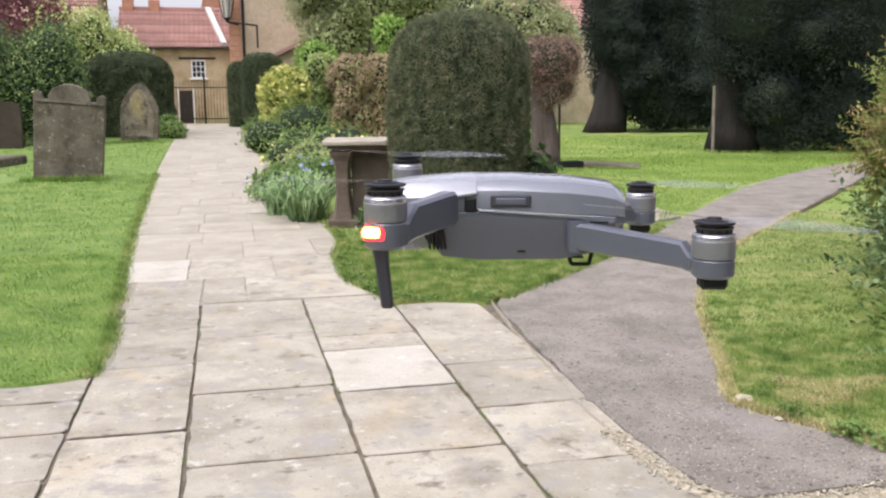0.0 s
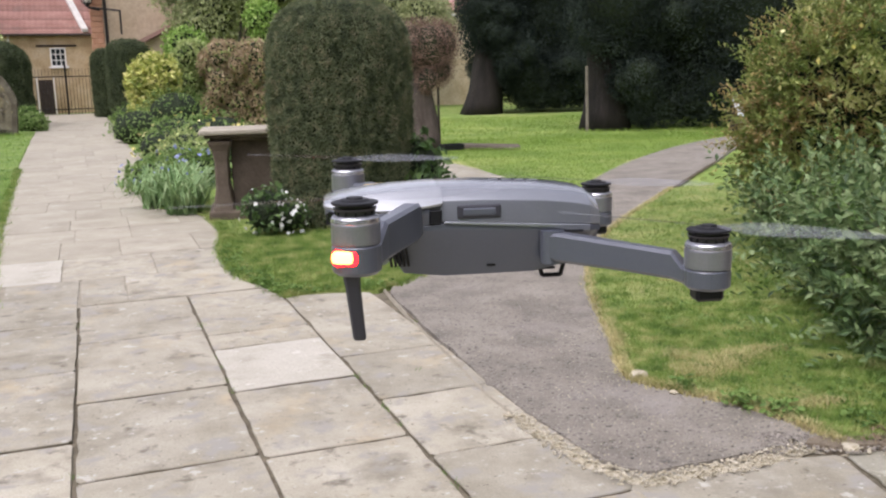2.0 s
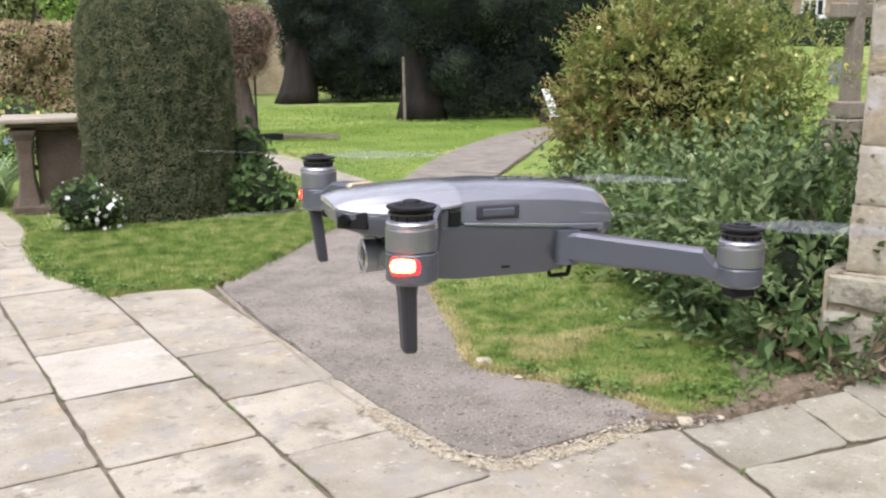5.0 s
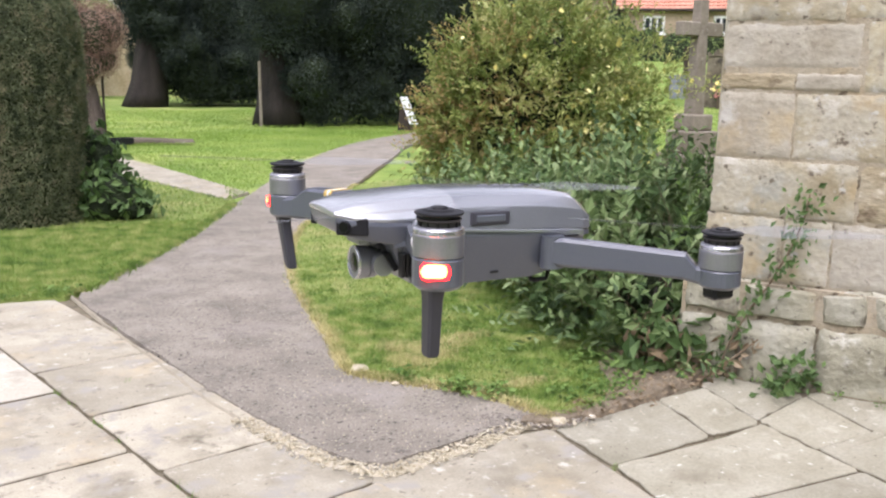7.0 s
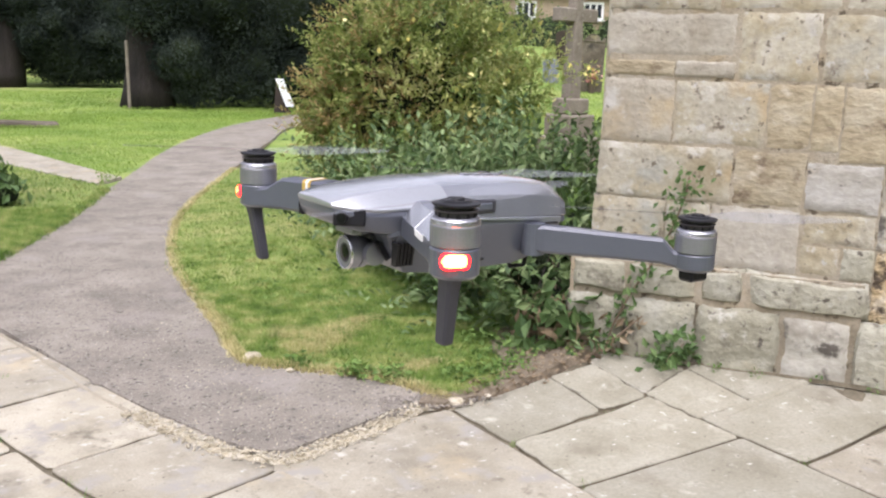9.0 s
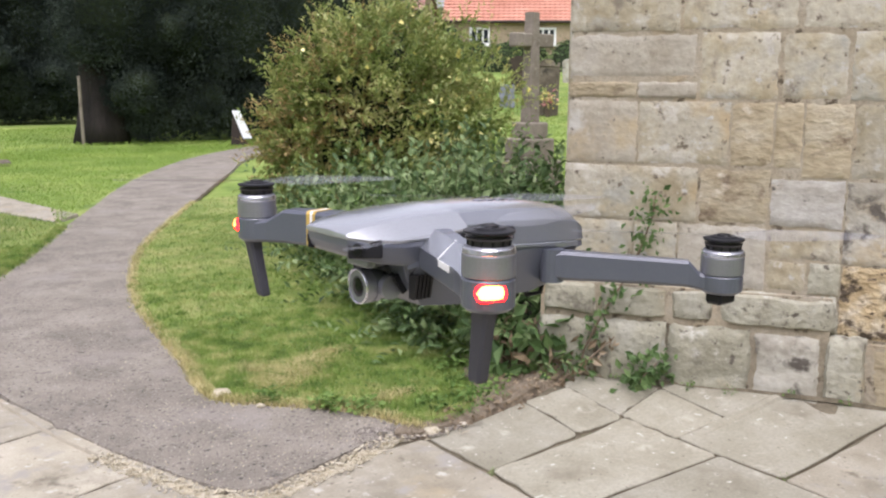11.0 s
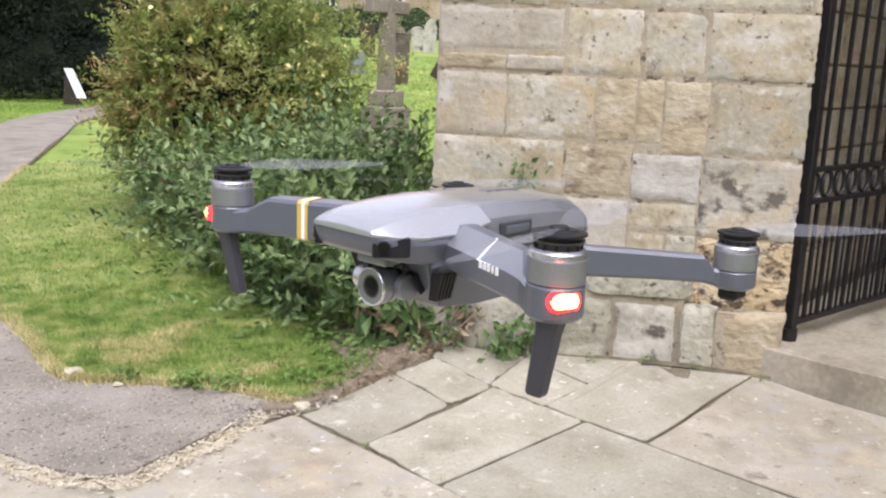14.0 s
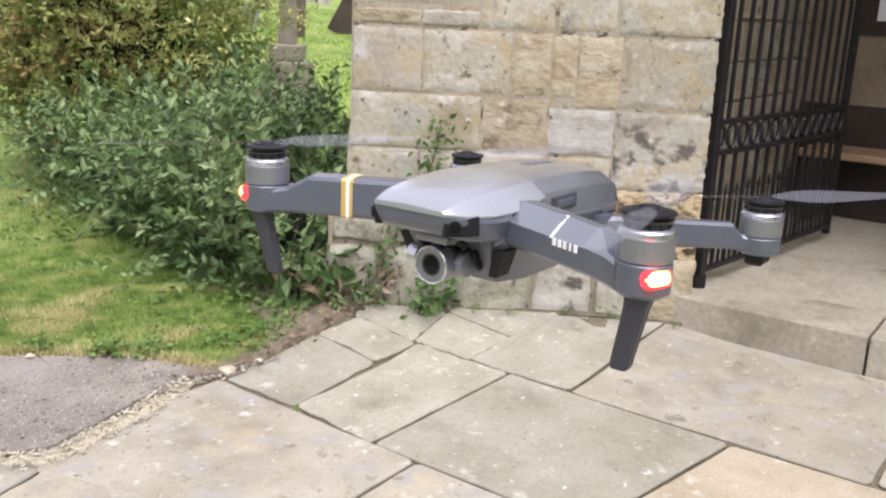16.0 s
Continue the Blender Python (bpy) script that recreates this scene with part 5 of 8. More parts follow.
M_DLENS = plain("lens_glass", (0.006, 0.006, 0.008), 0.10, 0.0, 0.2)
M_DCHROME = satin("bright_aluminium", (0.62, 0.62, 0.65), 0.26, 0.9)
M_DLED = plain("red_led", (1.0, 0.20, 0.035), 0.4, glow=12.0)
M_DLED2 = plain("red_led_halo", (1.0, 0.004, 0.003), 0.4, glow=14.0)
M_DGOLD = satin("gold_band", (0.58, 0.40, 0.11), 0.4, 0.3)
M_DWHITE = satin("white_band", (0.75, 0.75, 0.74), 0.5)
M_DBLADE = plain("smoky_propeller_plastic", (0.30, 0.31, 0.34), 0.4)
M_DBLADE.node_tree.nodes["Principled BSDF"].inputs["Alpha"].default_value = 0.13

drone = thing("quadcopter", pose(0.0739, 0.7392, 1.3213, -0.1, 0, 179.0), "slate-grey folding quadcopter hovering above the paving, red lights lit", "drone")


def soften(bm, offset, angle=0.35):
    es = [e for e in bm.edges if len(e.link_faces) == 2 and e.calc_face_angle(0) > angle]
    bmesh.ops.bevel(bm, geom=es, offset=offset, segments=2, profile=0.5, affect="EDGES", clamp_overlap=True)


def hull(name, secs, material, label="", soft=0.0006, parent=None):
    """A body shell lofted through mirrored half sections (x, (y, z), (y, z) ...) from the top middle round to the bottom middle."""
    bm = bmesh.new()
    rings = []
    for x, *half in secs:
        rings.append([(x, y, z) for y, z in half] + [(x, -y, z) for y, z in half[::-1] if y > 0])
    loft(bm, rings)
    bmesh.ops.recalc_face_normals(bm, faces=bm.faces)
    if soft:
        soften(bm, soft)
    ob = part(name, bm, material, parent or drone, label, smooth=True)
    ob.data.set_sharp_from_angle(angle=radians(13))
    return ob


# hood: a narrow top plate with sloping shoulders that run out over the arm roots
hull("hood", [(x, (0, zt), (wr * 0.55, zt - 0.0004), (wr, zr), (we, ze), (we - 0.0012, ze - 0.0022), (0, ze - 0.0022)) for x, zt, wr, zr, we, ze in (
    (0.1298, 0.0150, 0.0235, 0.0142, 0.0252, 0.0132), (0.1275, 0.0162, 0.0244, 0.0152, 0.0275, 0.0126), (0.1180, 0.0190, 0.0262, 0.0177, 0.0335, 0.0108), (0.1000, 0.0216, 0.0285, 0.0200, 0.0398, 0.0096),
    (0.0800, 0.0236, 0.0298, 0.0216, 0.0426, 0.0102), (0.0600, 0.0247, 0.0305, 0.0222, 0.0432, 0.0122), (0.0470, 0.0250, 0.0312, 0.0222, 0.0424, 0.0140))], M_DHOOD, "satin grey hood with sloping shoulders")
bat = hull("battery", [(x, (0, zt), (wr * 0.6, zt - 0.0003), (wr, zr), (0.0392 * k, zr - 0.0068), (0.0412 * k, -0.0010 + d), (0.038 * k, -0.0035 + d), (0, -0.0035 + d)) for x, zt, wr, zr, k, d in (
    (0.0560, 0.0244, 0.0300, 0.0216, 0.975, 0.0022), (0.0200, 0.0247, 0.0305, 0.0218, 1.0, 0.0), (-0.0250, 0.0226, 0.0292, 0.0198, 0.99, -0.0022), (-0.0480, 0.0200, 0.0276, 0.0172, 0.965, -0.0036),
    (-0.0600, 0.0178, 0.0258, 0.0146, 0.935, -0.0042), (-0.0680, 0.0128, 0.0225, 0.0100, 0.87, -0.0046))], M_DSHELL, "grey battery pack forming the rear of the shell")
# small printed mark on the battery's top
bm = bmesh.new()
for k in range(4):
    box(bm, (0.004 - 0.010 * k, 0, 0.0243 - 0.00045 * k), (0.0065, 0.006, 0.0005))
part("printed_mark", bm, M_DSILVER, bat, "pale printed mark")
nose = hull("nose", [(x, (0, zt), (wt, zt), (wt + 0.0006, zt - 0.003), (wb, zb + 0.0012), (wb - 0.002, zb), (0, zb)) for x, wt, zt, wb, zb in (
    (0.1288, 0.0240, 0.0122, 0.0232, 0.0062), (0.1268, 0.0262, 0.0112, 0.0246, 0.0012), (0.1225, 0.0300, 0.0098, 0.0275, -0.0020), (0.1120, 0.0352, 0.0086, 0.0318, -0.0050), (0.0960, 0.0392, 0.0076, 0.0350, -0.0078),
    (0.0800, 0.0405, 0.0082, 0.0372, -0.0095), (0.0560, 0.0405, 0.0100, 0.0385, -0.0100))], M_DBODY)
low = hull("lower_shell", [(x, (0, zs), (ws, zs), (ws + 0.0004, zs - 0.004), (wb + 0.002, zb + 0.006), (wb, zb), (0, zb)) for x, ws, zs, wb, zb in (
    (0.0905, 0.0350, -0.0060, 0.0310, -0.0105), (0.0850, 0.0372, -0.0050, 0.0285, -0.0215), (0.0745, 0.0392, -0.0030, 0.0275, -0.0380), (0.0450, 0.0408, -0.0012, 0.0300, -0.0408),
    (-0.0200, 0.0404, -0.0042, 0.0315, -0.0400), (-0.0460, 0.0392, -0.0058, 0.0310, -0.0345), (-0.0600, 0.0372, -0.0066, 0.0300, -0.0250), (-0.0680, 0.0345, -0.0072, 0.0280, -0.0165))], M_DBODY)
for s in (1, -1):
    bm = bmesh.new()
    box(bm, (0.021, s * 0.0404, 0.0068), (0.031, 0.0030, 0.0098), 0.0014, Matrix.Translation((0, 0, 0)), seg=2)
    b = part("release_button", bm, M_DDARK, drone)
    bm = bmesh.new()
    box(bm, (0.021, s * 0.0414, 0.0068), (0.0235, 0.0026, 0.0056), 0.0011, seg=2)
    part("button_face", bm, M_DBODY, b)
    # bright seam between battery and lower shell, widening to a ledge at the rear
    bm = bmesh.new()
    loft(bm, [[(x, s * 0.0385, z0), (x, s * (w - 0.0006), z0), (x, s * w, z0 - 0.0006), (x, s * w, z0 - h + 0.0005), (x, s * 0.0385, z0 - h)] for x, z0, h, w in ((0.046, 0.0008, 0.0022, 0.0420), (0.010, -0.0016, 0.0024, 0.0422), (-0.030, -0.0040, 0.0030, 0.0414), (-0.046, -0.0050, 0.0052, 0.0406), (-0.060, -0.0060, 0.0050, 0.0390))])
    part("seam_trim", bm, M_DSHELL, drone)
    bm = bmesh.new()
    box(bm, (-0.041, s * 0.0412, -0.0098), (0.026, 0.0012, 0.0012))
    part("seam_slot", bm, M_DBLACK, drone)
    # black block for the shade in the hinge recess behind the front arm
    bm = bmesh.new()
    box(bm, (0.0520, s * 0.0390, 0.0040), (0.009, 0.006, 0.011), 0.0012)
    part("hinge_gap_dark", bm, M_DBLACK, drone)
    bm = bmesh.new()
    box(bm, (0.012, s * 0.0398, -0.0335), (0.006, 0.0012, 0.0014), m=Matrix.Translation((0, -s * 0.0065, 0)))
    part("side_latch", bm, M_DBLACK, drone)
    # sensor eyes on the chamfered corners of the nose
    bm = bmesh.new()
    box(bm, (0, 0, 0), (0.0215, 0.0050, 0.0118), 0.0012, Matrix.Translation((0.1186, s * 0.0292, 0.0048)) @ Matrix.Rotation(s * radians(144), 4, "Z") @ Matrix.Rotation(s * radians(-6), 4, "X"), seg=2)
    e = part("front_sensor", bm, M_DBLACK, drone)
    bm = bmesh.new()
    tube(bm, (0.1200, s * 0.0256, 0.0050), (0.1252, s * 0.0299, 0.0050), 0.0040, n=20)
    part("sensor_barrel", bm, M_DBLACK, e)
    bm = bmesh.new()
    tube(bm, (0.1243, s * 0.0292, 0.0050), (0.1256, s * 0.0302, 0.0050), 0.0031, n=20)
    part("sensor_lens", bm, M_DLENS, e)
    for k in range(5):
        bm = bmesh.new()
        x = 0.0858 - 0.0030 * k
        loft(bm, [[(x + 0.0009 - dz * 0.14, s * (0.0262 + ins), -0.0145 - dz), (x - 0.0009 - dz * 0.14, s * (0.0262 + ins), -0.0145 - dz), (x - 0.0009 - dz * 0.14, s * (o_ + ins), -0.0145 - dz), (x + 0.0009 - dz * 0.14, s * (o_ + ins), -0.0145 - dz)] for dz, ins, o_ in ((0.0, 0.0050, 0.0345), (0.0175, 0.0010, 0.0318))])
        part("vent_fin", bm, M_DBLACK, drone)
bm = bmesh.new()
for k in range(9):
    box(bm, (0.0862 + 0.0, -0.020 + 0.005 * k, -0.0230), (0.0040, 0.0024, 0.014), m=Matrix.Translation((0.0862, 0, -0.023)) @ Matrix.Rotation(radians(32), 4, "Y") @ Matrix.Translation((-0.0862, 0, 0.023)))
part("front_vent", bm, M_DBLACK, drone)
bm = bmesh.new()
for k in range(4):
    box(bm, (0.020 - 0.018 * k, 0, -0.0412), (0.010, 0.036, 0.0016), 0.0005)
part("underside_panel", bm, M_DDARK, drone)
# underside hook
bm = bmesh.new()
for a, b in (((-0.046, -0.034), (-0.043, -0.0465)), ((-0.043, -0.0465), (-0.029, -0.0465)), ((-0.029, -0.0465), (-0.026, -0.036))):
    tube(bm, (a[0], 0.018, a[1]), (b[0], 0.018, b[1]), 0.0017, n=8)
part("underside_hook", bm, M_DBLACK, drone)

# gimbal and camera
GX, GZ = 0.0945, -0.0258


def turned(bm, x0, profile, y=0.0, z=GZ, n=32):
    """A part turned about the x axis from a profile of (along, radius)."""
    rings = [[(x0 + a, y + r * math.cos(2 * math.pi * i / n), z + r * math.sin(2 * math.pi * i / n)) for i in range(n)] for a, r in profile]
    loft(bm, rings)


bm = bmesh.new()
turned(bm, GX, [(-0.0070, 0.0080), (-0.0064, 0.0100), (-0.0022, 0.0110), (-0.0020, 0.0114), (0.0026, 0.0116), (0.0028, 0.0108), (0.0040, 0.0108), (0.0042, 0.0117), (0.0106, 0.0118), (0.0112, 0.0114)])
gim = part("gimbal_camera", bm, M_DSILVER, drone, "silver gimbal camera with black lens")
bm = bmesh.new()
turned(bm, GX + 0.0111, [(-0.002, 0.0117), (0.0006, 0.0118), (0.0011, 0.0112), (0.0009, 0.0107), (-0.0004, 0.0103), (-0.002, 0.0102)])
part("lens_ring", bm, M_DCHROME, gim, "bright metal lens rim")
for dx, r0, r1, m_ in ((0.0104, 0.0103, 0.0098, M_DBLACK), (0.0108, 0.0074, 0.0070, M_DDARK), (0.0112, 0.0060, 0.0034, M_DLENS)):
    bm = bmesh.new()
    turned(bm, GX + dx, [(-0.0012, r0), (0.0, r0), (0.0004, r1), (0.0005, r1 * 0.4)])
    part("lens_element", bm, m_, gim)
# the cradle: plate above, yoke on the far side, round motors
bm = bmesh.new()
box(bm, (0.0955, 0.0, -0.0095), (0.0230, 0.024, 0.0050), 0.0014, seg=2)
for yy in (-0.010, 0.010):
    tube(bm, (0.100, yy, -0.0120), (0.100, yy, -0.0090), 0.0026, n=10)
part("gimbal_plate", bm, M_DSILVER, gim)
bm = bmesh.new()
box(bm, (0.0900, -0.0165, -0.0200), (0.0110, 0.0050, 0.0200), 0.0016, seg=2)
box(bm, (0.0885, -0.0020, -0.0130), (0.0120, 0.0310, 0.0038), 0.0014, seg=2)
box(bm, (0.0860, 0.0120, -0.0190), (0.0090, 0.0042, 0.0130), 0.0014, seg=2)
part("gimbal_yoke", bm, M_DDARK, gim)
bm = bmesh.new()
tube(bm, (0.0905, -0.0180, -0.0262), (0.0905, -0.0255, -0.0262), 0.0078, 0.0074, 22)
part("gimbal_motor", bm, M_DCHROME, gim, "pale aluminium gimbal motor")
bm = bmesh.new()
tube(bm, (0.0900, 0.0118, GZ), (0.0900, 0.0165, GZ), 0.0084, 0.0080, 22)
part("gimbal_motor", bm, M_DSILVER, gim)


def bar(bm, a, b, wa, ha, wb, hb, bev=0.002):
    """A straight arm from a to b with a chamfered rectangular section."""
    a, b = Vector(a), Vector(b)
    d = (b - a).normalized()
    s = d.cross(Vector((0, 0, 1))).normalized()
    u = s.cross(d)
    rings = []
    for c, w, h in ((a, wa, ha), (b, wb, hb)):
        w, h = w / 2, h / 2
        rings.append([c + s * x + u * z for x, z in ((w - bev, h), (w, h - bev), (w, -h + bev), (w - bev, -h), (-w + bev, -h), (-w, -h + bev), (-w, h - bev), (-w + bev, h))])
    loft(bm, rings)


def arm_beam(name, root, tip, stations, pad, label="", cover=False):
    """A folding arm: stations (share of the way, half width, z top, z bottom) from its root, then a round pad (radius, z top, z bottom) under the motor."""
    a, b = Vector((*root, 0)), Vector((*tip, 0))
    d = (b - a).normalized()
    s = Vector((-d.y, d.x, 0))
    bm = bmesh.new()
    rings = []
    for k, w, z1, z0 in stations:
        c, e = a.lerp(b, k), min(0.0022, (z1 - z0) * 0.25)
        q = min(0.011, (z1 - z0) * 0.45, w * 1.05) if cover and z1 > 0.012 else e       # broad sloping cover along the leading side
        rings.append([c + s * y + Vector((0, 0, z)) for y, z in ((w - e, z1), (w, z1 - e), (w, z0 + e), (w - e, z0), (-w + e, z0), (-w, z0 + e), (-w, z1 - q), (-w + q, z1))])
    loft(bm, rings)
    bmesh.ops.recalc_face_normals(bm, faces=bm.faces)
    # upward leading faces take the paler tone, skylight painted onto the slope
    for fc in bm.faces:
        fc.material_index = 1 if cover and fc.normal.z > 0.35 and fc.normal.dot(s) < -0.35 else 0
    r, z1, z0 = pad
    n = 28
    loft(bm, [[(tip[0] + rr * math.cos(2 * math.pi * i / n), tip[1] + rr * math.sin(2 * math.pi * i / n), z) for i in range(n)] for z, rr in ((z0, r - 0.0025), (z0 + 0.0022, r), (z1 - 0.0010, r), (z1, r - 0.0008))])
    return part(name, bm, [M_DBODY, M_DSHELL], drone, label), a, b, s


def motor_stack(c):
    """Aluminium bell, dark windings showing in a gap, and the black propeller mount on top."""
    x, y, z = c
    n = 32

    def ringed(bm, prof):
        loft(bm, [[(x + r * math.cos(2 * math.pi * i / n), y + r * math.sin(2 * math.pi * i / n), z + h) for i in range(n)] for h, r in prof])
    bm = bmesh.new()
    ringed(bm, [(0.0, 0.0138), (0.0008, 0.0146), (0.0122, 0.0146), (0.0130, 0.0143), (0.0165, 0.0136), (0.0172, 0.0128)])
    mot = part("motor", bm, M_DSILVER, drone, "aluminium motor bell", smooth=False)
    bm = bmesh.new()
    ringed(bm, [(0.0128, 0.01435), (0.0134, 0.01475), (0.0158, 0.01430), (0.0164, 0.0138)])
    part("bell_rim", bm, M_DCHROME, mot, "bright bevelled rim")
    bm = bmesh.new()
    ringed(bm, [(0.0168, 0.0112), (0.0200, 0.0112), (0.0202, 0.0126), (0.0216, 0.0130), (0.0218, 0.0104), (0.0236, 0.0104)])
    part("motor_cap", bm, M_DCAP, mot)
    bm = bmesh.new()
    ringed(bm, [(0.0234, 0.0132), (0.0242, 0.0140), (0.0250, 0.0138), (0.0256, 0.0096), (0.0266, 0.0080)])
    part("mount_disc", bm, M_DBLACK, mot)
    bm = bmesh.new()
    for k in range(12):
        q = 2 * math.pi * k / 12
        box(bm, (x + 0.0113 * math.cos(q), y + 0.0113 * math.sin(q), z + 0.0185), (0.0012, 0.0012, 0.0030))
    part("winding", bm, M_DBLACK, mot)
    return mot


def propeller(parent, c, ang):
    hub = bmesh.new()
    tube(hub, (c[0], c[1], c[2] - 0.002), (c[0], c[1], c[2] + 0.0008), 0.0060, 0.0045, 14)
    p = part("propeller", hub, M_DBLACK, parent)
    for k in (0, 1):
        a = radians(ang) + math.pi * k
        d, s = Vector((math.cos(a), math.sin(a), 0)), Vector((-math.sin(a), math.cos(a), 0))
        bm = bmesh.new()
        rings = []
        for r, w, tw in ((0.006, 0.006, 10), (0.015, 0.012, 12), (0.025, 0.018, 14), (0.040, 0.0215, 13), (0.060, 0.020, 11), (0.080, 0.0165, 9), (0.098, 0.012, 7), (0.105, 0.004, 6)):
            q = radians(tw)
            o = Vector(c) + d * r + Vector((0, 0, 0.012 * (r - 0.006)))
            e1 = s * (w / 2 * math.cos(q)) + Vector((0, 0, w / 2 * math.sin(q)))
            t_ = Vector((0, 0, 0.0006))
            rings.append([o + e1, o + e1 * 0.4 + t_, o - e1 * 0.4 + t_, o - e1, o - t_])
        loft(bm, rings)
        part("blade", bm, M_DBLADE, p)


for s in (1, -1):
    # front arm
    fx, fy, fz = 0.1097, s * 0.1358, 0.0050
    arm, a, b, sd = arm_beam("front_arm", (0.0700, s * 0.0330), (fx, fy), ((0.0, 0.0105, 0.0135, -0.0095), (0.10, 0.0112, 0.0150, -0.0110), (0.55, 0.0100, 0.0138, -0.0112), (0.70, 0.0095, 0.0134, -0.0115), (0.84, 0.0102, 0.0048, -0.0122), (0.93, 0.0125, 0.0034, -0.0126), (1.0, 0.0135, 0.0030, -0.0126)), (0.0147, fz, -0.0128), cover=s > 0)
    for k0, k1, mt, side_only in ((0.415, 0.435, M_DGOLD, s > 0), (0.435, 0.455, M_DWHITE, False), (0.455, 0.485, M_DGOLD, s > 0)):
        if side_only:
            continue
        bm = bmesh.new()
        rings = []
        for k in (k0, k1):
            c = a.lerp(b, k)
            w, z1, z0 = 0.01075, 0.0147, -0.0118
            e = 0.0018
            if s > 0:                                      # lies on the sloping cover
                rings.append([c + sd * y + Vector((0, 0, z)) for y, z in ((0.0010, 0.0147), (-0.0107, 0.0032), (-0.0095, 0.0022), (0.0020, 0.0135))])
                continue
            rings.append([c + sd * y + Vector((0, 0, z)) for y, z in ((w - e, z1), (w, z1 - e), (w, z0 + e), (w - e, z0), (-w + e, z0), (-w, z0 + e), (-w, z1 - e), (-w + e, z1))])
        loft(bm, rings)
        part("arm_band", bm, mt, arm)
    if s > 0:
        # maker's lettering as plain bars
        d = (b - a).normalized()
        for i, (w_, h_) in enumerate(((0.0026, 0.0040), (0.0024, 0.0040), (0.0022, 0.0040), (0.0009, 0.0040), (0.0022, 0.0040))):
            bm = bmesh.new()
            c = a.lerp(b, 0.475 + 0.040 * i) + Vector((d.y, -d.x, 0)) * 0.0104 + Vector((0, 0, 0.0015))
            box(bm, (0, 0, 0), (w_, 0.0010, h_), m=Matrix.Translation(c) @ Matrix.Rotation(math.atan2(d.y, d.x), 4, "Z"))
            part("lettering_bar", bm, M_DWHITE, arm)
    mot = motor_stack((fx, fy, fz + 0.0002))
    propeller(mot, (fx, fy, fz + 0.0272), 150 if s < 0 else 12)
    # leg and its light
    bm = bmesh.new()
    rings = []
    for k, wx, wy in ((0.0, 0.0056, 0.0076), (0.22, 0.0046, 0.0060), (0.96, 0.0040, 0.0052), (1.0, 0.0032, 0.0044)):
        c = Vector((fx + 0.004, fy + s * 0.002, -0.010)).lerp(Vector((0.1098, s * 0.1283, -0.0555)), k)
        rings.append([c + Vector((a_ * wx, b_ * wy, 0)) for a_, b_ in ((1, 0.7), (0.7, 1), (-0.7, 1), (-1, 0.7), (-1, -0.7), (-0.7, -1), (0.7, -1), (1, -0.7))])
    loft(bm, rings)
    leg = part("landing_leg", bm, M_DDARK, drone)
    q = Matrix.Translation((fx + 0.0062, fy + s * 0.0090, -0.0015)) @ Matrix.Rotation(radians(-22 * s), 4, "Z")
    # glowing red block round the LED, added for its halo
    bm = bmesh.new()
    box(bm, (0, 0, 0), (0.0168, 0.0105, 0.0103), 0.0038, q, seg=3)
    led = part("led_halo", bm, M_DLED2, drone, "glowing red block for the LED's halo")
    bm = bmesh.new()
    box(bm, (0.0006, s * 0.0018, 0.0004), (0.0152, 0.0088, 0.0086), 0.0038, q, seg=3)
    part("led", bm, M_DLED, led)
    # rear arm
    rx, ry, rz = -0.1114, s * 0.1265, -0.0222
    arm_beam("rear_arm", (-0.0310, s * 0.0445), (rx, ry), ((-0.05, 0.0040, -0.0125, -0.0265), (0.0, 0.0060, -0.0098, -0.0292), (0.06, 0.0066, -0.0092, -0.0298), (0.50, 0.0058, -0.0116, -0.0305), (0.80, 0.0054, -0.0132, -0.0318), (0.865, 0.0062, -0.0212, -0.0332), (0.95, 0.0110, -0.0228, -0.0345)), (0.0145, rz, -0.0352))
    bm = bmesh.new()
    tube(bm, (-0.031, s * 0.0415, -0.0320), (-0.031, s * 0.0415, -0.0085), 0.0086, 0.0086, 20)
    part("arm_pivot", bm, M_DBODY, drone)
    mot = motor_stack((rx, ry, rz + 0.0002))
    propeller(mot, (rx, ry, rz + 0.0272), 138 if s > 0 else 142)
    bm = bmesh.new()
    box(bm, (rx, ry, -0.0388), (0.0185, 0.0135, 0.0085), 0.002)
    part("rear_foot", bm, M_DBLACK, drone)

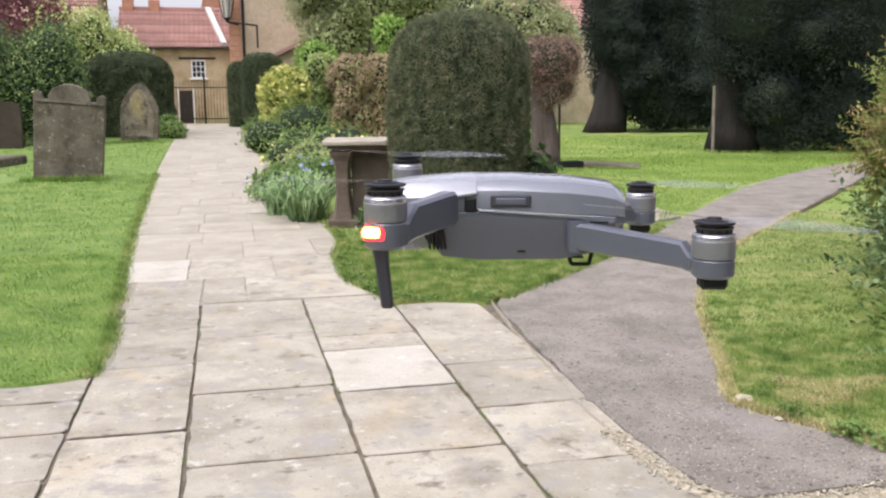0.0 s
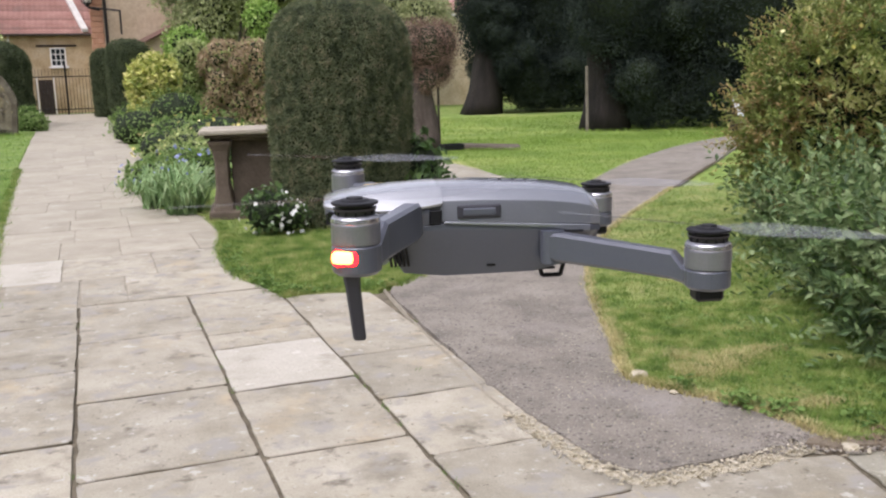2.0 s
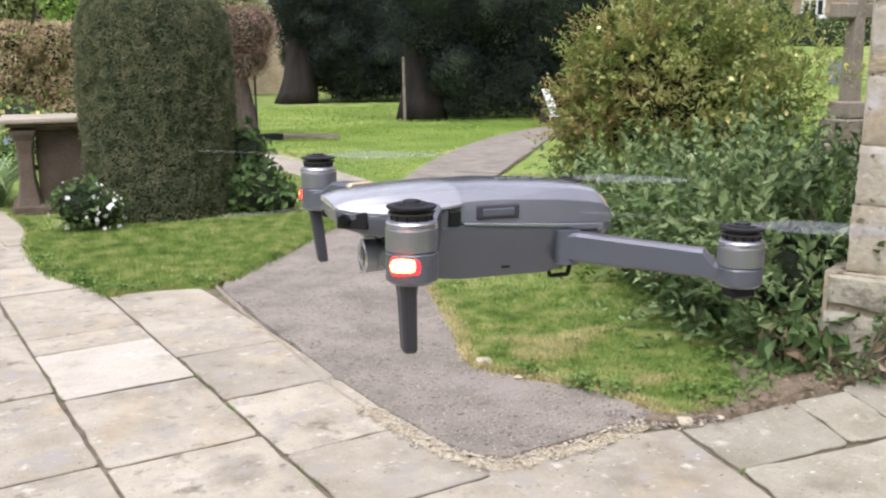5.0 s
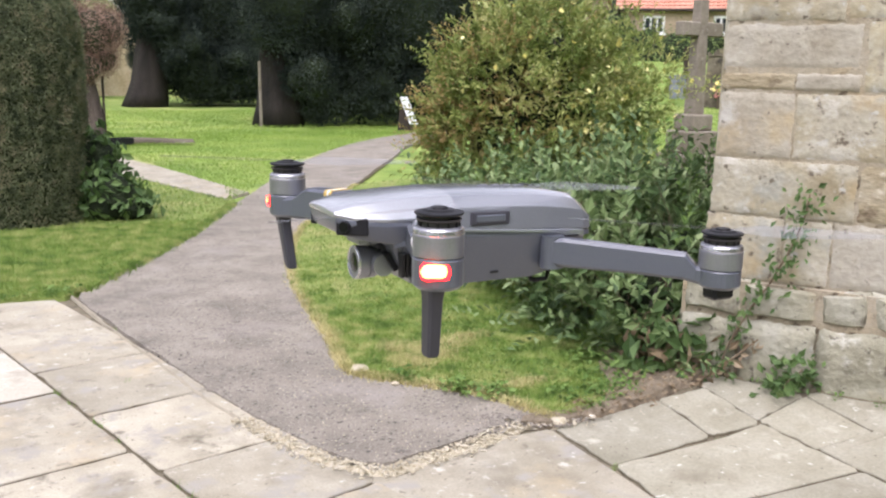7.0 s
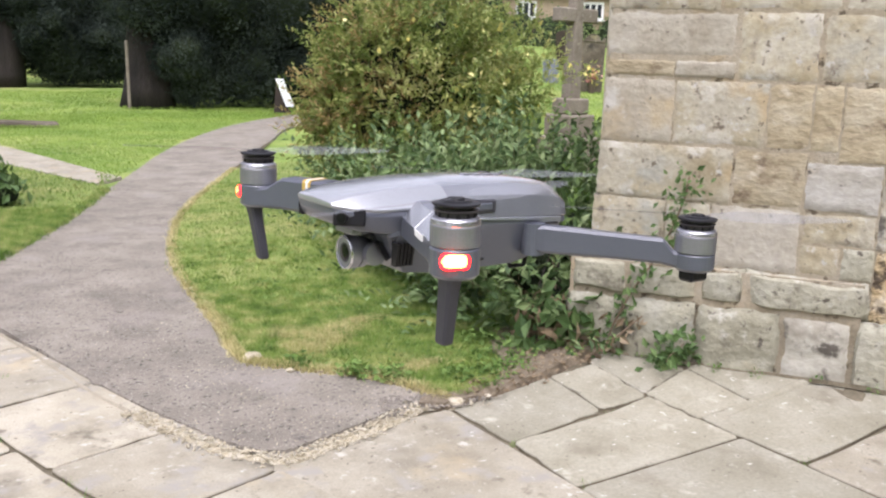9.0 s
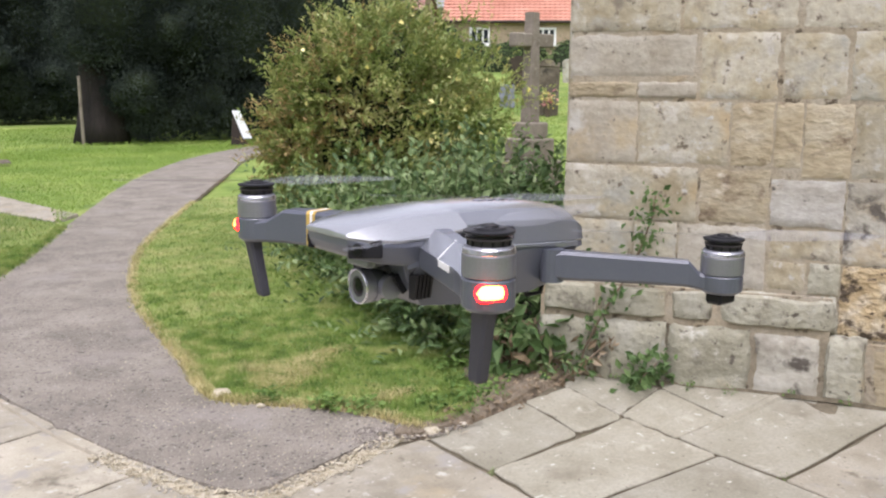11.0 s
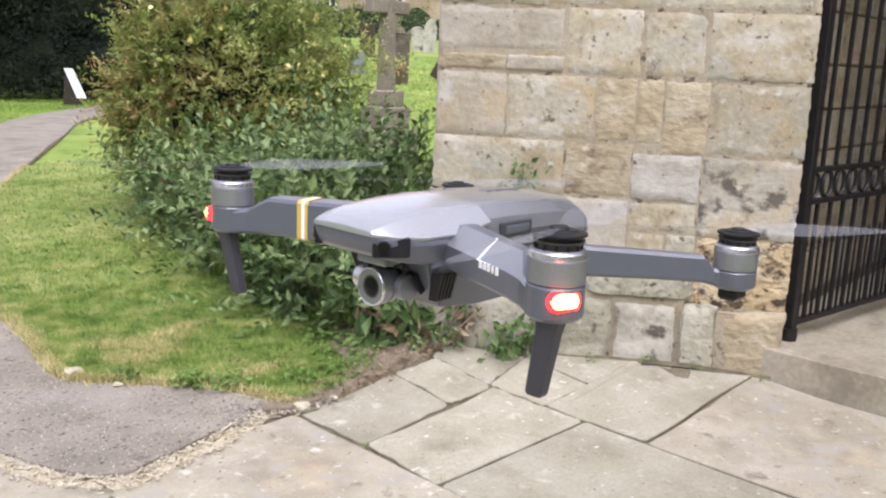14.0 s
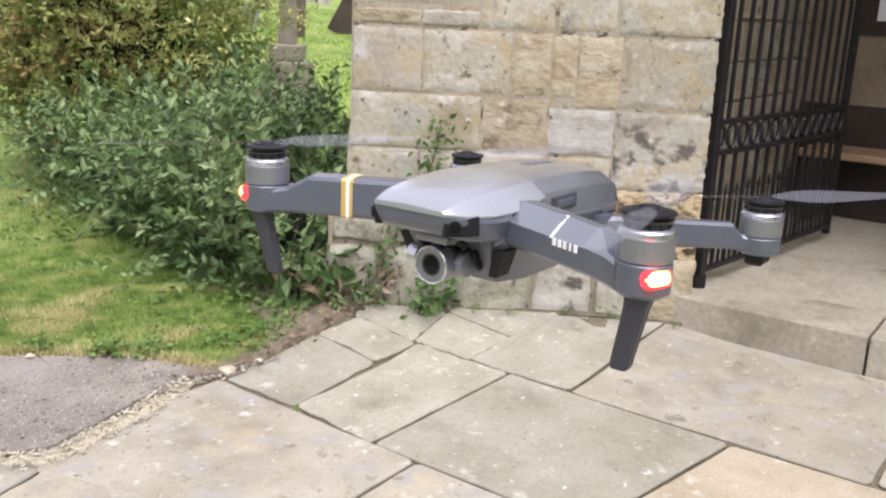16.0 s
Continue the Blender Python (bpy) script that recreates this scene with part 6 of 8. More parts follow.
# ---- planting: large forms ----
def tree(name, seed, foot, trunk, r, blobs, leaf_mat, n, size, label, category="tree", limbs=6, narrow=0.5, thick=0.35, lump=0.06, core=0.8, bark=None, lean=0.0):
    """A tree: tapered trunk with a flare, limbs, a crown of many leaves round overlapping masses."""
    rng = np.random.default_rng(seed)
    rnd = random.Random(seed)
    t = thing(name, Matrix.Translation((foot[0], foot[1], 0)), label, category)
    bm = bmesh.new()
    rings = []
    for k in range(9):
        h = trunk * k / 8
        rr = r * (1.14 - 0.14 * min(k, 2) / 2) * (1 - 0.5 * k / 8)
        rings.append([(rr * math.cos(a) * (1 + 0.16 * math.sin(3 * a + seed)) + 0.05 * math.sin(k) + lean * h, rr * math.sin(a) * (1 + 0.16 * math.cos(2 * a)), h - 0.03) for a in [2 * math.pi * i / 14 for i in range(14)]])
    loft(bm, rings)
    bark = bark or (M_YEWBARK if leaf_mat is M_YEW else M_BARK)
    part("trunk", bm, bark, t, smooth=True)
    bl = [(b[0] - foot[0], b[1] - foot[1], *b[2:]) for b in blobs]
    for i in range(limbs):
        b = bl[i % len(bl)]
        bm = bmesh.new()
        s = Vector((0, 0, trunk * rnd.uniform(0.55, 0.98)))
        e = Vector((b[0] + rnd.uniform(-0.4, 0.4) * b[3], b[1] + rnd.uniform(-0.4, 0.4) * b[4], b[2] + rnd.uniform(-0.2, 0.5) * b[5]))
        mid = (s + e) / 2 + Vector((0, 0, 0.15))
        tube(bm, s, mid, r * 0.35, r * 0.22, 7)
        tube(bm, mid, e, r * 0.22, r * 0.05, 7)
        part("limb", bm, bark, t)
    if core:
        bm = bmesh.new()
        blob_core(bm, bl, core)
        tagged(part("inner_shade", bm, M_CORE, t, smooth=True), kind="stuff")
    p, nr = on_blobs(rng, bl, n, thick, lump)
    v, f = leaves(rng, p, nr, size, narrow, 0.8)
    ob = quick("crown", v, f, leaf_mat)
    ob.parent = t
    return t


def clumps(seed, box_, n, r0, r1, squash=0.8):
    """Loose masses of foliage spread through a box (x0, x1, y0, y1, z0, z1)."""
    rnd = random.Random(seed)
    out = []
    for i in range(n):
        r = rnd.uniform(r0, r1)
        out.append((rnd.uniform(box_[0], box_[1]), rnd.uniform(box_[2], box_[3]), rnd.uniform(box_[4], box_[5]), r, r * rnd.uniform(0.8, 1.1), r * squash * rnd.uniform(0.8, 1.2)))
    return out


# the clipped dome of yew
def topiary(name, seed, c, r, h, n, size, label, top=0.45, taper=0.9, material=None):
    """A clipped yew dome: straight sides, rounded top, dense small needles on the skin."""
    rng = np.random.default_rng(seed)
    t = thing(name, Matrix.Translation((c[0], c[1], 0)), label, "topiary")

    def radius(z):
        k = z / h
        side = r * (taper + (1 - taper) * min(1, k * 2.2))
        if k > 1 - top:
            q = (k - (1 - top)) / top
            side *= math.sqrt(max(0.0, 1 - q ** 3.4))
        return side
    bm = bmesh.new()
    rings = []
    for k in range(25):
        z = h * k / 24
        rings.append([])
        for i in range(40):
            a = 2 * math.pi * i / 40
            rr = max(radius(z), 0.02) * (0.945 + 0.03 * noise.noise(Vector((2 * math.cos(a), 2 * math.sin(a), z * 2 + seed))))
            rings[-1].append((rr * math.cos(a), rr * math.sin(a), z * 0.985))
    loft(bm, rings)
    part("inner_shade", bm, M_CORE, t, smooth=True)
    bm = bmesh.new()
    tube(bm, (0, 0, -0.05), (0, 0, h * 0.5), r * 0.16, r * 0.08, 10)
    part("trunk", bm, M_BARK, t)
    zz = h * rng.random(n) ** 0.85
    a = rng.uniform(0, 2 * np.pi, n)
    R = np.array([radius(float(q)) for q in zz])
    bump = np.array([noise.noise(Vector((2.6 * math.cos(q), 2.6 * math.sin(q), 2.6 * w + seed))) + 1.1 * noise.noise(Vector((8.5 * math.cos(q), 8.5 * math.sin(q), 6.0 * w / r + seed))) for q, w in zip(a, zz)])
    rr = R * (1.0 + 0.034 * bump) + rng.normal(0, 0.012, n) + 0.02 * (rng.random(n) < 0.05)
    up = np.clip((zz / h - (1 - top)) / top, 0, 1)
    p = np.stack([rr * np.cos(a), rr * np.sin(a), zz + rng.normal(0, 0.012, n)], 1)
    keep = rng.random(n) < np.clip(R / r, 0.12, 1)
    nr = np.stack([np.cos(a) * (1 - up * 0.8), np.sin(a) * (1 - up * 0.8), up + 0.15], 1)
    v, f = leaves(rng, p[keep], nr[keep], size, 0.42, 0.8)
    v[:, 2] = np.maximum(v[:, 2], 0.0)
    ob = quick("foliage", v, f, material or M_TOPIARY)
    ob.parent = t
    return t


topiary("yew_topiary", 51, (0.168, 9.3), 0.688, 2.215, 140000, 0.026, "large clipped dark green yew dome by the path", top=0.36, taper=0.98)

# the olive-leaved bush with small yellow flowers
BUSH = [(4.25, 7.00, 1.05, 0.78, 0.72, 0.78), (4.00, 7.18, 0.78, 0.52, 0.52, 0.62), (4.64, 6.74, 0.92, 0.46, 0.50, 0.66), (4.35, 6.95, 1.50, 0.52, 0.48, 0.48), (4.02, 7.12, 1.32, 0.48, 0.46, 0.46), (3.80, 7.32, 0.98, 0.29, 0.30, 0.34), (4.4, 6.85, 0.5, 0.75, 0.7, 0.5)]
plant("flowering_bush", 61, BUSH, M_BUSH, 6500, 0.080, "large olive-green bush with rust tips and small yellow flowers", "bush", narrow=0.36, spread=0.8, thick=0.50, lump=0.09, stems=12,
      extra=(("flower", M_YELLOW, 300, 0.046, -0.30, 0.95, 2, 3), ("flower", M_YELLOW, 70, 0.046, -0.28, 0.95, 0)), tips=(("rust_shoot", M_BUSHTIP, 560, 0.36, 14, 0.056, 1, 4, 5), ("rust_shoot", M_BUSHTIP, 60, 0.44, 13, 0.046, 0, 3), ("pale_shoot", M_HEDGE, 300, 0.36, 13, 0.062, 2, 3)), limb=0.022, shoots=(1350, 0.36, 15, 0.076), shrink=0.62)
plant("loose_sprays", 59, [(4.98, 6.62, 1.50, 0.34, 0.34, 0.42), (5.15, 6.50, 1.32, 0.30, 0.30, 0.34), (4.92, 6.55, 1.05, 0.32, 0.32, 0.40)], M_BUSH, 420, 0.07, "loose airy sprays with yellow flowers beside the bush", "bush", narrow=0.36, thick=0.8, lump=0.12, stems=9, core=False, limb=0.008, shoots=(130, 0.34, 12, 0.066), extra=(("flower", M_YELLOW, 46, 0.046, -0.2, 0.95),))
plant("sapling", 60, [(4.74, 7.35, 1.86, 0.20, 0.18, 0.24), (4.80, 7.35, 2.12, 0.15, 0.15, 0.24), (4.66, 7.35, 1.6, 0.2, 0.2, 0.3)], M_SHRUB, 420, 0.055, "grey-green sapling rising behind the flowering bush", "sapling", narrow=0.5, thick=0.8, lump=0.12, stems=5, core=False, limb=0.010, shoots=(60, 0.22, 10, 0.05))
# grey-green shrubs in front of it, running to the wall
LOW = [(2.98, 3.88, 0.30, 0.36, 0.42, 0.42), (3.08, 4.25, 0.32, 0.40, 0.44, 0.34), (3.26, 4.85, 0.28, 0.44, 0.45, 0.34), (3.48, 5.55, 0.26, 0.44, 0.48, 0.32), (3.56, 6.30, 0.22, 0.44, 0.42, 0.28),
       (3.58, 4.35, 0.34, 0.40, 0.46, 0.32), (3.9, 5.1, 0.26, 0.44, 0.48, 0.26), (3.32, 3.95, 0.44, 0.28, 0.28, 0.30), (2.85, 3.62, 0.18, 0.25, 0.25, 0.24), (3.18, 4.55, 0.40, 0.26, 0.26, 0.26)]
plant("evergreen_shrub", 62, LOW, M_SHRUB, 1700, 0.078, "spreading shrub with grey-green oval leaves by the wall", "shrub", narrow=0.52, spread=1.0, thick=0.45, lump=0.10, stems=16,
      limb=0.014, shrink=0.42, shoots=(820, 0.50, 16, 0.082), tips=(("young_shoot", M_WEED, 130, 0.58, 18, 0.052),))
plant("withered_weeds", 63, [(2.72, 3.42, 0.10, 0.22, 0.2, 0.16), (2.83, 3.30, 0.14, 0.14, 0.14, 0.2)], M_DEAD, 260, 0.11, "withered brown stems and leaves at the wall's foot", "weeds", narrow=0.25, core=False, thick=0.8, stems=9, limb=0.005,
      extra=(("green_leaves", M_IVY, 260, 0.11, 0.5, 0.5),))
# bare woody stems of the shrub at the wall's foot
rb = random.Random(67)
woody = thing("woody_stems", Matrix.Translation((2.88, 3.50, 0)), "bare dark woody stems leaning out beside the wall", "stems")
for k in range(9):
    bm = bmesh.new()
    a = Vector((rb.uniform(-0.12, 0.10), rb.uniform(-0.10, 0.12), 0.0))
    b = a + Vector((rb.uniform(-0.03, 0.10), rb.uniform(-0.08, 0.12), rb.uniform(0.18, 0.28)))
    c = b + Vector((rb.uniform(-0.08, 0.12), rb.uniform(-0.05, 0.16), rb.uniform(0.18, 0.34)))
    tube(bm, a, b, 0.010, 0.007, 7)
    tube(bm, b, c, 0.007, 0.003, 6)
    part("stem", bm, M_BARK if k % 3 else M_STEM, woody)


def at_wall(s, d, z=0.0):
    return tuple(W0 + WD * s + WN * d + Vector((0, 0, z)))


def climber(name, seed, spine, n, size, label, spread=0.07, mat_=None):
    """A plant that creeps up the wall along a spine of (along, out, up)."""
    rng = np.random.default_rng(seed)
    base = Vector(at_wall(spine[0][0], spine[0][1], 0))
    t = thing(name, Matrix.Translation(base), label, "climbing plant")
    pts = [Vector(at_wall(*q)) - base for q in spine]
    bm = bmesh.new()
    for a, b in zip(pts, pts[1:]):
        tube(bm, a, b, 0.005, 0.004, 6)
    part("stem", bm, M_STEM, t)
    k = rng.integers(0, len(pts) - 1, n)
    f_ = rng.random(n)[:, None]
    P_ = np.array([list(p) for p in pts])
    p = P_[k] * (1 - f_) + P_[k + 1] * f_ + rng.normal(0, spread, (n, 3))
    nrm = np.tile(np.array(list(WN)) + np.array([0, 0, 0.3]), (n, 1))
    out = (p + np.array(list(base)) - np.array(list(W0))) @ np.array(list(WN))
    p += np.outer(np.maximum(0.075 - out, 0), np.array(list(WN)))
    v, f = leaves(rng, p, nrm, size, 0.55, 0.7)
    v[:, 2] = np.maximum(v[:, 2], 0.004)
    ob = tagged(quick("foliage", v, f, mat_ or M_IVY), kind="stuff")
    ob.parent = t
    return t


climber("wall_climber", 64, [(0.02, 0.10, 0.0), (0.06, 0.09, 0.2), (0.14, 0.08, 0.38), (0.22, 0.05, 0.52), (0.30, 0.04, 0.70), (0.34, 0.03, 0.84), (0.35, 0.03, 0.93)], 220, 0.038, "thin green climber on the church wall", 0.042)
climber("wall_climber", 65, [(0.30, 0.14, 0.0), (0.34, 0.13, 0.10), (0.40, 0.12, 0.17)], 170, 0.048, "low leafy weed at the foot of the church wall", 0.052)
climber("bramble_stem", 66, [(-0.1, 0.22, 0.0), (0.05, 0.14, 0.12), (0.2, 0.10, 0.27)], 24, 0.05, "dry bramble stem leaning on the wall", 0.03, M_DEAD)

# plants by the topiary and the tomb
plant("bergenia", 67, [(1.02, 9.02, 0.22, 0.32, 0.3, 0.30), (0.92, 9.25, 0.55, 0.26, 0.26, 0.30), (1.18, 8.95, 0.12, 0.26, 0.2, 0.16)], M_IVY, 900, 0.10, "leafy green plant at the foot of the clipped yew", "plant", narrow=0.6, thick=0.6, stems=6, limb=0.008)
plant("white_flowering_plant", 68, [(-0.55, 8.45, 0.26, 0.24, 0.22, 0.22), (-0.38, 8.50, 0.18, 0.2, 0.2, 0.18)], M_IVY, 520, 0.07, "small plant with clusters of white flowers", "plant", narrow=0.5, thick=0.6, stems=7, limb=0.006,
      extra=(("flower", M_WHITE, 60, 0.05, 0.05, 0.9),))


def strap_leaves(name, seed, spots, n, h, w, material, label, flowers=None):
    """Clumps of long arching strap leaves, as iris and daylily have."""
    rng = np.random.default_rng(seed)
    base = np.array([np.mean([s[0] for s in spots]), np.mean([s[1] for s in spots]), 0.0])
    t = thing(name, Matrix.Translation(tuple(base)), label, "plant")
    V, F = [], []
    for i in range(n):
        s = spots[rng.integers(len(spots))]
        a = rng.uniform(0, 2 * np.pi)
        r0 = s[2] * math.sqrt(rng.random())
        b = rng.uniform(0, 2 * np.pi)
        o = np.array([s[0] + r0 * math.cos(b), s[1] + r0 * math.sin(b), 0.0]) - base
        L, reach = h * rng.uniform(0.6, 1.2), rng.uniform(0.35, 1.0)
        d, sd = np.array([math.cos(a), math.sin(a), 0]), np.array([-math.sin(a), math.cos(a), 0])
        k0 = len(V)
        for q, ww in ((0, 1.0), (0.5, 1.0), (0.85, 0.6)):
            c = o + d * L * reach * q ** 1.8 + np.array([0, 0, L * (q - 0.45 * reach * q ** 3)])
            V += [c - sd * w * ww, c + sd * w * ww]
        V.append(o + d * L * reach + np.array([0, 0, L * (1 - 0.75 * reach)]))
        F += [(k0, k0 + 1, k0 + 3, k0 + 2), (k0 + 2, k0 + 3, k0 + 5, k0 + 4), (k0 + 4, k0 + 5, k0 + 6)]
    ob = quick("foliage", np.array(V), F, material)
    ob.parent = t
    if flowers:
        mt, cnt, sz = flowers
        p = np.array([[spots[k % len(spots)][0] + rng.normal(0, 0.12), spots[k % len(spots)][1] + rng.normal(0, 0.12), h * rng.uniform(0.7, 1.15)] for k in range(cnt)]) - base
        v, f = leaves(rng, p, np.tile([0.0, 0, 1], (cnt, 1)), sz, 0.9, 1.0)
        ob = tagged(quick("flower", v, f, mt), kind="stuff")
        ob.parent = t
    return t


strap_leaves("daylily_clump", 69, [(-1.55, 10.3, 0.2), (-1.85, 10.9, 0.25), (-1.75, 11.5, 0.25)], 460, 0.58, 0.013, M_STRAP, "arching pale green strap-leaved plants beside the path", (M_BLUE, 16, 0.06))
BEDS = [("cottage_plants", 70, [(-2.2, 12.6, 0.15, 0.45, 0.7, 0.28), (-1.9, 13.4, 0.2, 0.5, 0.6, 0.3)], M_BED, (("flower", M_BLUE, 60, 0.07, 0.05, 0.9),), "mixed green bed plants with blue flowers"),
        ("cottage_plants", 71, [(-2.4, 15.2, 0.15, 0.45, 0.8, 0.3), (-2.3, 16.5, 0.25, 0.5, 0.8, 0.35), (-1.4, 14.6, 0.25, 0.6, 0.8, 0.4)], M_HEDGE, (("flower", M_YELLOW, 40, 0.07, 0.05, 0.9),), "low olive-green bed plants"),
        ("cottage_plants", 72, [(-3.1, 18.6, 0.2, 0.5, 1.0, 0.35), (-3.1, 20.4, 0.3, 0.6, 1.0, 0.45), (-2.0, 18.0, 0.35, 0.7, 1.0, 0.5)], M_BED, (("flower", M_YELLOW, 50, 0.09, 0.05, 0.9),), "leafy green bed plants beside the path"),
        ("cottage_plants", 73, [(-4.4, 23.4, 0.35, 0.7, 1.2, 0.5), (-4.9, 25.8, 0.4, 0.7, 1.2, 0.55), (-3.6, 24.0, 0.6, 0.8, 1.2, 0.7)], M_BED, (), "soft green bed plants beside the path")]
for nm, sd, bl, mt, ex, lb in BEDS:
    plant(nm, sd, bl, mt, 2600, 0.10, lb, "plant", narrow=0.35, thick=0.5, lump=0.12, stems=6, extra=ex, limb=0.008, group="bed along the path")

plant("golden_bush", 74, [(-4.20, 24.6, 1.18, 0.60, 0.62, 0.92), (-3.95, 24.5, 1.42, 0.44, 0.48, 0.62), (-4.40, 24.5, 1.35, 0.38, 0.45, 0.55), (-4.25, 24.5, 0.58, 0.52, 0.55, 0.55)], M_GOLD, 6000, 0.16, "rounded golden variegated bush", "bush", narrow=0.5, thick=0.3, lump=0.08, limb=0.03)
def hedge_masses(x0, x1, y, depth, top, step=0.27):
    """A clipped hedge as rows of small masses, square at the top."""
    out = []
    for z in (0.35, 0.95, 1.55, top - 0.36):
        for k in range(int((x1 - x0) / step) + 1):
            out.append((x0 + 0.18 + (x1 - x0 - 0.36) * k / max(int((x1 - x0) / step), 1), y + 0.1 * math.sin(3 * k + z), min(z + 0.26 * math.sin(2.3 * k + 5 * z), top - 0.36), 0.33, depth, 0.40))
    return out


plant("green_hedge", 75, hedge_masses(-3.85, -2.85, 26.0, 0.45, 2.45), M_HEDGE, 13000, 0.10, "leafy green garden hedge", "hedge", thick=0.16, lump=0.05, limb=0.03, shrink=0.9)
plant("beech_hedge", 76, hedge_masses(-3.02, -0.9, 25.5, 0.45, 2.42), M_BEECH, 22000, 0.09, "clipped hedge with brown beech leaves", "hedge", thick=0.16, lump=0.05, limb=0.03, shrink=0.9, extra=(("green_leaves", M_HEDGE, 2600, 0.09, 0.1, 0.5),))
plant("bright_shrub", 77, [(-1.45, 26.6, 3.05, 0.5, 0.5, 0.52), (-1.30, 26.6, 2.5, 0.5, 0.5, 0.6), (-1.15, 26.6, 1.7, 0.5, 0.5, 1.1)], M_FRESH, 5200, 0.12, "fresh green garden shrub", "shrub", thick=0.3, lump=0.1, limb=0.03)
plant("bright_shrub", 97, [(-3.75, 28.0, 2.35, 0.62, 0.5, 0.62), (-3.9, 28.0, 1.4, 0.6, 0.5, 1.3)], M_FRESH, 3600, 0.12, "fresh green rounded garden shrub", "shrub", thick=0.3, lump=0.1, limb=0.03)
topiary("yew_topiary", 78, (-7.10, 36.8), 0.78, 3.02, 22000, 0.08, "clipped dark yew column beside the path", top=0.25, taper=0.95, material=M_TOPIARYDARK)
topiary("yew_topiary", 79, (-8.86, 41.0), 0.56, 2.85, 15000, 0.08, "clipped dark yew column beside the path", top=0.3, taper=0.95, material=M_TOPIARYDARK)
topiary("yew_topiary", 80, (-11.08, 33.0), 1.44, 2.92, 46000, 0.08, "broad clipped dark yew dome behind the headstones", top=0.38, taper=1.04, material=M_TOPIARYDARK)
plant("dark_shrub", 81, [(-8.75, 30.0, 0.24, 0.42, 0.4, 0.32), (-9.1, 30.6, 0.34, 0.4, 0.4, 0.42)], M_BED, 2200, 0.11, "low dark green shrub beside the path", "shrub")
plant("mixed_shrub", 82, [(-11.7, 26.2, 1.5, 0.75, 0.8, 1.5), (-11.0, 26.4, 2.3, 0.75, 0.7, 1.1), (-10.65, 26.5, 1.4, 0.55, 0.6, 1.35), (-12.8, 25.8, 1.9, 1.0, 1, 1.75), (-14.0, 26, 1.5, 1.0, 1, 1.5)], M_SHADELEAF, 19000, 0.11, "loose soft green shrubs beside the lawn", "shrub", thick=0.45, lump=0.13, extra=(("bed_leaves", M_BED, 6000, 0.11, 0.3, 0.5), ("pale_leaves", M_HEDGE, 2500, 0.10, 0.15, 0.5)), limb=0.04)
plant("lime_shrub", 83, [(-14.3, 34.6, 3.1, 1.1, 0.8, 1.7), (-13.2, 35.2, 3.0, 1.0, 0.8, 1.6), (-12.2, 35.4, 2.5, 0.9, 0.7, 1.35), (-11.5, 35.4, 2.0, 0.7, 0.7, 1.1)], M_LIME, 13000, 0.13, "pale lime-green shrub before the house", "shrub", thick=0.3, lump=0.12, extra=(("green_leaves", M_FRESH, 2500, 0.13, 0.2, 0.5),))
tree("copper_tree", 84, (-15.6, 29), 3.2, 0.22, clumps(84, (-18.0, -12.9, 27.5, 30.5, 3.3, 4.9), 13, 0.8, 1.2), M_RED, 9000, 0.17, "small red-leaved tree over the lawn", thick=0.6, lump=0.15, core=0)
tree("garden_tree", 85, (-3.0, 36), 2.6, 0.22, clumps(85, (-5.8, -0.2, 34.5, 37.5, 3.2, 5.8), 14, 1.0, 1.5), M_OLIVETREE, 22000, 0.16, "grey-green garden tree with a broad loose crown", thick=0.55, lump=0.13, core=0.5)
tree("garden_tree", 86, (3.5, 42), 2.0, 0.22, clumps(86, (1.8, 5.6, 40.5, 43, 2.6, 5.6), 12, 1.0, 1.4), M_OLIVETREE, 13000, 0.17, "pale green garden tree by the far wall", thick=0.55, lump=0.13, core=0.5)
# pollarded copper bush on its own trunk
tree("pollarded_bush", 87, (2.00, 18.0), 2.2, 0.30, [(2.12, 17.9, 1.95, 0.52, 0.46, 0.56), (2.36, 17.85, 2.02, 0.34, 0.34, 0.46), (1.80, 17.95, 1.95, 0.42, 0.4, 0.56), (2.30, 17.9, 1.52, 0.30, 0.3, 0.34), (2.05, 17.75, 1.35, 0.24, 0.2, 0.3)], M_COPPER, 15000, 0.055, "pollarded brown-twigged bush on a short trunk", narrow=0.2, thick=0.5, lump=0.08, core=0.75, bark=M_TWIGBARK)
def billows(seed, masses, per, r0, r1):
    """Smaller rounded masses standing out of the skin of large ones."""
    rnd_ = random.Random(seed)
    out = list(masses)
    for b in masses:
        for i in range(per):
            a, q = rnd_.uniform(0, 6.283), rnd_.uniform(-0.75, 0.75)
            c = math.sqrt(1 - q * q)
            r = rnd_.uniform(r0, r1)
            z = b[2] + b[5] * 0.86 * q
            if z - r * 0.8 > 0.02:
                out.append((b[0] + b[3] * 0.86 * c * math.cos(a), b[1] + b[4] * 0.86 * c * math.sin(a), z, r, r, r * 0.85))
    return out


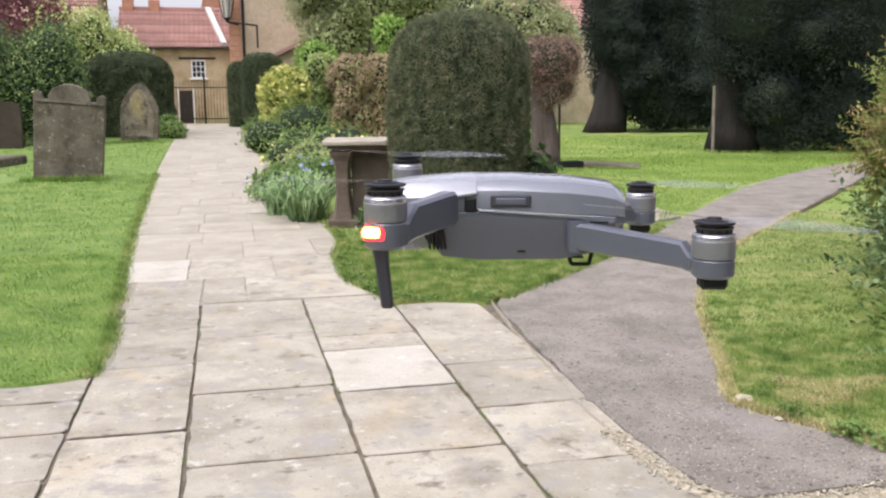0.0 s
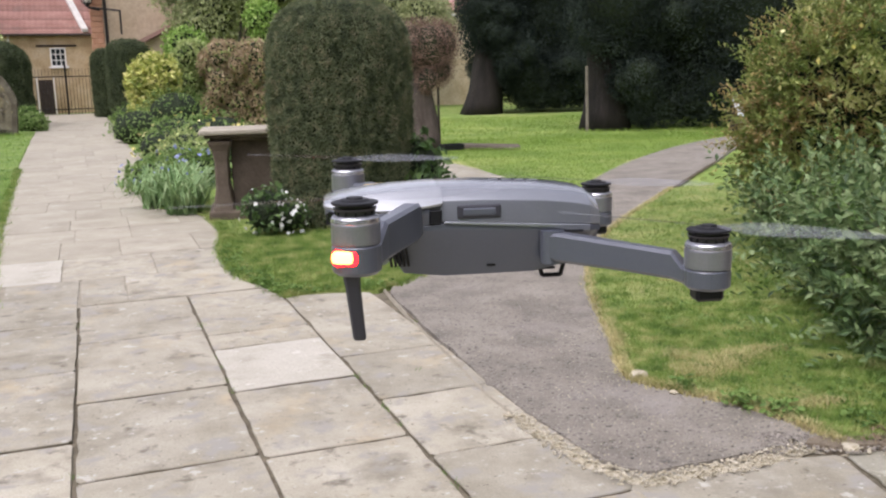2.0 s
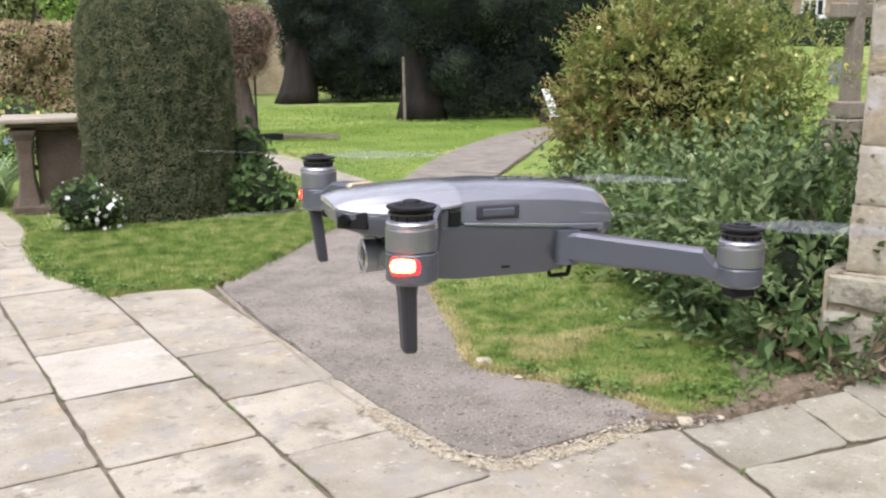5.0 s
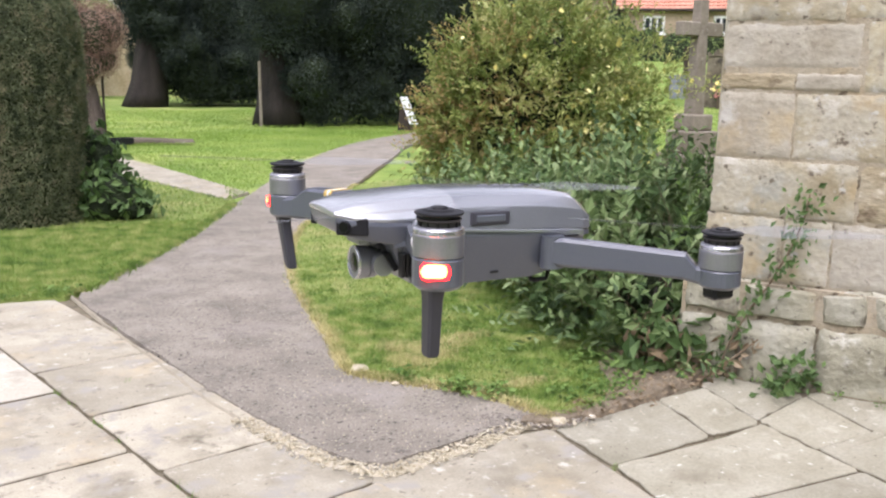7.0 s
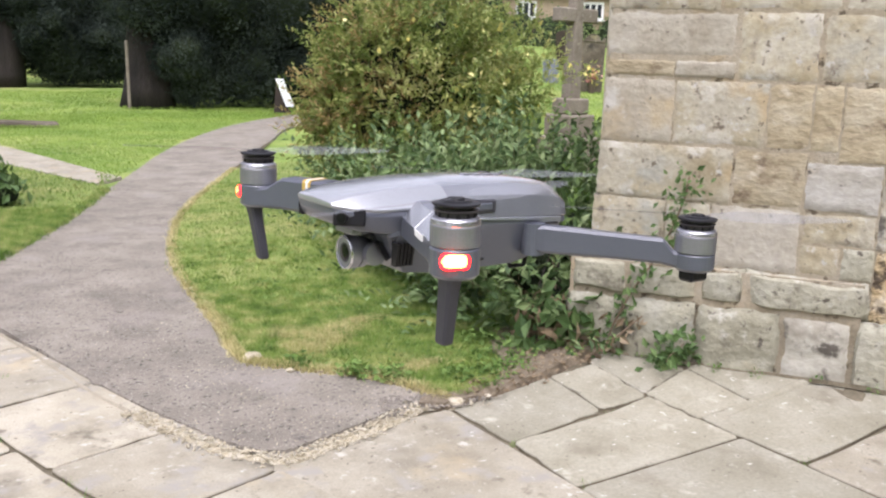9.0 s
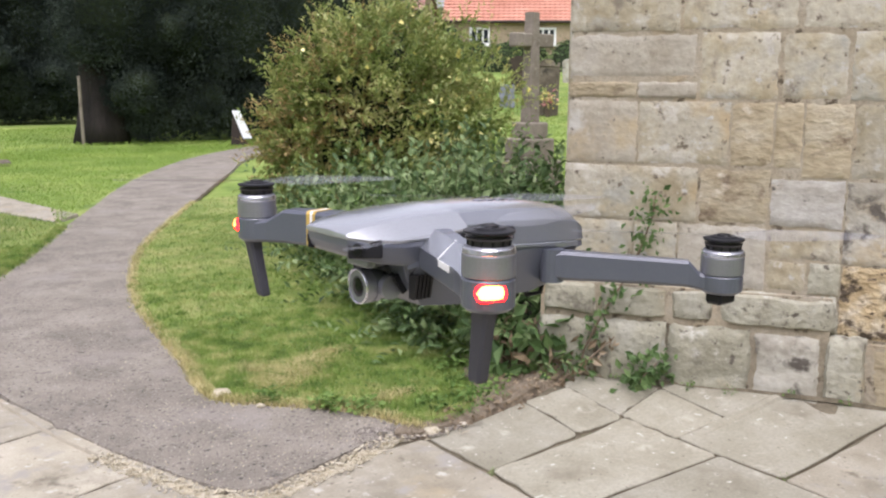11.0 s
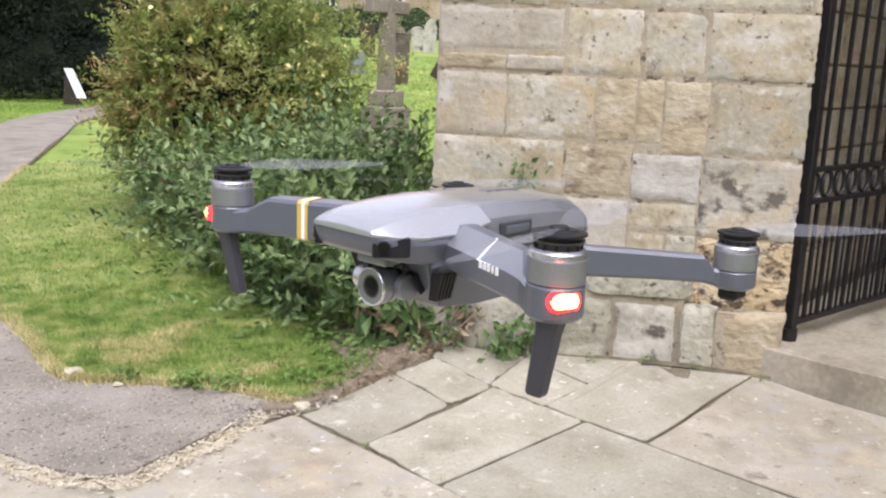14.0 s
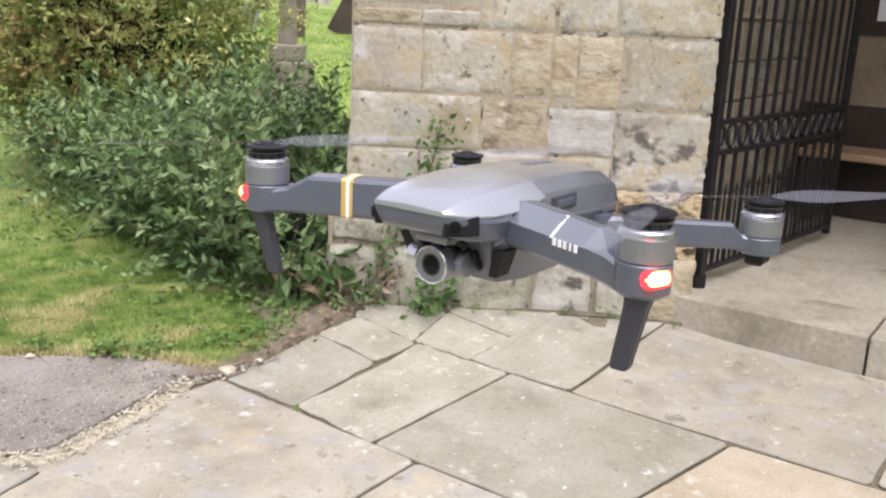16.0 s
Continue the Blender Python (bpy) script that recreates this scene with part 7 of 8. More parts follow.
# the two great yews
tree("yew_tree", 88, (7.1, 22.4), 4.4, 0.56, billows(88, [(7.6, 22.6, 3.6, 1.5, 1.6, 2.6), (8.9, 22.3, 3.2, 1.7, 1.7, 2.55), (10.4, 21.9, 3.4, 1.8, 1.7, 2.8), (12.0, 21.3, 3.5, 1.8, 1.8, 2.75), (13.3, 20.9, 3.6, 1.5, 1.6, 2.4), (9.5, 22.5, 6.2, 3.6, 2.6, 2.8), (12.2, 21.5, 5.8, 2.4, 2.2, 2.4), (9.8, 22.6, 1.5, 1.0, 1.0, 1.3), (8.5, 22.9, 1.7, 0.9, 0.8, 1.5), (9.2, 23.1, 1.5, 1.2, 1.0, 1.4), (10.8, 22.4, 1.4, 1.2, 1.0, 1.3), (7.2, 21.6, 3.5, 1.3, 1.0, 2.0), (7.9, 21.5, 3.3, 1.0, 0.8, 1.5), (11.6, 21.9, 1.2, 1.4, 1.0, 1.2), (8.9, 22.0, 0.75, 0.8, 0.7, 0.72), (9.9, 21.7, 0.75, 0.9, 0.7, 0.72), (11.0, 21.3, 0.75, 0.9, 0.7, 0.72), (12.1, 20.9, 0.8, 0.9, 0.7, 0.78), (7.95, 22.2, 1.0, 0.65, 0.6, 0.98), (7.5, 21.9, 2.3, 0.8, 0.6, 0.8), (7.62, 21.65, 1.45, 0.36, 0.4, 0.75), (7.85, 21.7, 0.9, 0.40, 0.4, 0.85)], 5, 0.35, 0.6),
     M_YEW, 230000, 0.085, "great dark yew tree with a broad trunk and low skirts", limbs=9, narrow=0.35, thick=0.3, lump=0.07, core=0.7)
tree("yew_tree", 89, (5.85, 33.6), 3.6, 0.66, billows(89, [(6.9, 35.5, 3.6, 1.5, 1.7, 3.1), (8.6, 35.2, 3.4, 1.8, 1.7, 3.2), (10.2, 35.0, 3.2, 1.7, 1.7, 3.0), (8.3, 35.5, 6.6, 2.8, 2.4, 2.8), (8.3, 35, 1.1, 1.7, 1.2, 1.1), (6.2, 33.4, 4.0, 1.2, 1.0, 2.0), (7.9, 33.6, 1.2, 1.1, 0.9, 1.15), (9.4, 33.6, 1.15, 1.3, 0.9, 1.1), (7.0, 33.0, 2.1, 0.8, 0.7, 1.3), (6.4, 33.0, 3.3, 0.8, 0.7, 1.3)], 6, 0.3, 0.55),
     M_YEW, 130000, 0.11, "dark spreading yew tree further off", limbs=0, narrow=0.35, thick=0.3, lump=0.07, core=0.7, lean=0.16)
# woods and hedges that close the distance
def far_woods(name, seed, spans, n, size, material, label):
    rng = np.random.default_rng(seed)
    bl = []
    for (x0, y0, x1, y1, h, r, k) in spans:
        for i in range(k):
            q = (i + rng.random()) / k
            bl.append((x0 + (x1 - x0) * q, y0 + (y1 - y0) * q, h * rng.uniform(0.35, 0.7), r * rng.uniform(0.8, 1.3), r * 0.8, h * rng.uniform(0.4, 0.55)))
    p, nr = on_blobs(rng, bl, n, 0.35, 0.08)
    v, f = leaves(rng, p, nr, size, 0.6, 0.8)
    ob = quick(name, v, f, material)
    bm = bmesh.new()
    blob_core(bm, bl, 0.86)
    part("inner_shade", bm, M_CORE, ob, smooth=True)
    return tagged(ob, label, "trees", kind="stuff")


far_woods("far_hedge", 90, [(24, 39, 43, 22, 4.0, 1.3, 30), (14, 30, 24, 39, 3.0, 1.5, 12)], 60000, 0.13, M_FARHEDGE, "distant garden hedge before the houses")
# southern spans are unseen, added to block low sky behind the viewpoint
far_woods("far_trees", 91, [(-60, 62, -36, 63, 8, 4, 8), (-36, 63, -8, 65, 3.6, 3, 9), (-8, 65, 70, 70, 8, 4, 24), (60, 60, 80, -20, 8, 4, 24), (-40, 20, -26, -16, 9, 4, 12), (-26, -16, 30, -18, 9, 4, 16), (30, -18, 80, -20, 9, 4, 12), (-40, 20, -60, 62, 8, 4, 18), (-22, 44, -32, 36, 6, 3, 8), (12, 42, 24, 44, 6, 2.5, 9)], 70000, 0.5, M_OLIVETREE, "distant trees, with an unseen southern belt added to block low sky")

# ---- headstones, tomb, cross ----
def headstone(name, m, w, h, d, top, label, material=None, panel=False, group="headstones", taper=0.0):
    """An upright slab with a shaped top: round, gothic, shouldered or scrolled."""
    n = 40
    out = []
    for i in range(n + 1):
        x = -1 + 2 * i / n
        if top == "gothic":
            z = h - 0.62 * w * (abs(x) ** 1.9) - 0.04 * w * abs(x)
        elif top == "scroll":
            a = abs(x)
            z = h - 0.24 * w + (0.24 * w * math.sqrt(max(0, 1 - (a / 0.60) ** 2)) if a < 0.60 else 0.11 * w * math.sqrt(max(0, 1 - ((a - 0.90) / 0.14) ** 2)) if a > 0.76 else 0)
        elif top == "round":
            z = h - 0.3 * w * (1 - math.sqrt(max(0, 1 - x * x)))
        else:
            z = h
        out.append((x * w / 2, z))
    out = [(x * (1 - taper), z) for x, z in out]
    t = thing(name, m, label, "headstone", group)
    bm = bmesh.new()
    face = [(-w / 2 * 0.97, -0.06)] + out + [(w / 2 * 0.97, -0.06)]
    rings = [[(x * 0.985, y, z - (0.008 if y in (-d / 2, d / 2) else 0)) for x, z in face] if y in (-d / 2, d / 2) else [(x, y, z) for x, z in face] for y in (-d / 2, -d / 2 + 0.012, d / 2 - 0.012, d / 2)]
    loft(bm, rings)
    part("slab", bm, material or M_GRAVE, t)
    if top == "scroll":
        bm = bmesh.new()
        box(bm, (0, -d / 2 - 0.008, h - 0.27 * w), (w * 0.94, 0.03, 0.035), 0.008)
        part("moulding", bm, material or M_GRAVE, t)
    if panel:
        bm = bmesh.new()
        pts = [(-w * 0.36, 0.2)] + [(x * 0.74, z * 0.9) for x, z in out] + [(w * 0.36, 0.2)]
        loft(bm, [[(x, -d / 2 - 0.012, z) for x, z in pts], [(x * 0.97, -d / 2 + 0.004, z) for x, z in pts]])
        part("raised_panel", bm, M_LICHEN, t, "arched panel yellow with lichen")
    return t


headstone("headstone", pose(-6.20, 15.17, 0, 1, 5, 8), 1.12, 1.60, 0.13, "scroll", "weathered dark headstone with a scrolled shouldered top", panel=False)
headstone("headstone", pose(-9.07, 27.6, 0, 0, 3, 5), 1.12, 1.76, 0.15, "gothic", "lichened headstone with a pointed gothic arch", panel=True)
headstone("headstone", pose(-11.5, 24.5, 0, 0, 0, 5), 0.7, 1.25, 0.12, "round", "small dark rounded headstone under shrubs", M_GRAVEDARK)
bm = bmesh.new()
box(bm, (-8.9, 18.2, 0.1), (0.5, 1.9, 0.2), 0.03)
solid("grave_kerb", bm, M_GRAVE, "low stone grave kerb in the lawn", "grave kerb")
bm = bmesh.new()
box(bm, (0, 0, 0.02), (1.25, 0.6, 0.1), 0.03, pose(3.2, 17.7, 0, 0, 2, -12))
solid("ledger_stone", bm, M_GRAVE, "flat mossy ledger stone in the grass", "grave slab")
# the lawn climbs behind the cross
def bank(x, y):
    q = max(0.0, math.hypot(x, y) - 10.0)
    return 0.0625 * q * q / (q + 1.5)


bm = bmesh.new()
fan = []
for i in range(40):
    d = 9.5 + 42.0 * (i / 39) ** 1.4
    row = []
    for k in range(41):
        a = radians(33.0 + 37.0 * k / 40)
        x, y = d * math.sin(a), d * math.cos(a)
        side = min(1.0, min(k, 40 - k) / 4)
        row.append(bm.verts.new((x, y, (bank(x, y) + 0.04 * noise.noise(Vector((x * 0.6, y * 0.6, 0)))) * side - 0.028)))
    fan.append(row)
for i in range(39):
    for k in range(40):
        bm.faces.new((fan[i][k], fan[i + 1][k], fan[i + 1][k + 1], fan[i][k + 1]))
solid("rising_lawn", bm, M_FARLAWN, "bright mown lawn climbing gently behind the cross", "lawn", kind="structure", smooth=True)
rng_b = np.random.default_rng(44)
ba, bd = np.radians(rng_b.uniform(37, 62, 60000)), 10.0 + 22.0 * rng_b.random(60000) ** 1.3
bx, by = bd * np.sin(ba), bd * np.cos(ba)
v_, f_ = blades(rng_b, bx, by, np.array([bank(float(x), float(y)) - 0.02 for x, y in zip(bx, by)]), 0.02, 0.055, 0.008)
tagged(quick("bank_grass", v_, f_, M_FARBLADE), "grass blades of the rising lawn", "grass", kind="stuff")
for x, y, w, h, tp, mt, tilt, lb in ((15.74, 16.31, 0.62, 1.36, "scroll", M_GRAVE, 1, "brown shouldered headstone behind the stone cross"), (21.2, 23.05, 0.52, 1.15, "round", M_GRAVEDARK, -2, "dark rounded headstone on the climbing lawn"),
                                     (16.55, 18.55, 0.42, 0.60, "flat", M_BLUESTONE, -4, "low blue-grey headstone on the climbing lawn"), (25.25, 24.0, 0.46, 1.24, "gothic", M_PALEGRAVE, 2, "pale lichened pointed headstone by the far hedge"),
                                     (25.75, 25.05, 0.50, 0.90, "round", M_PALEGRAVE, -3, "pale lichened rounded headstone by the far hedge"), (17.45, 16.25, 0.80, 1.45, "flat", M_GRAVEDARK, 28, "dark slab leaning far over on the climbing lawn")):
    headstone("headstone", pose(x, y, bank(x, y) - 0.02, 0, tilt, -43), w, h, 0.14, tp, lb, mt)
fl = thing("grave_flowers", pose(15.52, 16.0, bank(15.52, 16.0) - 0.02), "bunch of pink and yellow flowers on a grave", "flowers")
rng_f = np.random.default_rng(5)
for nm, mt, cnt in (("petal", M_PINK, 50), ("petal", M_YELLOW, 90), ("foliage", M_IVY, 60)):
    p = rng_f.normal(0, 1, (cnt, 3)) * np.array([0.09, 0.09, 0.10]) + np.array([0, 0, 0.42])
    v, f = leaves(rng_f, p, np.tile([0.0, 0, 1], (cnt, 1)), 0.075, 0.8, 1.0)
    ob = tagged(quick(nm, v, f, mt), kind="stuff")
    ob.parent = fl
bm = bmesh.new()
tube(bm, (0, 0, 0), (0, 0, 0.36), 0.07, 0.11, 12)
part("vase", bm, M_TOMB, fl)

cross = thing("stone_cross", pose(6.62, 7.44, 0, 0, 0, 3), "tall grey stone cross on a stepped base", "memorial cross", "headstones")
bm = bmesh.new()
for z0, z1, w0, w1 in ((1.0, 2.18, 0.078, 0.060),):
    bar(bm, (0, 0, z0), (0.0001, 0, z1), 2 * w0, 2 * w0, 2 * w1, 2 * w1, 0.012)
part("shaft", bm, M_CROSS, cross)
bm = bmesh.new()
box(bm, (0, 0, 1.89), (0.58, 0.125, 0.145), 0.012)
part("cross_arm", bm, M_CROSS, cross)
for z0, z1, w in ((0.86, 1.03, 0.29), (0.62, 0.86, 0.39), (-0.03, 0.62, 0.52)):
    bm = bmesh.new()
    box(bm, (0, 0, (z0 + z1) / 2), (w, w, z1 - z0 - 0.004), 0.014)
    part("base_step", bm, M_CROSS, cross)

tomb = thing("table_tomb", pose(-0.42, 9.98, 0, 0, 0, 4), "brown stone table tomb with a moulded pale top", "table tomb")
bm = bmesh.new()
box(bm, (0, 0, 0.905), (1.72, 0.86, 0.05), 0.015, seg=2)
part("top_slab", bm, M_TOMBTOP, tomb, "pale moulded top slab")
for dz, g_ in ((0.862, 0.05), (0.832, 0.10)):
    bm = bmesh.new()
    box(bm, (0, 0, dz), (1.72 - 2 * g_, 0.86 - 2 * g_, 0.034), 0.012, seg=2)
    part("moulding", bm, M_TOMB, tomb)
for sx in (-1, 1):
    for sy in (-1, 1):
        bm = bmesh.new()
        rings = []
        for z, w in ((0.10, 0.115), (0.18, 0.095), (0.35, 0.07), (0.60, 0.068), (0.72, 0.085), (0.78, 0.115), (0.815, 0.125)):
            c = (sx * 0.66, sy * 0.27)
            rings.append([(c[0] + a * w, c[1] + b * w, z) for a, b in ((1, 0.8), (0.8, 1), (-0.8, 1), (-1, 0.8), (-1, -0.8), (-0.8, -1), (0.8, -1), (1, -0.8))])
        loft(bm, rings)
        part("pillar", bm, M_TOMB, tomb)
bm = bmesh.new()
box(bm, (0, 0, 0.45), (1.12, 0.44, 0.74), 0.01)
part("chest_panel", bm, M_TOMB, tomb)
bm = bmesh.new()
box(bm, (0, 0, 0.045), (1.62, 0.8, 0.13), 0.025, seg=2)
part("plinth", bm, M_TOMB, tomb)

lect = thing("information_board", pose(9.27, 19.58, 0, 0, 0, -26), "white sloping information panel on a dark stand", "sign board")
bm = bmesh.new()
loft(bm, [[(x, y, z) for x, z in ((0.02, 0.17), (0.22, 0.17), (-0.04, 0.80), (-0.22, 0.80))] for y in (-0.02, 0.015)])
part("panel", bm, M_SIGN, lect)
bm = bmesh.new()
loft(bm, [[(x, y, z) for x, z in ((-0.26, 0.0), (0.16, 0.0), (0.05, 0.16), (-0.20, 0.74))] for y in (0.02, 0.26)])
part("stand", bm, M_DARKWOOD, lect, "dark wedge-shaped stand")


# ---- houses beyond the churchyard ----
def window(parent, m, w, h, nx, ny, sill=True):
    """A sash window: frame, glazing bars, panes, sill; its outer face looks along -y."""
    bm = bmesh.new()
    g = 0.11 if ny == 1 else 0.07
    for c, s in (((0, 0, h / 2), (w + g, 0.10, g)), ((0, 0, -h / 2), (w + g, 0.10, g)), ((-w / 2, 0, 0), (g, 0.10, h - g)), ((w / 2, 0, 0), (g, 0.10, h - g))):
        box(bm, c, s, m=m)
    f = part("window_frame", bm, M_PAINT, parent)
    for i in range(1, nx):
        bm = bmesh.new()
        box(bm, (-w / 2 + w * i / nx, -0.005, 0), (0.09 if ny == 1 else 0.04, 0.05, h - g), m=m)
        part("glazing_bar", bm, M_PAINT, f)
    for j in range(1, ny):
        bm = bmesh.new()
        box(bm, (0, -0.005, -h / 2 + h * j / ny), (w - g, 0.045, 0.04), m=m)
        part("glazing_bar", bm, M_PAINT, f)
    bm = bmesh.new()
    box(bm, (0, -0.012, 0), (w - g, 0.012, h - g), m=m)
    part("pane", bm, M_GLASS, f)
    if sill:
        bm = bmesh.new()
        box(bm, (0, -0.06, -h / 2 - 0.06), (w + 0.25, 0.16, 0.08), m=m)
        part("window_sill", bm, M_PAINT, f)


def tiled_slope(parent, x0, x1, y0, z0, y1, z1, rows, material, wave=0.24, amp=0.016):
    """One roof slope in overlapping courses of rounded tiles, from the eave up to the ridge."""
    V, F = [], []
    n = int((x1 - x0) / wave) * 4
    up = Vector((0, y1 - y0, z1 - z0))
    nrm = Vector((0, -(z1 - z0), y1 - y0)).normalized()
    for r in range(rows):
        a, b = r / rows, (r + 1.12) / rows
        k0 = len(V)
        for i in range(n + 1):
            x = x0 + (x1 - x0) * i / n
            o = amp * math.sin(2 * math.pi * i / 4) + 0.02 * noise.noise(Vector((x * 0.7, r * 0.3, 0)))
            for q, lift in ((a, 0.05), (a, 0.03), (min(b, 1.02), 0.0)):
                p = Vector((x, y0, z0)) + up * q + nrm * (lift + o + (-0.03 if (q == a and lift == 0.03) else 0))
                V.append(tuple(p))
        for i in range(n):
            c = k0 + 3 * i
            F += [(c + 1, c + 4, c + 3, c), (c, c + 3, c + 5, c + 2)]
    ob = tagged(quick("roof_tiling", np.array(V), F, material), kind="stuff")
    ob.parent = parent
    return ob


def cottage(name, m, L, D, eave, ridge, wall_mat, roof_mat, label, wins, chim=(), rows=16):
    """A house front along local x (0..L), facing -y, with its roof, windows (x, z, w, h, nx, ny) and chimneys."""
    t = thing(name, m, label, "house")
    bm = bmesh.new()
    pr = [(-0.0, 0, -0.05), (0, 0, eave), (0, D / 2, ridge - 0.1), (0, D, eave), (0, D, -0.05)]
    loft(bm, [[(x, y, z) for _, y, z in pr] for x in (0, L)])
    w_ = part("wall", bm, wall_mat, t)
    tiled_slope(t, -0.2, L + 0.2, -0.25, eave - 0.12, D / 2, ridge, rows, roof_mat)
    bm = bmesh.new()
    loft(bm, [[(x, D / 2, ridge), (x, D / 2 + 0.05, ridge + 0.02), (x, D + 0.25, eave - 0.12), (x, D + 0.25, eave - 0.22), (x, D / 2, ridge - 0.12)] for x in (-0.2, L + 0.2)])
    part("rear_roof", bm, roof_mat, t)
    bm = bmesh.new()
    tube(bm, (-0.22, D / 2, ridge + 0.02), (L + 0.22, D / 2, ridge + 0.02), 0.11, n=10)
    part("ridge_tiles", bm, roof_mat, t)
    bm = bmesh.new()
    tube(bm, (-0.2, -0.30, eave - 0.16), (L + 0.2, -0.30, eave - 0.16), 0.06, n=8)
    part("gutter", bm, M_DARKWOOD, t)
    for x, z, w, h, nx, ny in wins:
        window(t, Matrix.Translation((x, -0.01, z)), w, h, nx, ny)
    for x, h in chim:
        bm = bmesh.new()
        box(bm, (x, D / 2, ridge + h / 2 - 0.3), (0.58, 0.6, h + 0.6), 0.02)
        c = part("chimney", bm, M_BRICK, t)
        for dx in (-0.14, 0.14):
            bm = bmesh.new()
            tube(bm, (x + dx, D / 2, ridge + h), (x + dx, D / 2, ridge + h + 0.35), 0.1, 0.08, 10)
            part("chimney_pot", bm, M_PANTILE, c)
    return t


stone_cottage = cottage("stone_cottage", pose(-16.36, 47.66, 0, 0, 0, 14), 6.3, 6.5, 3.95, 6.0, M_HOUSE, M_ROOF, "stone cottage with a brown-red tiled roof beyond the gate", [(3.8, 2.72, 0.66, 0.86, 3, 3)], [(0.25, 1.4), (1.6, 0.45)], 18)
bm = bmesh.new()
box(bm, (3.75, -0.03, 3.28), (1.85, 0.08, 0.09), 0.01)
part("timber_lintel", bm, M_DARKWOOD, stone_cottage)
bm = bmesh.new()
loft(bm, [[(x - 0.14, y, z), (x + 0.14, y, z), (x + 0.14, y - 0.05, z + 0.16), (x - 0.14, y - 0.05, z + 0.16)] for x, y, z in ((4.40, 3.2, 6.0), (5.15, -0.28, 3.92))])
part("roof_coping", bm, M_COPING, stone_cottage, "pale stone coping along the roof's edge")
bm = bmesh.new()
tube(bm, (1.62, -0.08, 0), (1.62, -0.08, 3.8), 0.05, n=8)
part("downpipe", bm, M_PAINT, stone_cottage, "white downpipe")
bm = bmesh.new()
loft(bm, [[(x, 3.5, 5.2), (6.0, 3.5, 5.2), (6.0, 4.4, 5.2), (x, 4.4, 5.2)] if z is None else [(x, 3.5, z), (6.0, 3.5, z), (6.0, 4.4, z), (x, 4.4, z)] for x, z in ((3.85, None), (4.25, 7.0), (4.45, 8.6))])
part("brick_stack", bm, M_BRICK, stone_cottage, "broad red brick stack")
cottage("tall_house", pose(-25.6, 40.4, 0, 0, 0, 14), 10.0, 6.0, 4.4, 9.4, M_RENDER, M_ROOF, "tall house with a steep red tiled roof behind the trees", [], [], 26)
# lower door and hatch beside the window
cot2 = thing("gabled_house", pose(-9.75, 43.2, 0, 0, 0, 8), "tall tan rendered house with brick corner", "house")
bm = bmesh.new()
loft(bm, [[(0.5, y, -0.05), (9.5, y, -0.05), (9.5, y, 6.4), (5.0, y, 9.2), (0.5, y, 6.4)] for y in (0, 7)])
part("wall", bm, M_RENDER, cot2)
for k in range(28):
    bm = bmesh.new()
    box(bm, (0.24, 0.1, 0.12 + 0.24 * k), (0.5 if k % 2 else 0.56, 0.3, 0.225), 0.01)
    part("brick_quoin", bm, M_BRICK, cot2)
bm = bmesh.new()
loft(bm, [[(0.0, y, 6.15), (5.0, y, 9.3), (10.0, y, 6.15), (10.0, y, 6.3), (5.0, y, 9.5), (0.0, y, 6.3)] for y in (-0.3, 7.2)])
part("roof", bm, M_ROOF, cot2)
bm = bmesh.new()
tube(bm, (0.62, -0.06, 0), (0.62, -0.06, 6.3), 0.06, n=8)
part("drainpipe", bm, M_IRON, cot2)
lean = thing("outbuilding", pose(-7.6, 42.4, 0, 0, 0, 8), "low outbuilding with a sloping tiled roof", "outbuilding")
bm = bmesh.new()
loft(bm, [[(0, y, 0), (4.2, y, 0), (4.2, y, 5.0), (0, y, 3.0)] for y in (0, 0.7)])
part("wall", bm, M_RENDER, lean)
bm = bmesh.new()
loft(bm, [[(-0.2, y, 2.95), (4.3, y, 5.1), (4.3, y, 5.28), (-0.2, y, 3.13)] for y in (-0.3, 0.75)])
part("roof", bm, M_ROOF, lean)
lamp = thing("bracket_lamp", pose(-9.35, 43.0, 0, 0, 0, 8), "iron bracket with a hanging lantern on the house corner", "street lamp")
bm = bmesh.new()
tube(bm, (0.05, -0.05, 4.55), (-0.42, -0.3, 4.66), 0.04, n=8)
tube(bm, (-0.42, -0.3, 4.66), (0.9, -0.3, 4.5), 0.04, n=8)
tube(bm, (0.9, -0.3, 4.52), (0.9, -0.3, 3.5), 0.045, n=8)
part("bracket", bm, M_IRON, lamp)
bm = bmesh.new()
tube(bm, (-0.42, -0.3, 4.66), (-0.42, -0.3, 4.84), 0.05, 0.18, 8)
tube(bm, (-0.42, -0.3, 5.66), (-0.42, -0.3, 5.95), 0.38, 0.10, 6)
tube(bm, (-0.42, -0.3, 5.95), (-0.42, -0.3, 6.2), 0.10, 0.04, 6)
for k in range(6):
    a = math.pi * k / 3
    tube(bm, (-0.42 + 0.18 * math.cos(a), -0.3 + 0.18 * math.sin(a), 4.82), (-0.42 + 0.34 * math.cos(a), -0.3 + 0.34 * math.sin(a), 5.68), 0.022, n=6)
lantern = part("lantern", bm, M_IRON, lamp)
bm = bmesh.new()
tube(bm, (-0.42, -0.3, 4.84), (-0.42, -0.3, 5.66), 0.155, 0.30, 6)
part("lantern_glass", bm, M_FROST, lantern, "pale frosted glass")
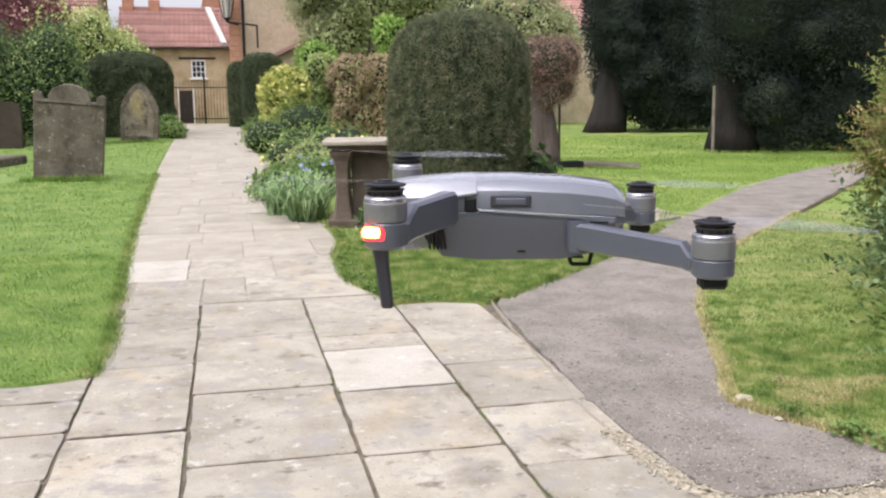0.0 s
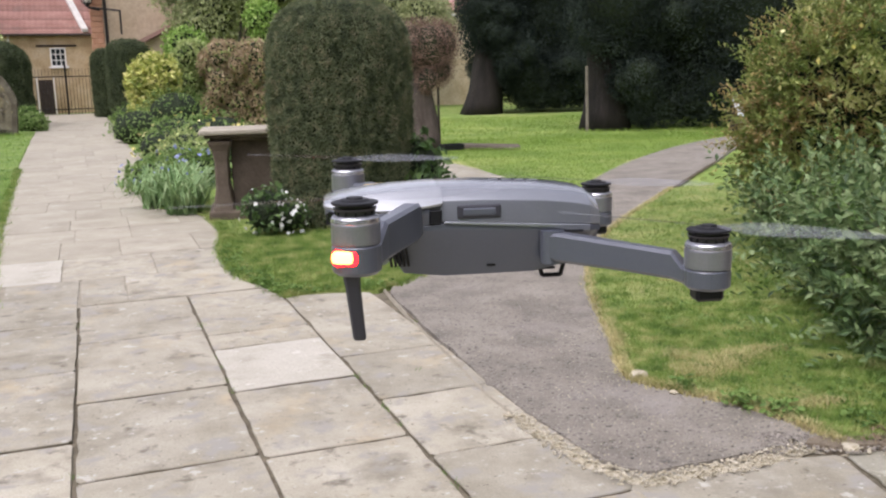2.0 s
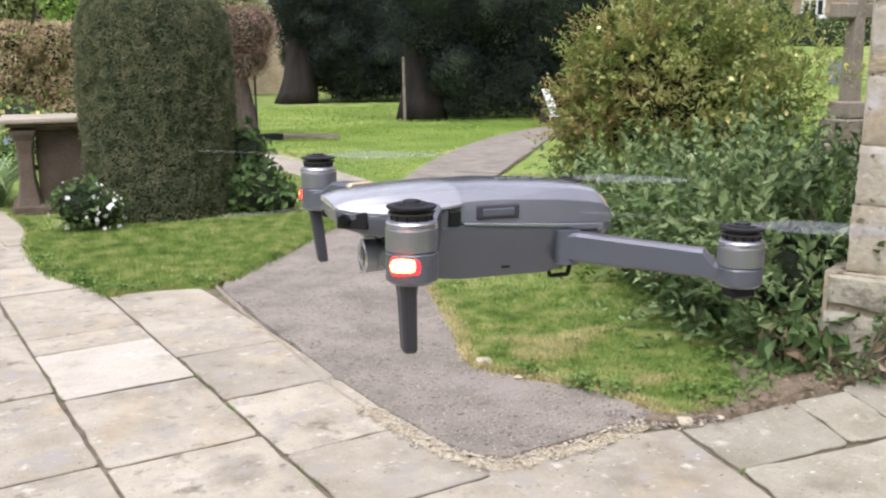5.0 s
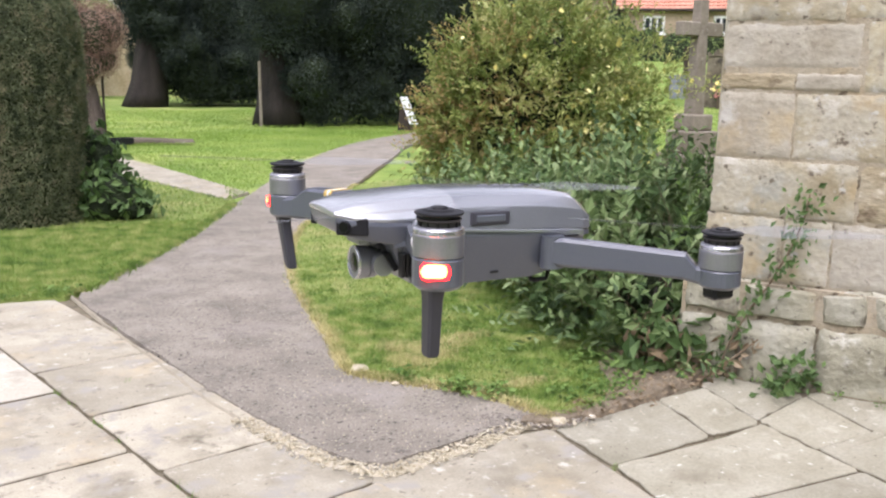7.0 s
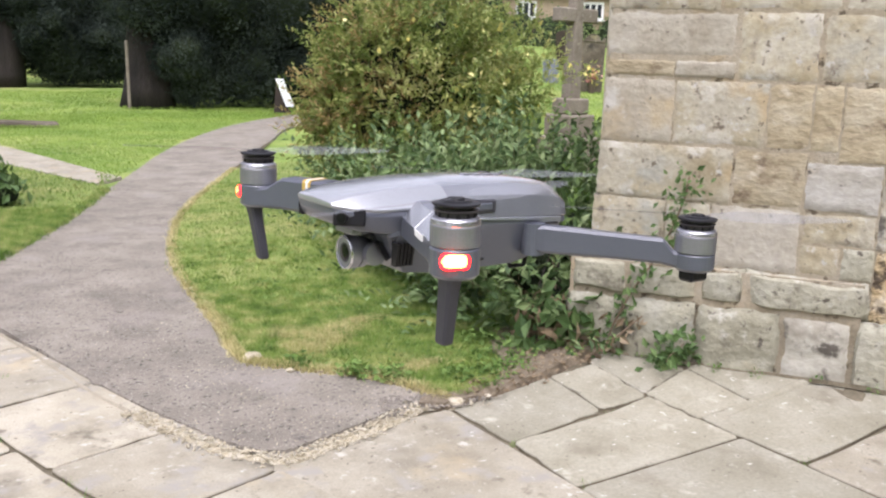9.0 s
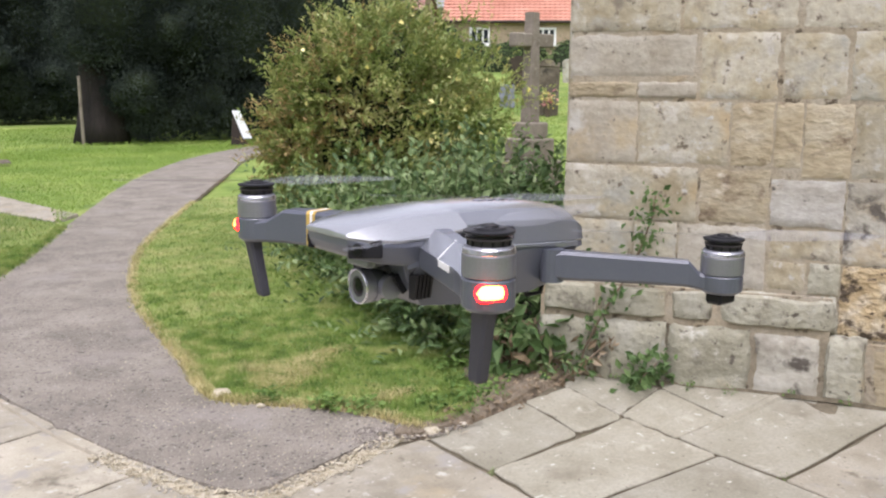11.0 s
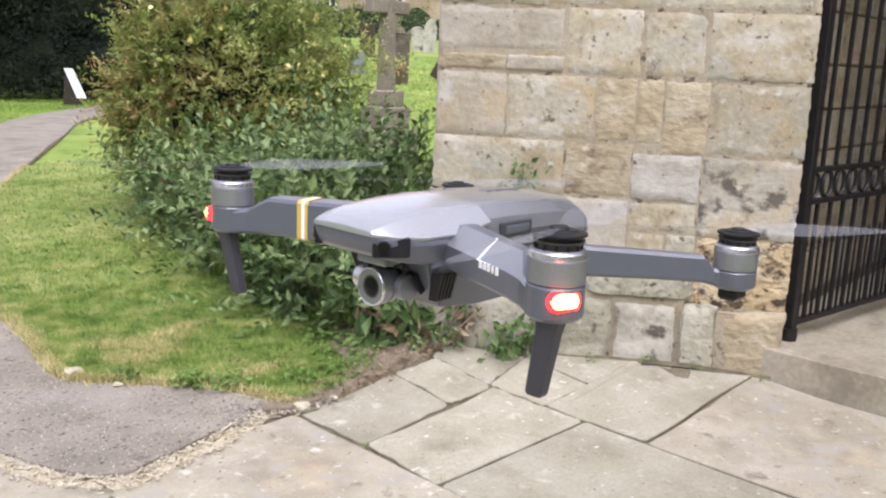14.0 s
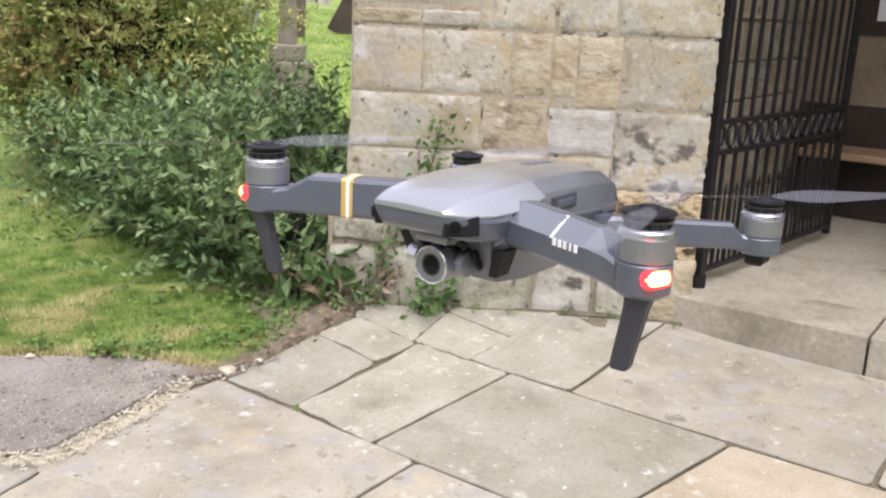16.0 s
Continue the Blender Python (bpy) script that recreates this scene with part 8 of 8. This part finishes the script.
# yard gate and railings at the path's end
rail = thing("iron_railings", pose(-13.4, 45.0, 0, 0, 0, 8), "black iron gate and railings across the path's end", "gate")
for z in (0.25, 1.75):
    bm = bmesh.new()
    box(bm, (1.7, 0, z), (3.6, 0.05, 0.05))
    part("rail", bm, M_IRON, rail)
for i in range(25):
    bm = bmesh.new()
    post_ = i in (0, 13, 24)
    tube(bm, (3.5 * i / 24 - 0.05, 0, 0), (3.5 * i / 24 - 0.05, 0, 2.35 if post_ else 2.1), 0.05 if post_ else 0.016, 0.05 if post_ else 0.008, 6)
    part("post" if post_ else "bar", bm, M_IRON, rail)
shed = thing("doorway", pose(-13.1, 47.5, 0, 0, 0, 14), "dark green door in a white surround", "door")
bm = bmesh.new()
box(bm, (0, 0, 0.80), (0.64, 0.06, 1.65), 0.01)
part("door_leaf", bm, M_DARKWOOD, shed)
for dx in (-0.38, 0.38):
    bm = bmesh.new()
    box(bm, (dx, -0.04, 0.85), (0.06, 0.12, 1.75), 0.01)
    part("door_jamb", bm, M_PAINT, shed)

cottage("terrace_house", pose(27.9, 35.2, 0, 0, 0, -43.5), 11.0, 6.0, 4.5, 7.0, M_RENDER, M_PANTILE, "terrace with an orange pantile roof and white windows", [(1.58, 3.68, 0.88, 0.72, 3, 1), (4.72, 3.68, 0.86, 0.72, 3, 1), (8.0, 3.68, 0.88, 0.72, 3, 1)], [], 16)
cottage("terrace_house", pose(22.6, 40.5, 0, 0, 0, -45), 6.2, 6.0, 5.0, 7.0, M_RENDER, M_ROOF, "older terrace house with a brown tiled roof", [(2.6, 4.1, 1.2, 1.2, 2, 1)], [(5.6, 1.2)], 16)
# the boundary wall behind the yews, paled to look sunlit
bm = bmesh.new()
loft(bm, [[(1.5, y, -0.05), (8.3, y, -0.05), (8.3, y, 2.62), (6.7, y, 4.15), (5.4, y, 4.5), (1.5, y, 4.5)] for y in (45.0, 45.5)])
bw = solid("boundary_wall", bm, M_OCHREWALL, "ochre stone boundary wall with a raking top, toned as sunlit", "wall", kind="structure")
bm = bmesh.new()
loft(bm, [[(x, 44.93, z), (x, 45.57, z), (x, 45.57, z + 0.16), (x, 44.93, z + 0.16)] for x, z in ((8.4, 2.53), (6.7, 4.16), (5.4, 4.51), (1.5, 4.51))])
part("coping", bm, M_COPING, bw)
bm = bmesh.new()
bmesh.ops.create_icosphere(bm, subdivisions=2, radius=0.5, matrix=pose(8.0, 44.4, 2.2) @ Matrix.Diagonal((0.9, 0.6, 1.0, 1)))
for v in bm.verts:
    v.co += 0.12 * Vector((noise.noise(v.co * 3), noise.noise(v.co * 3 + Vector((9, 0, 0))), noise.noise(v.co * 3 + Vector((0, 9, 0)))))
bmesh.ops.create_cone(bm, cap_ends=True, segments=8, radius1=0.34, radius2=0.26, depth=1.9, matrix=pose(8.0, 44.4, 0.92))
solid("stone_urn", bm, M_COPING, "pale weathered stone finial on a pedestal by the wall", "urn", smooth=True)
cottage("far_house", pose(3.0, 55.0, 0, 0, 0, 0), 8.0, 6.0, 5.2, 7.6, M_HOUSE, M_ROOF, "far stone house with a red roof", [(2.0, 4.0, 0.9, 1.1, 3, 3)], [], 14)

# a pale stake beside the great yew, and an unidentified flat black thing by the ledger stone
bm = bmesh.new()
tube(bm, (6.44, 21.9, -0.03), (6.42, 21.92, 1.55), 0.04, 0.035, 8)
solid("timber_stake", bm, M_CROSS, "weathered pale timber stake beside the yew trunk", "post")
bm = bmesh.new()
tube(bm, (2.27, 17.85, -0.03), (2.26, 17.85, 1.2), 0.025, 0.022, 8)
solid("dark_stake", bm, M_DARKWOOD, "thin dark stake beside the pollarded bush", "post")
tray = thing("black_tray", pose(2.42, 17.3, 0, 0, 0, 20), "flat black object in the grass, shaped as a tray", "tray")
bm = bmesh.new()
box(bm, (0, 0, 0.03), (0.42, 0.26, 0.02), 0.006)
part("tray_base", bm, M_DBLACK, tray)
for cx_, cy_, sx_, sy_ in ((0.2, 0, 0.02, 0.26), (-0.2, 0, 0.02, 0.26), (0, 0.12, 0.38, 0.02), (0, -0.12, 0.38, 0.02)):
    bm = bmesh.new()
    box(bm, (cx_, cy_, 0.085), (sx_, sy_, 0.10), 0.004)
    part("tray_side", bm, M_DBLACK, tray)
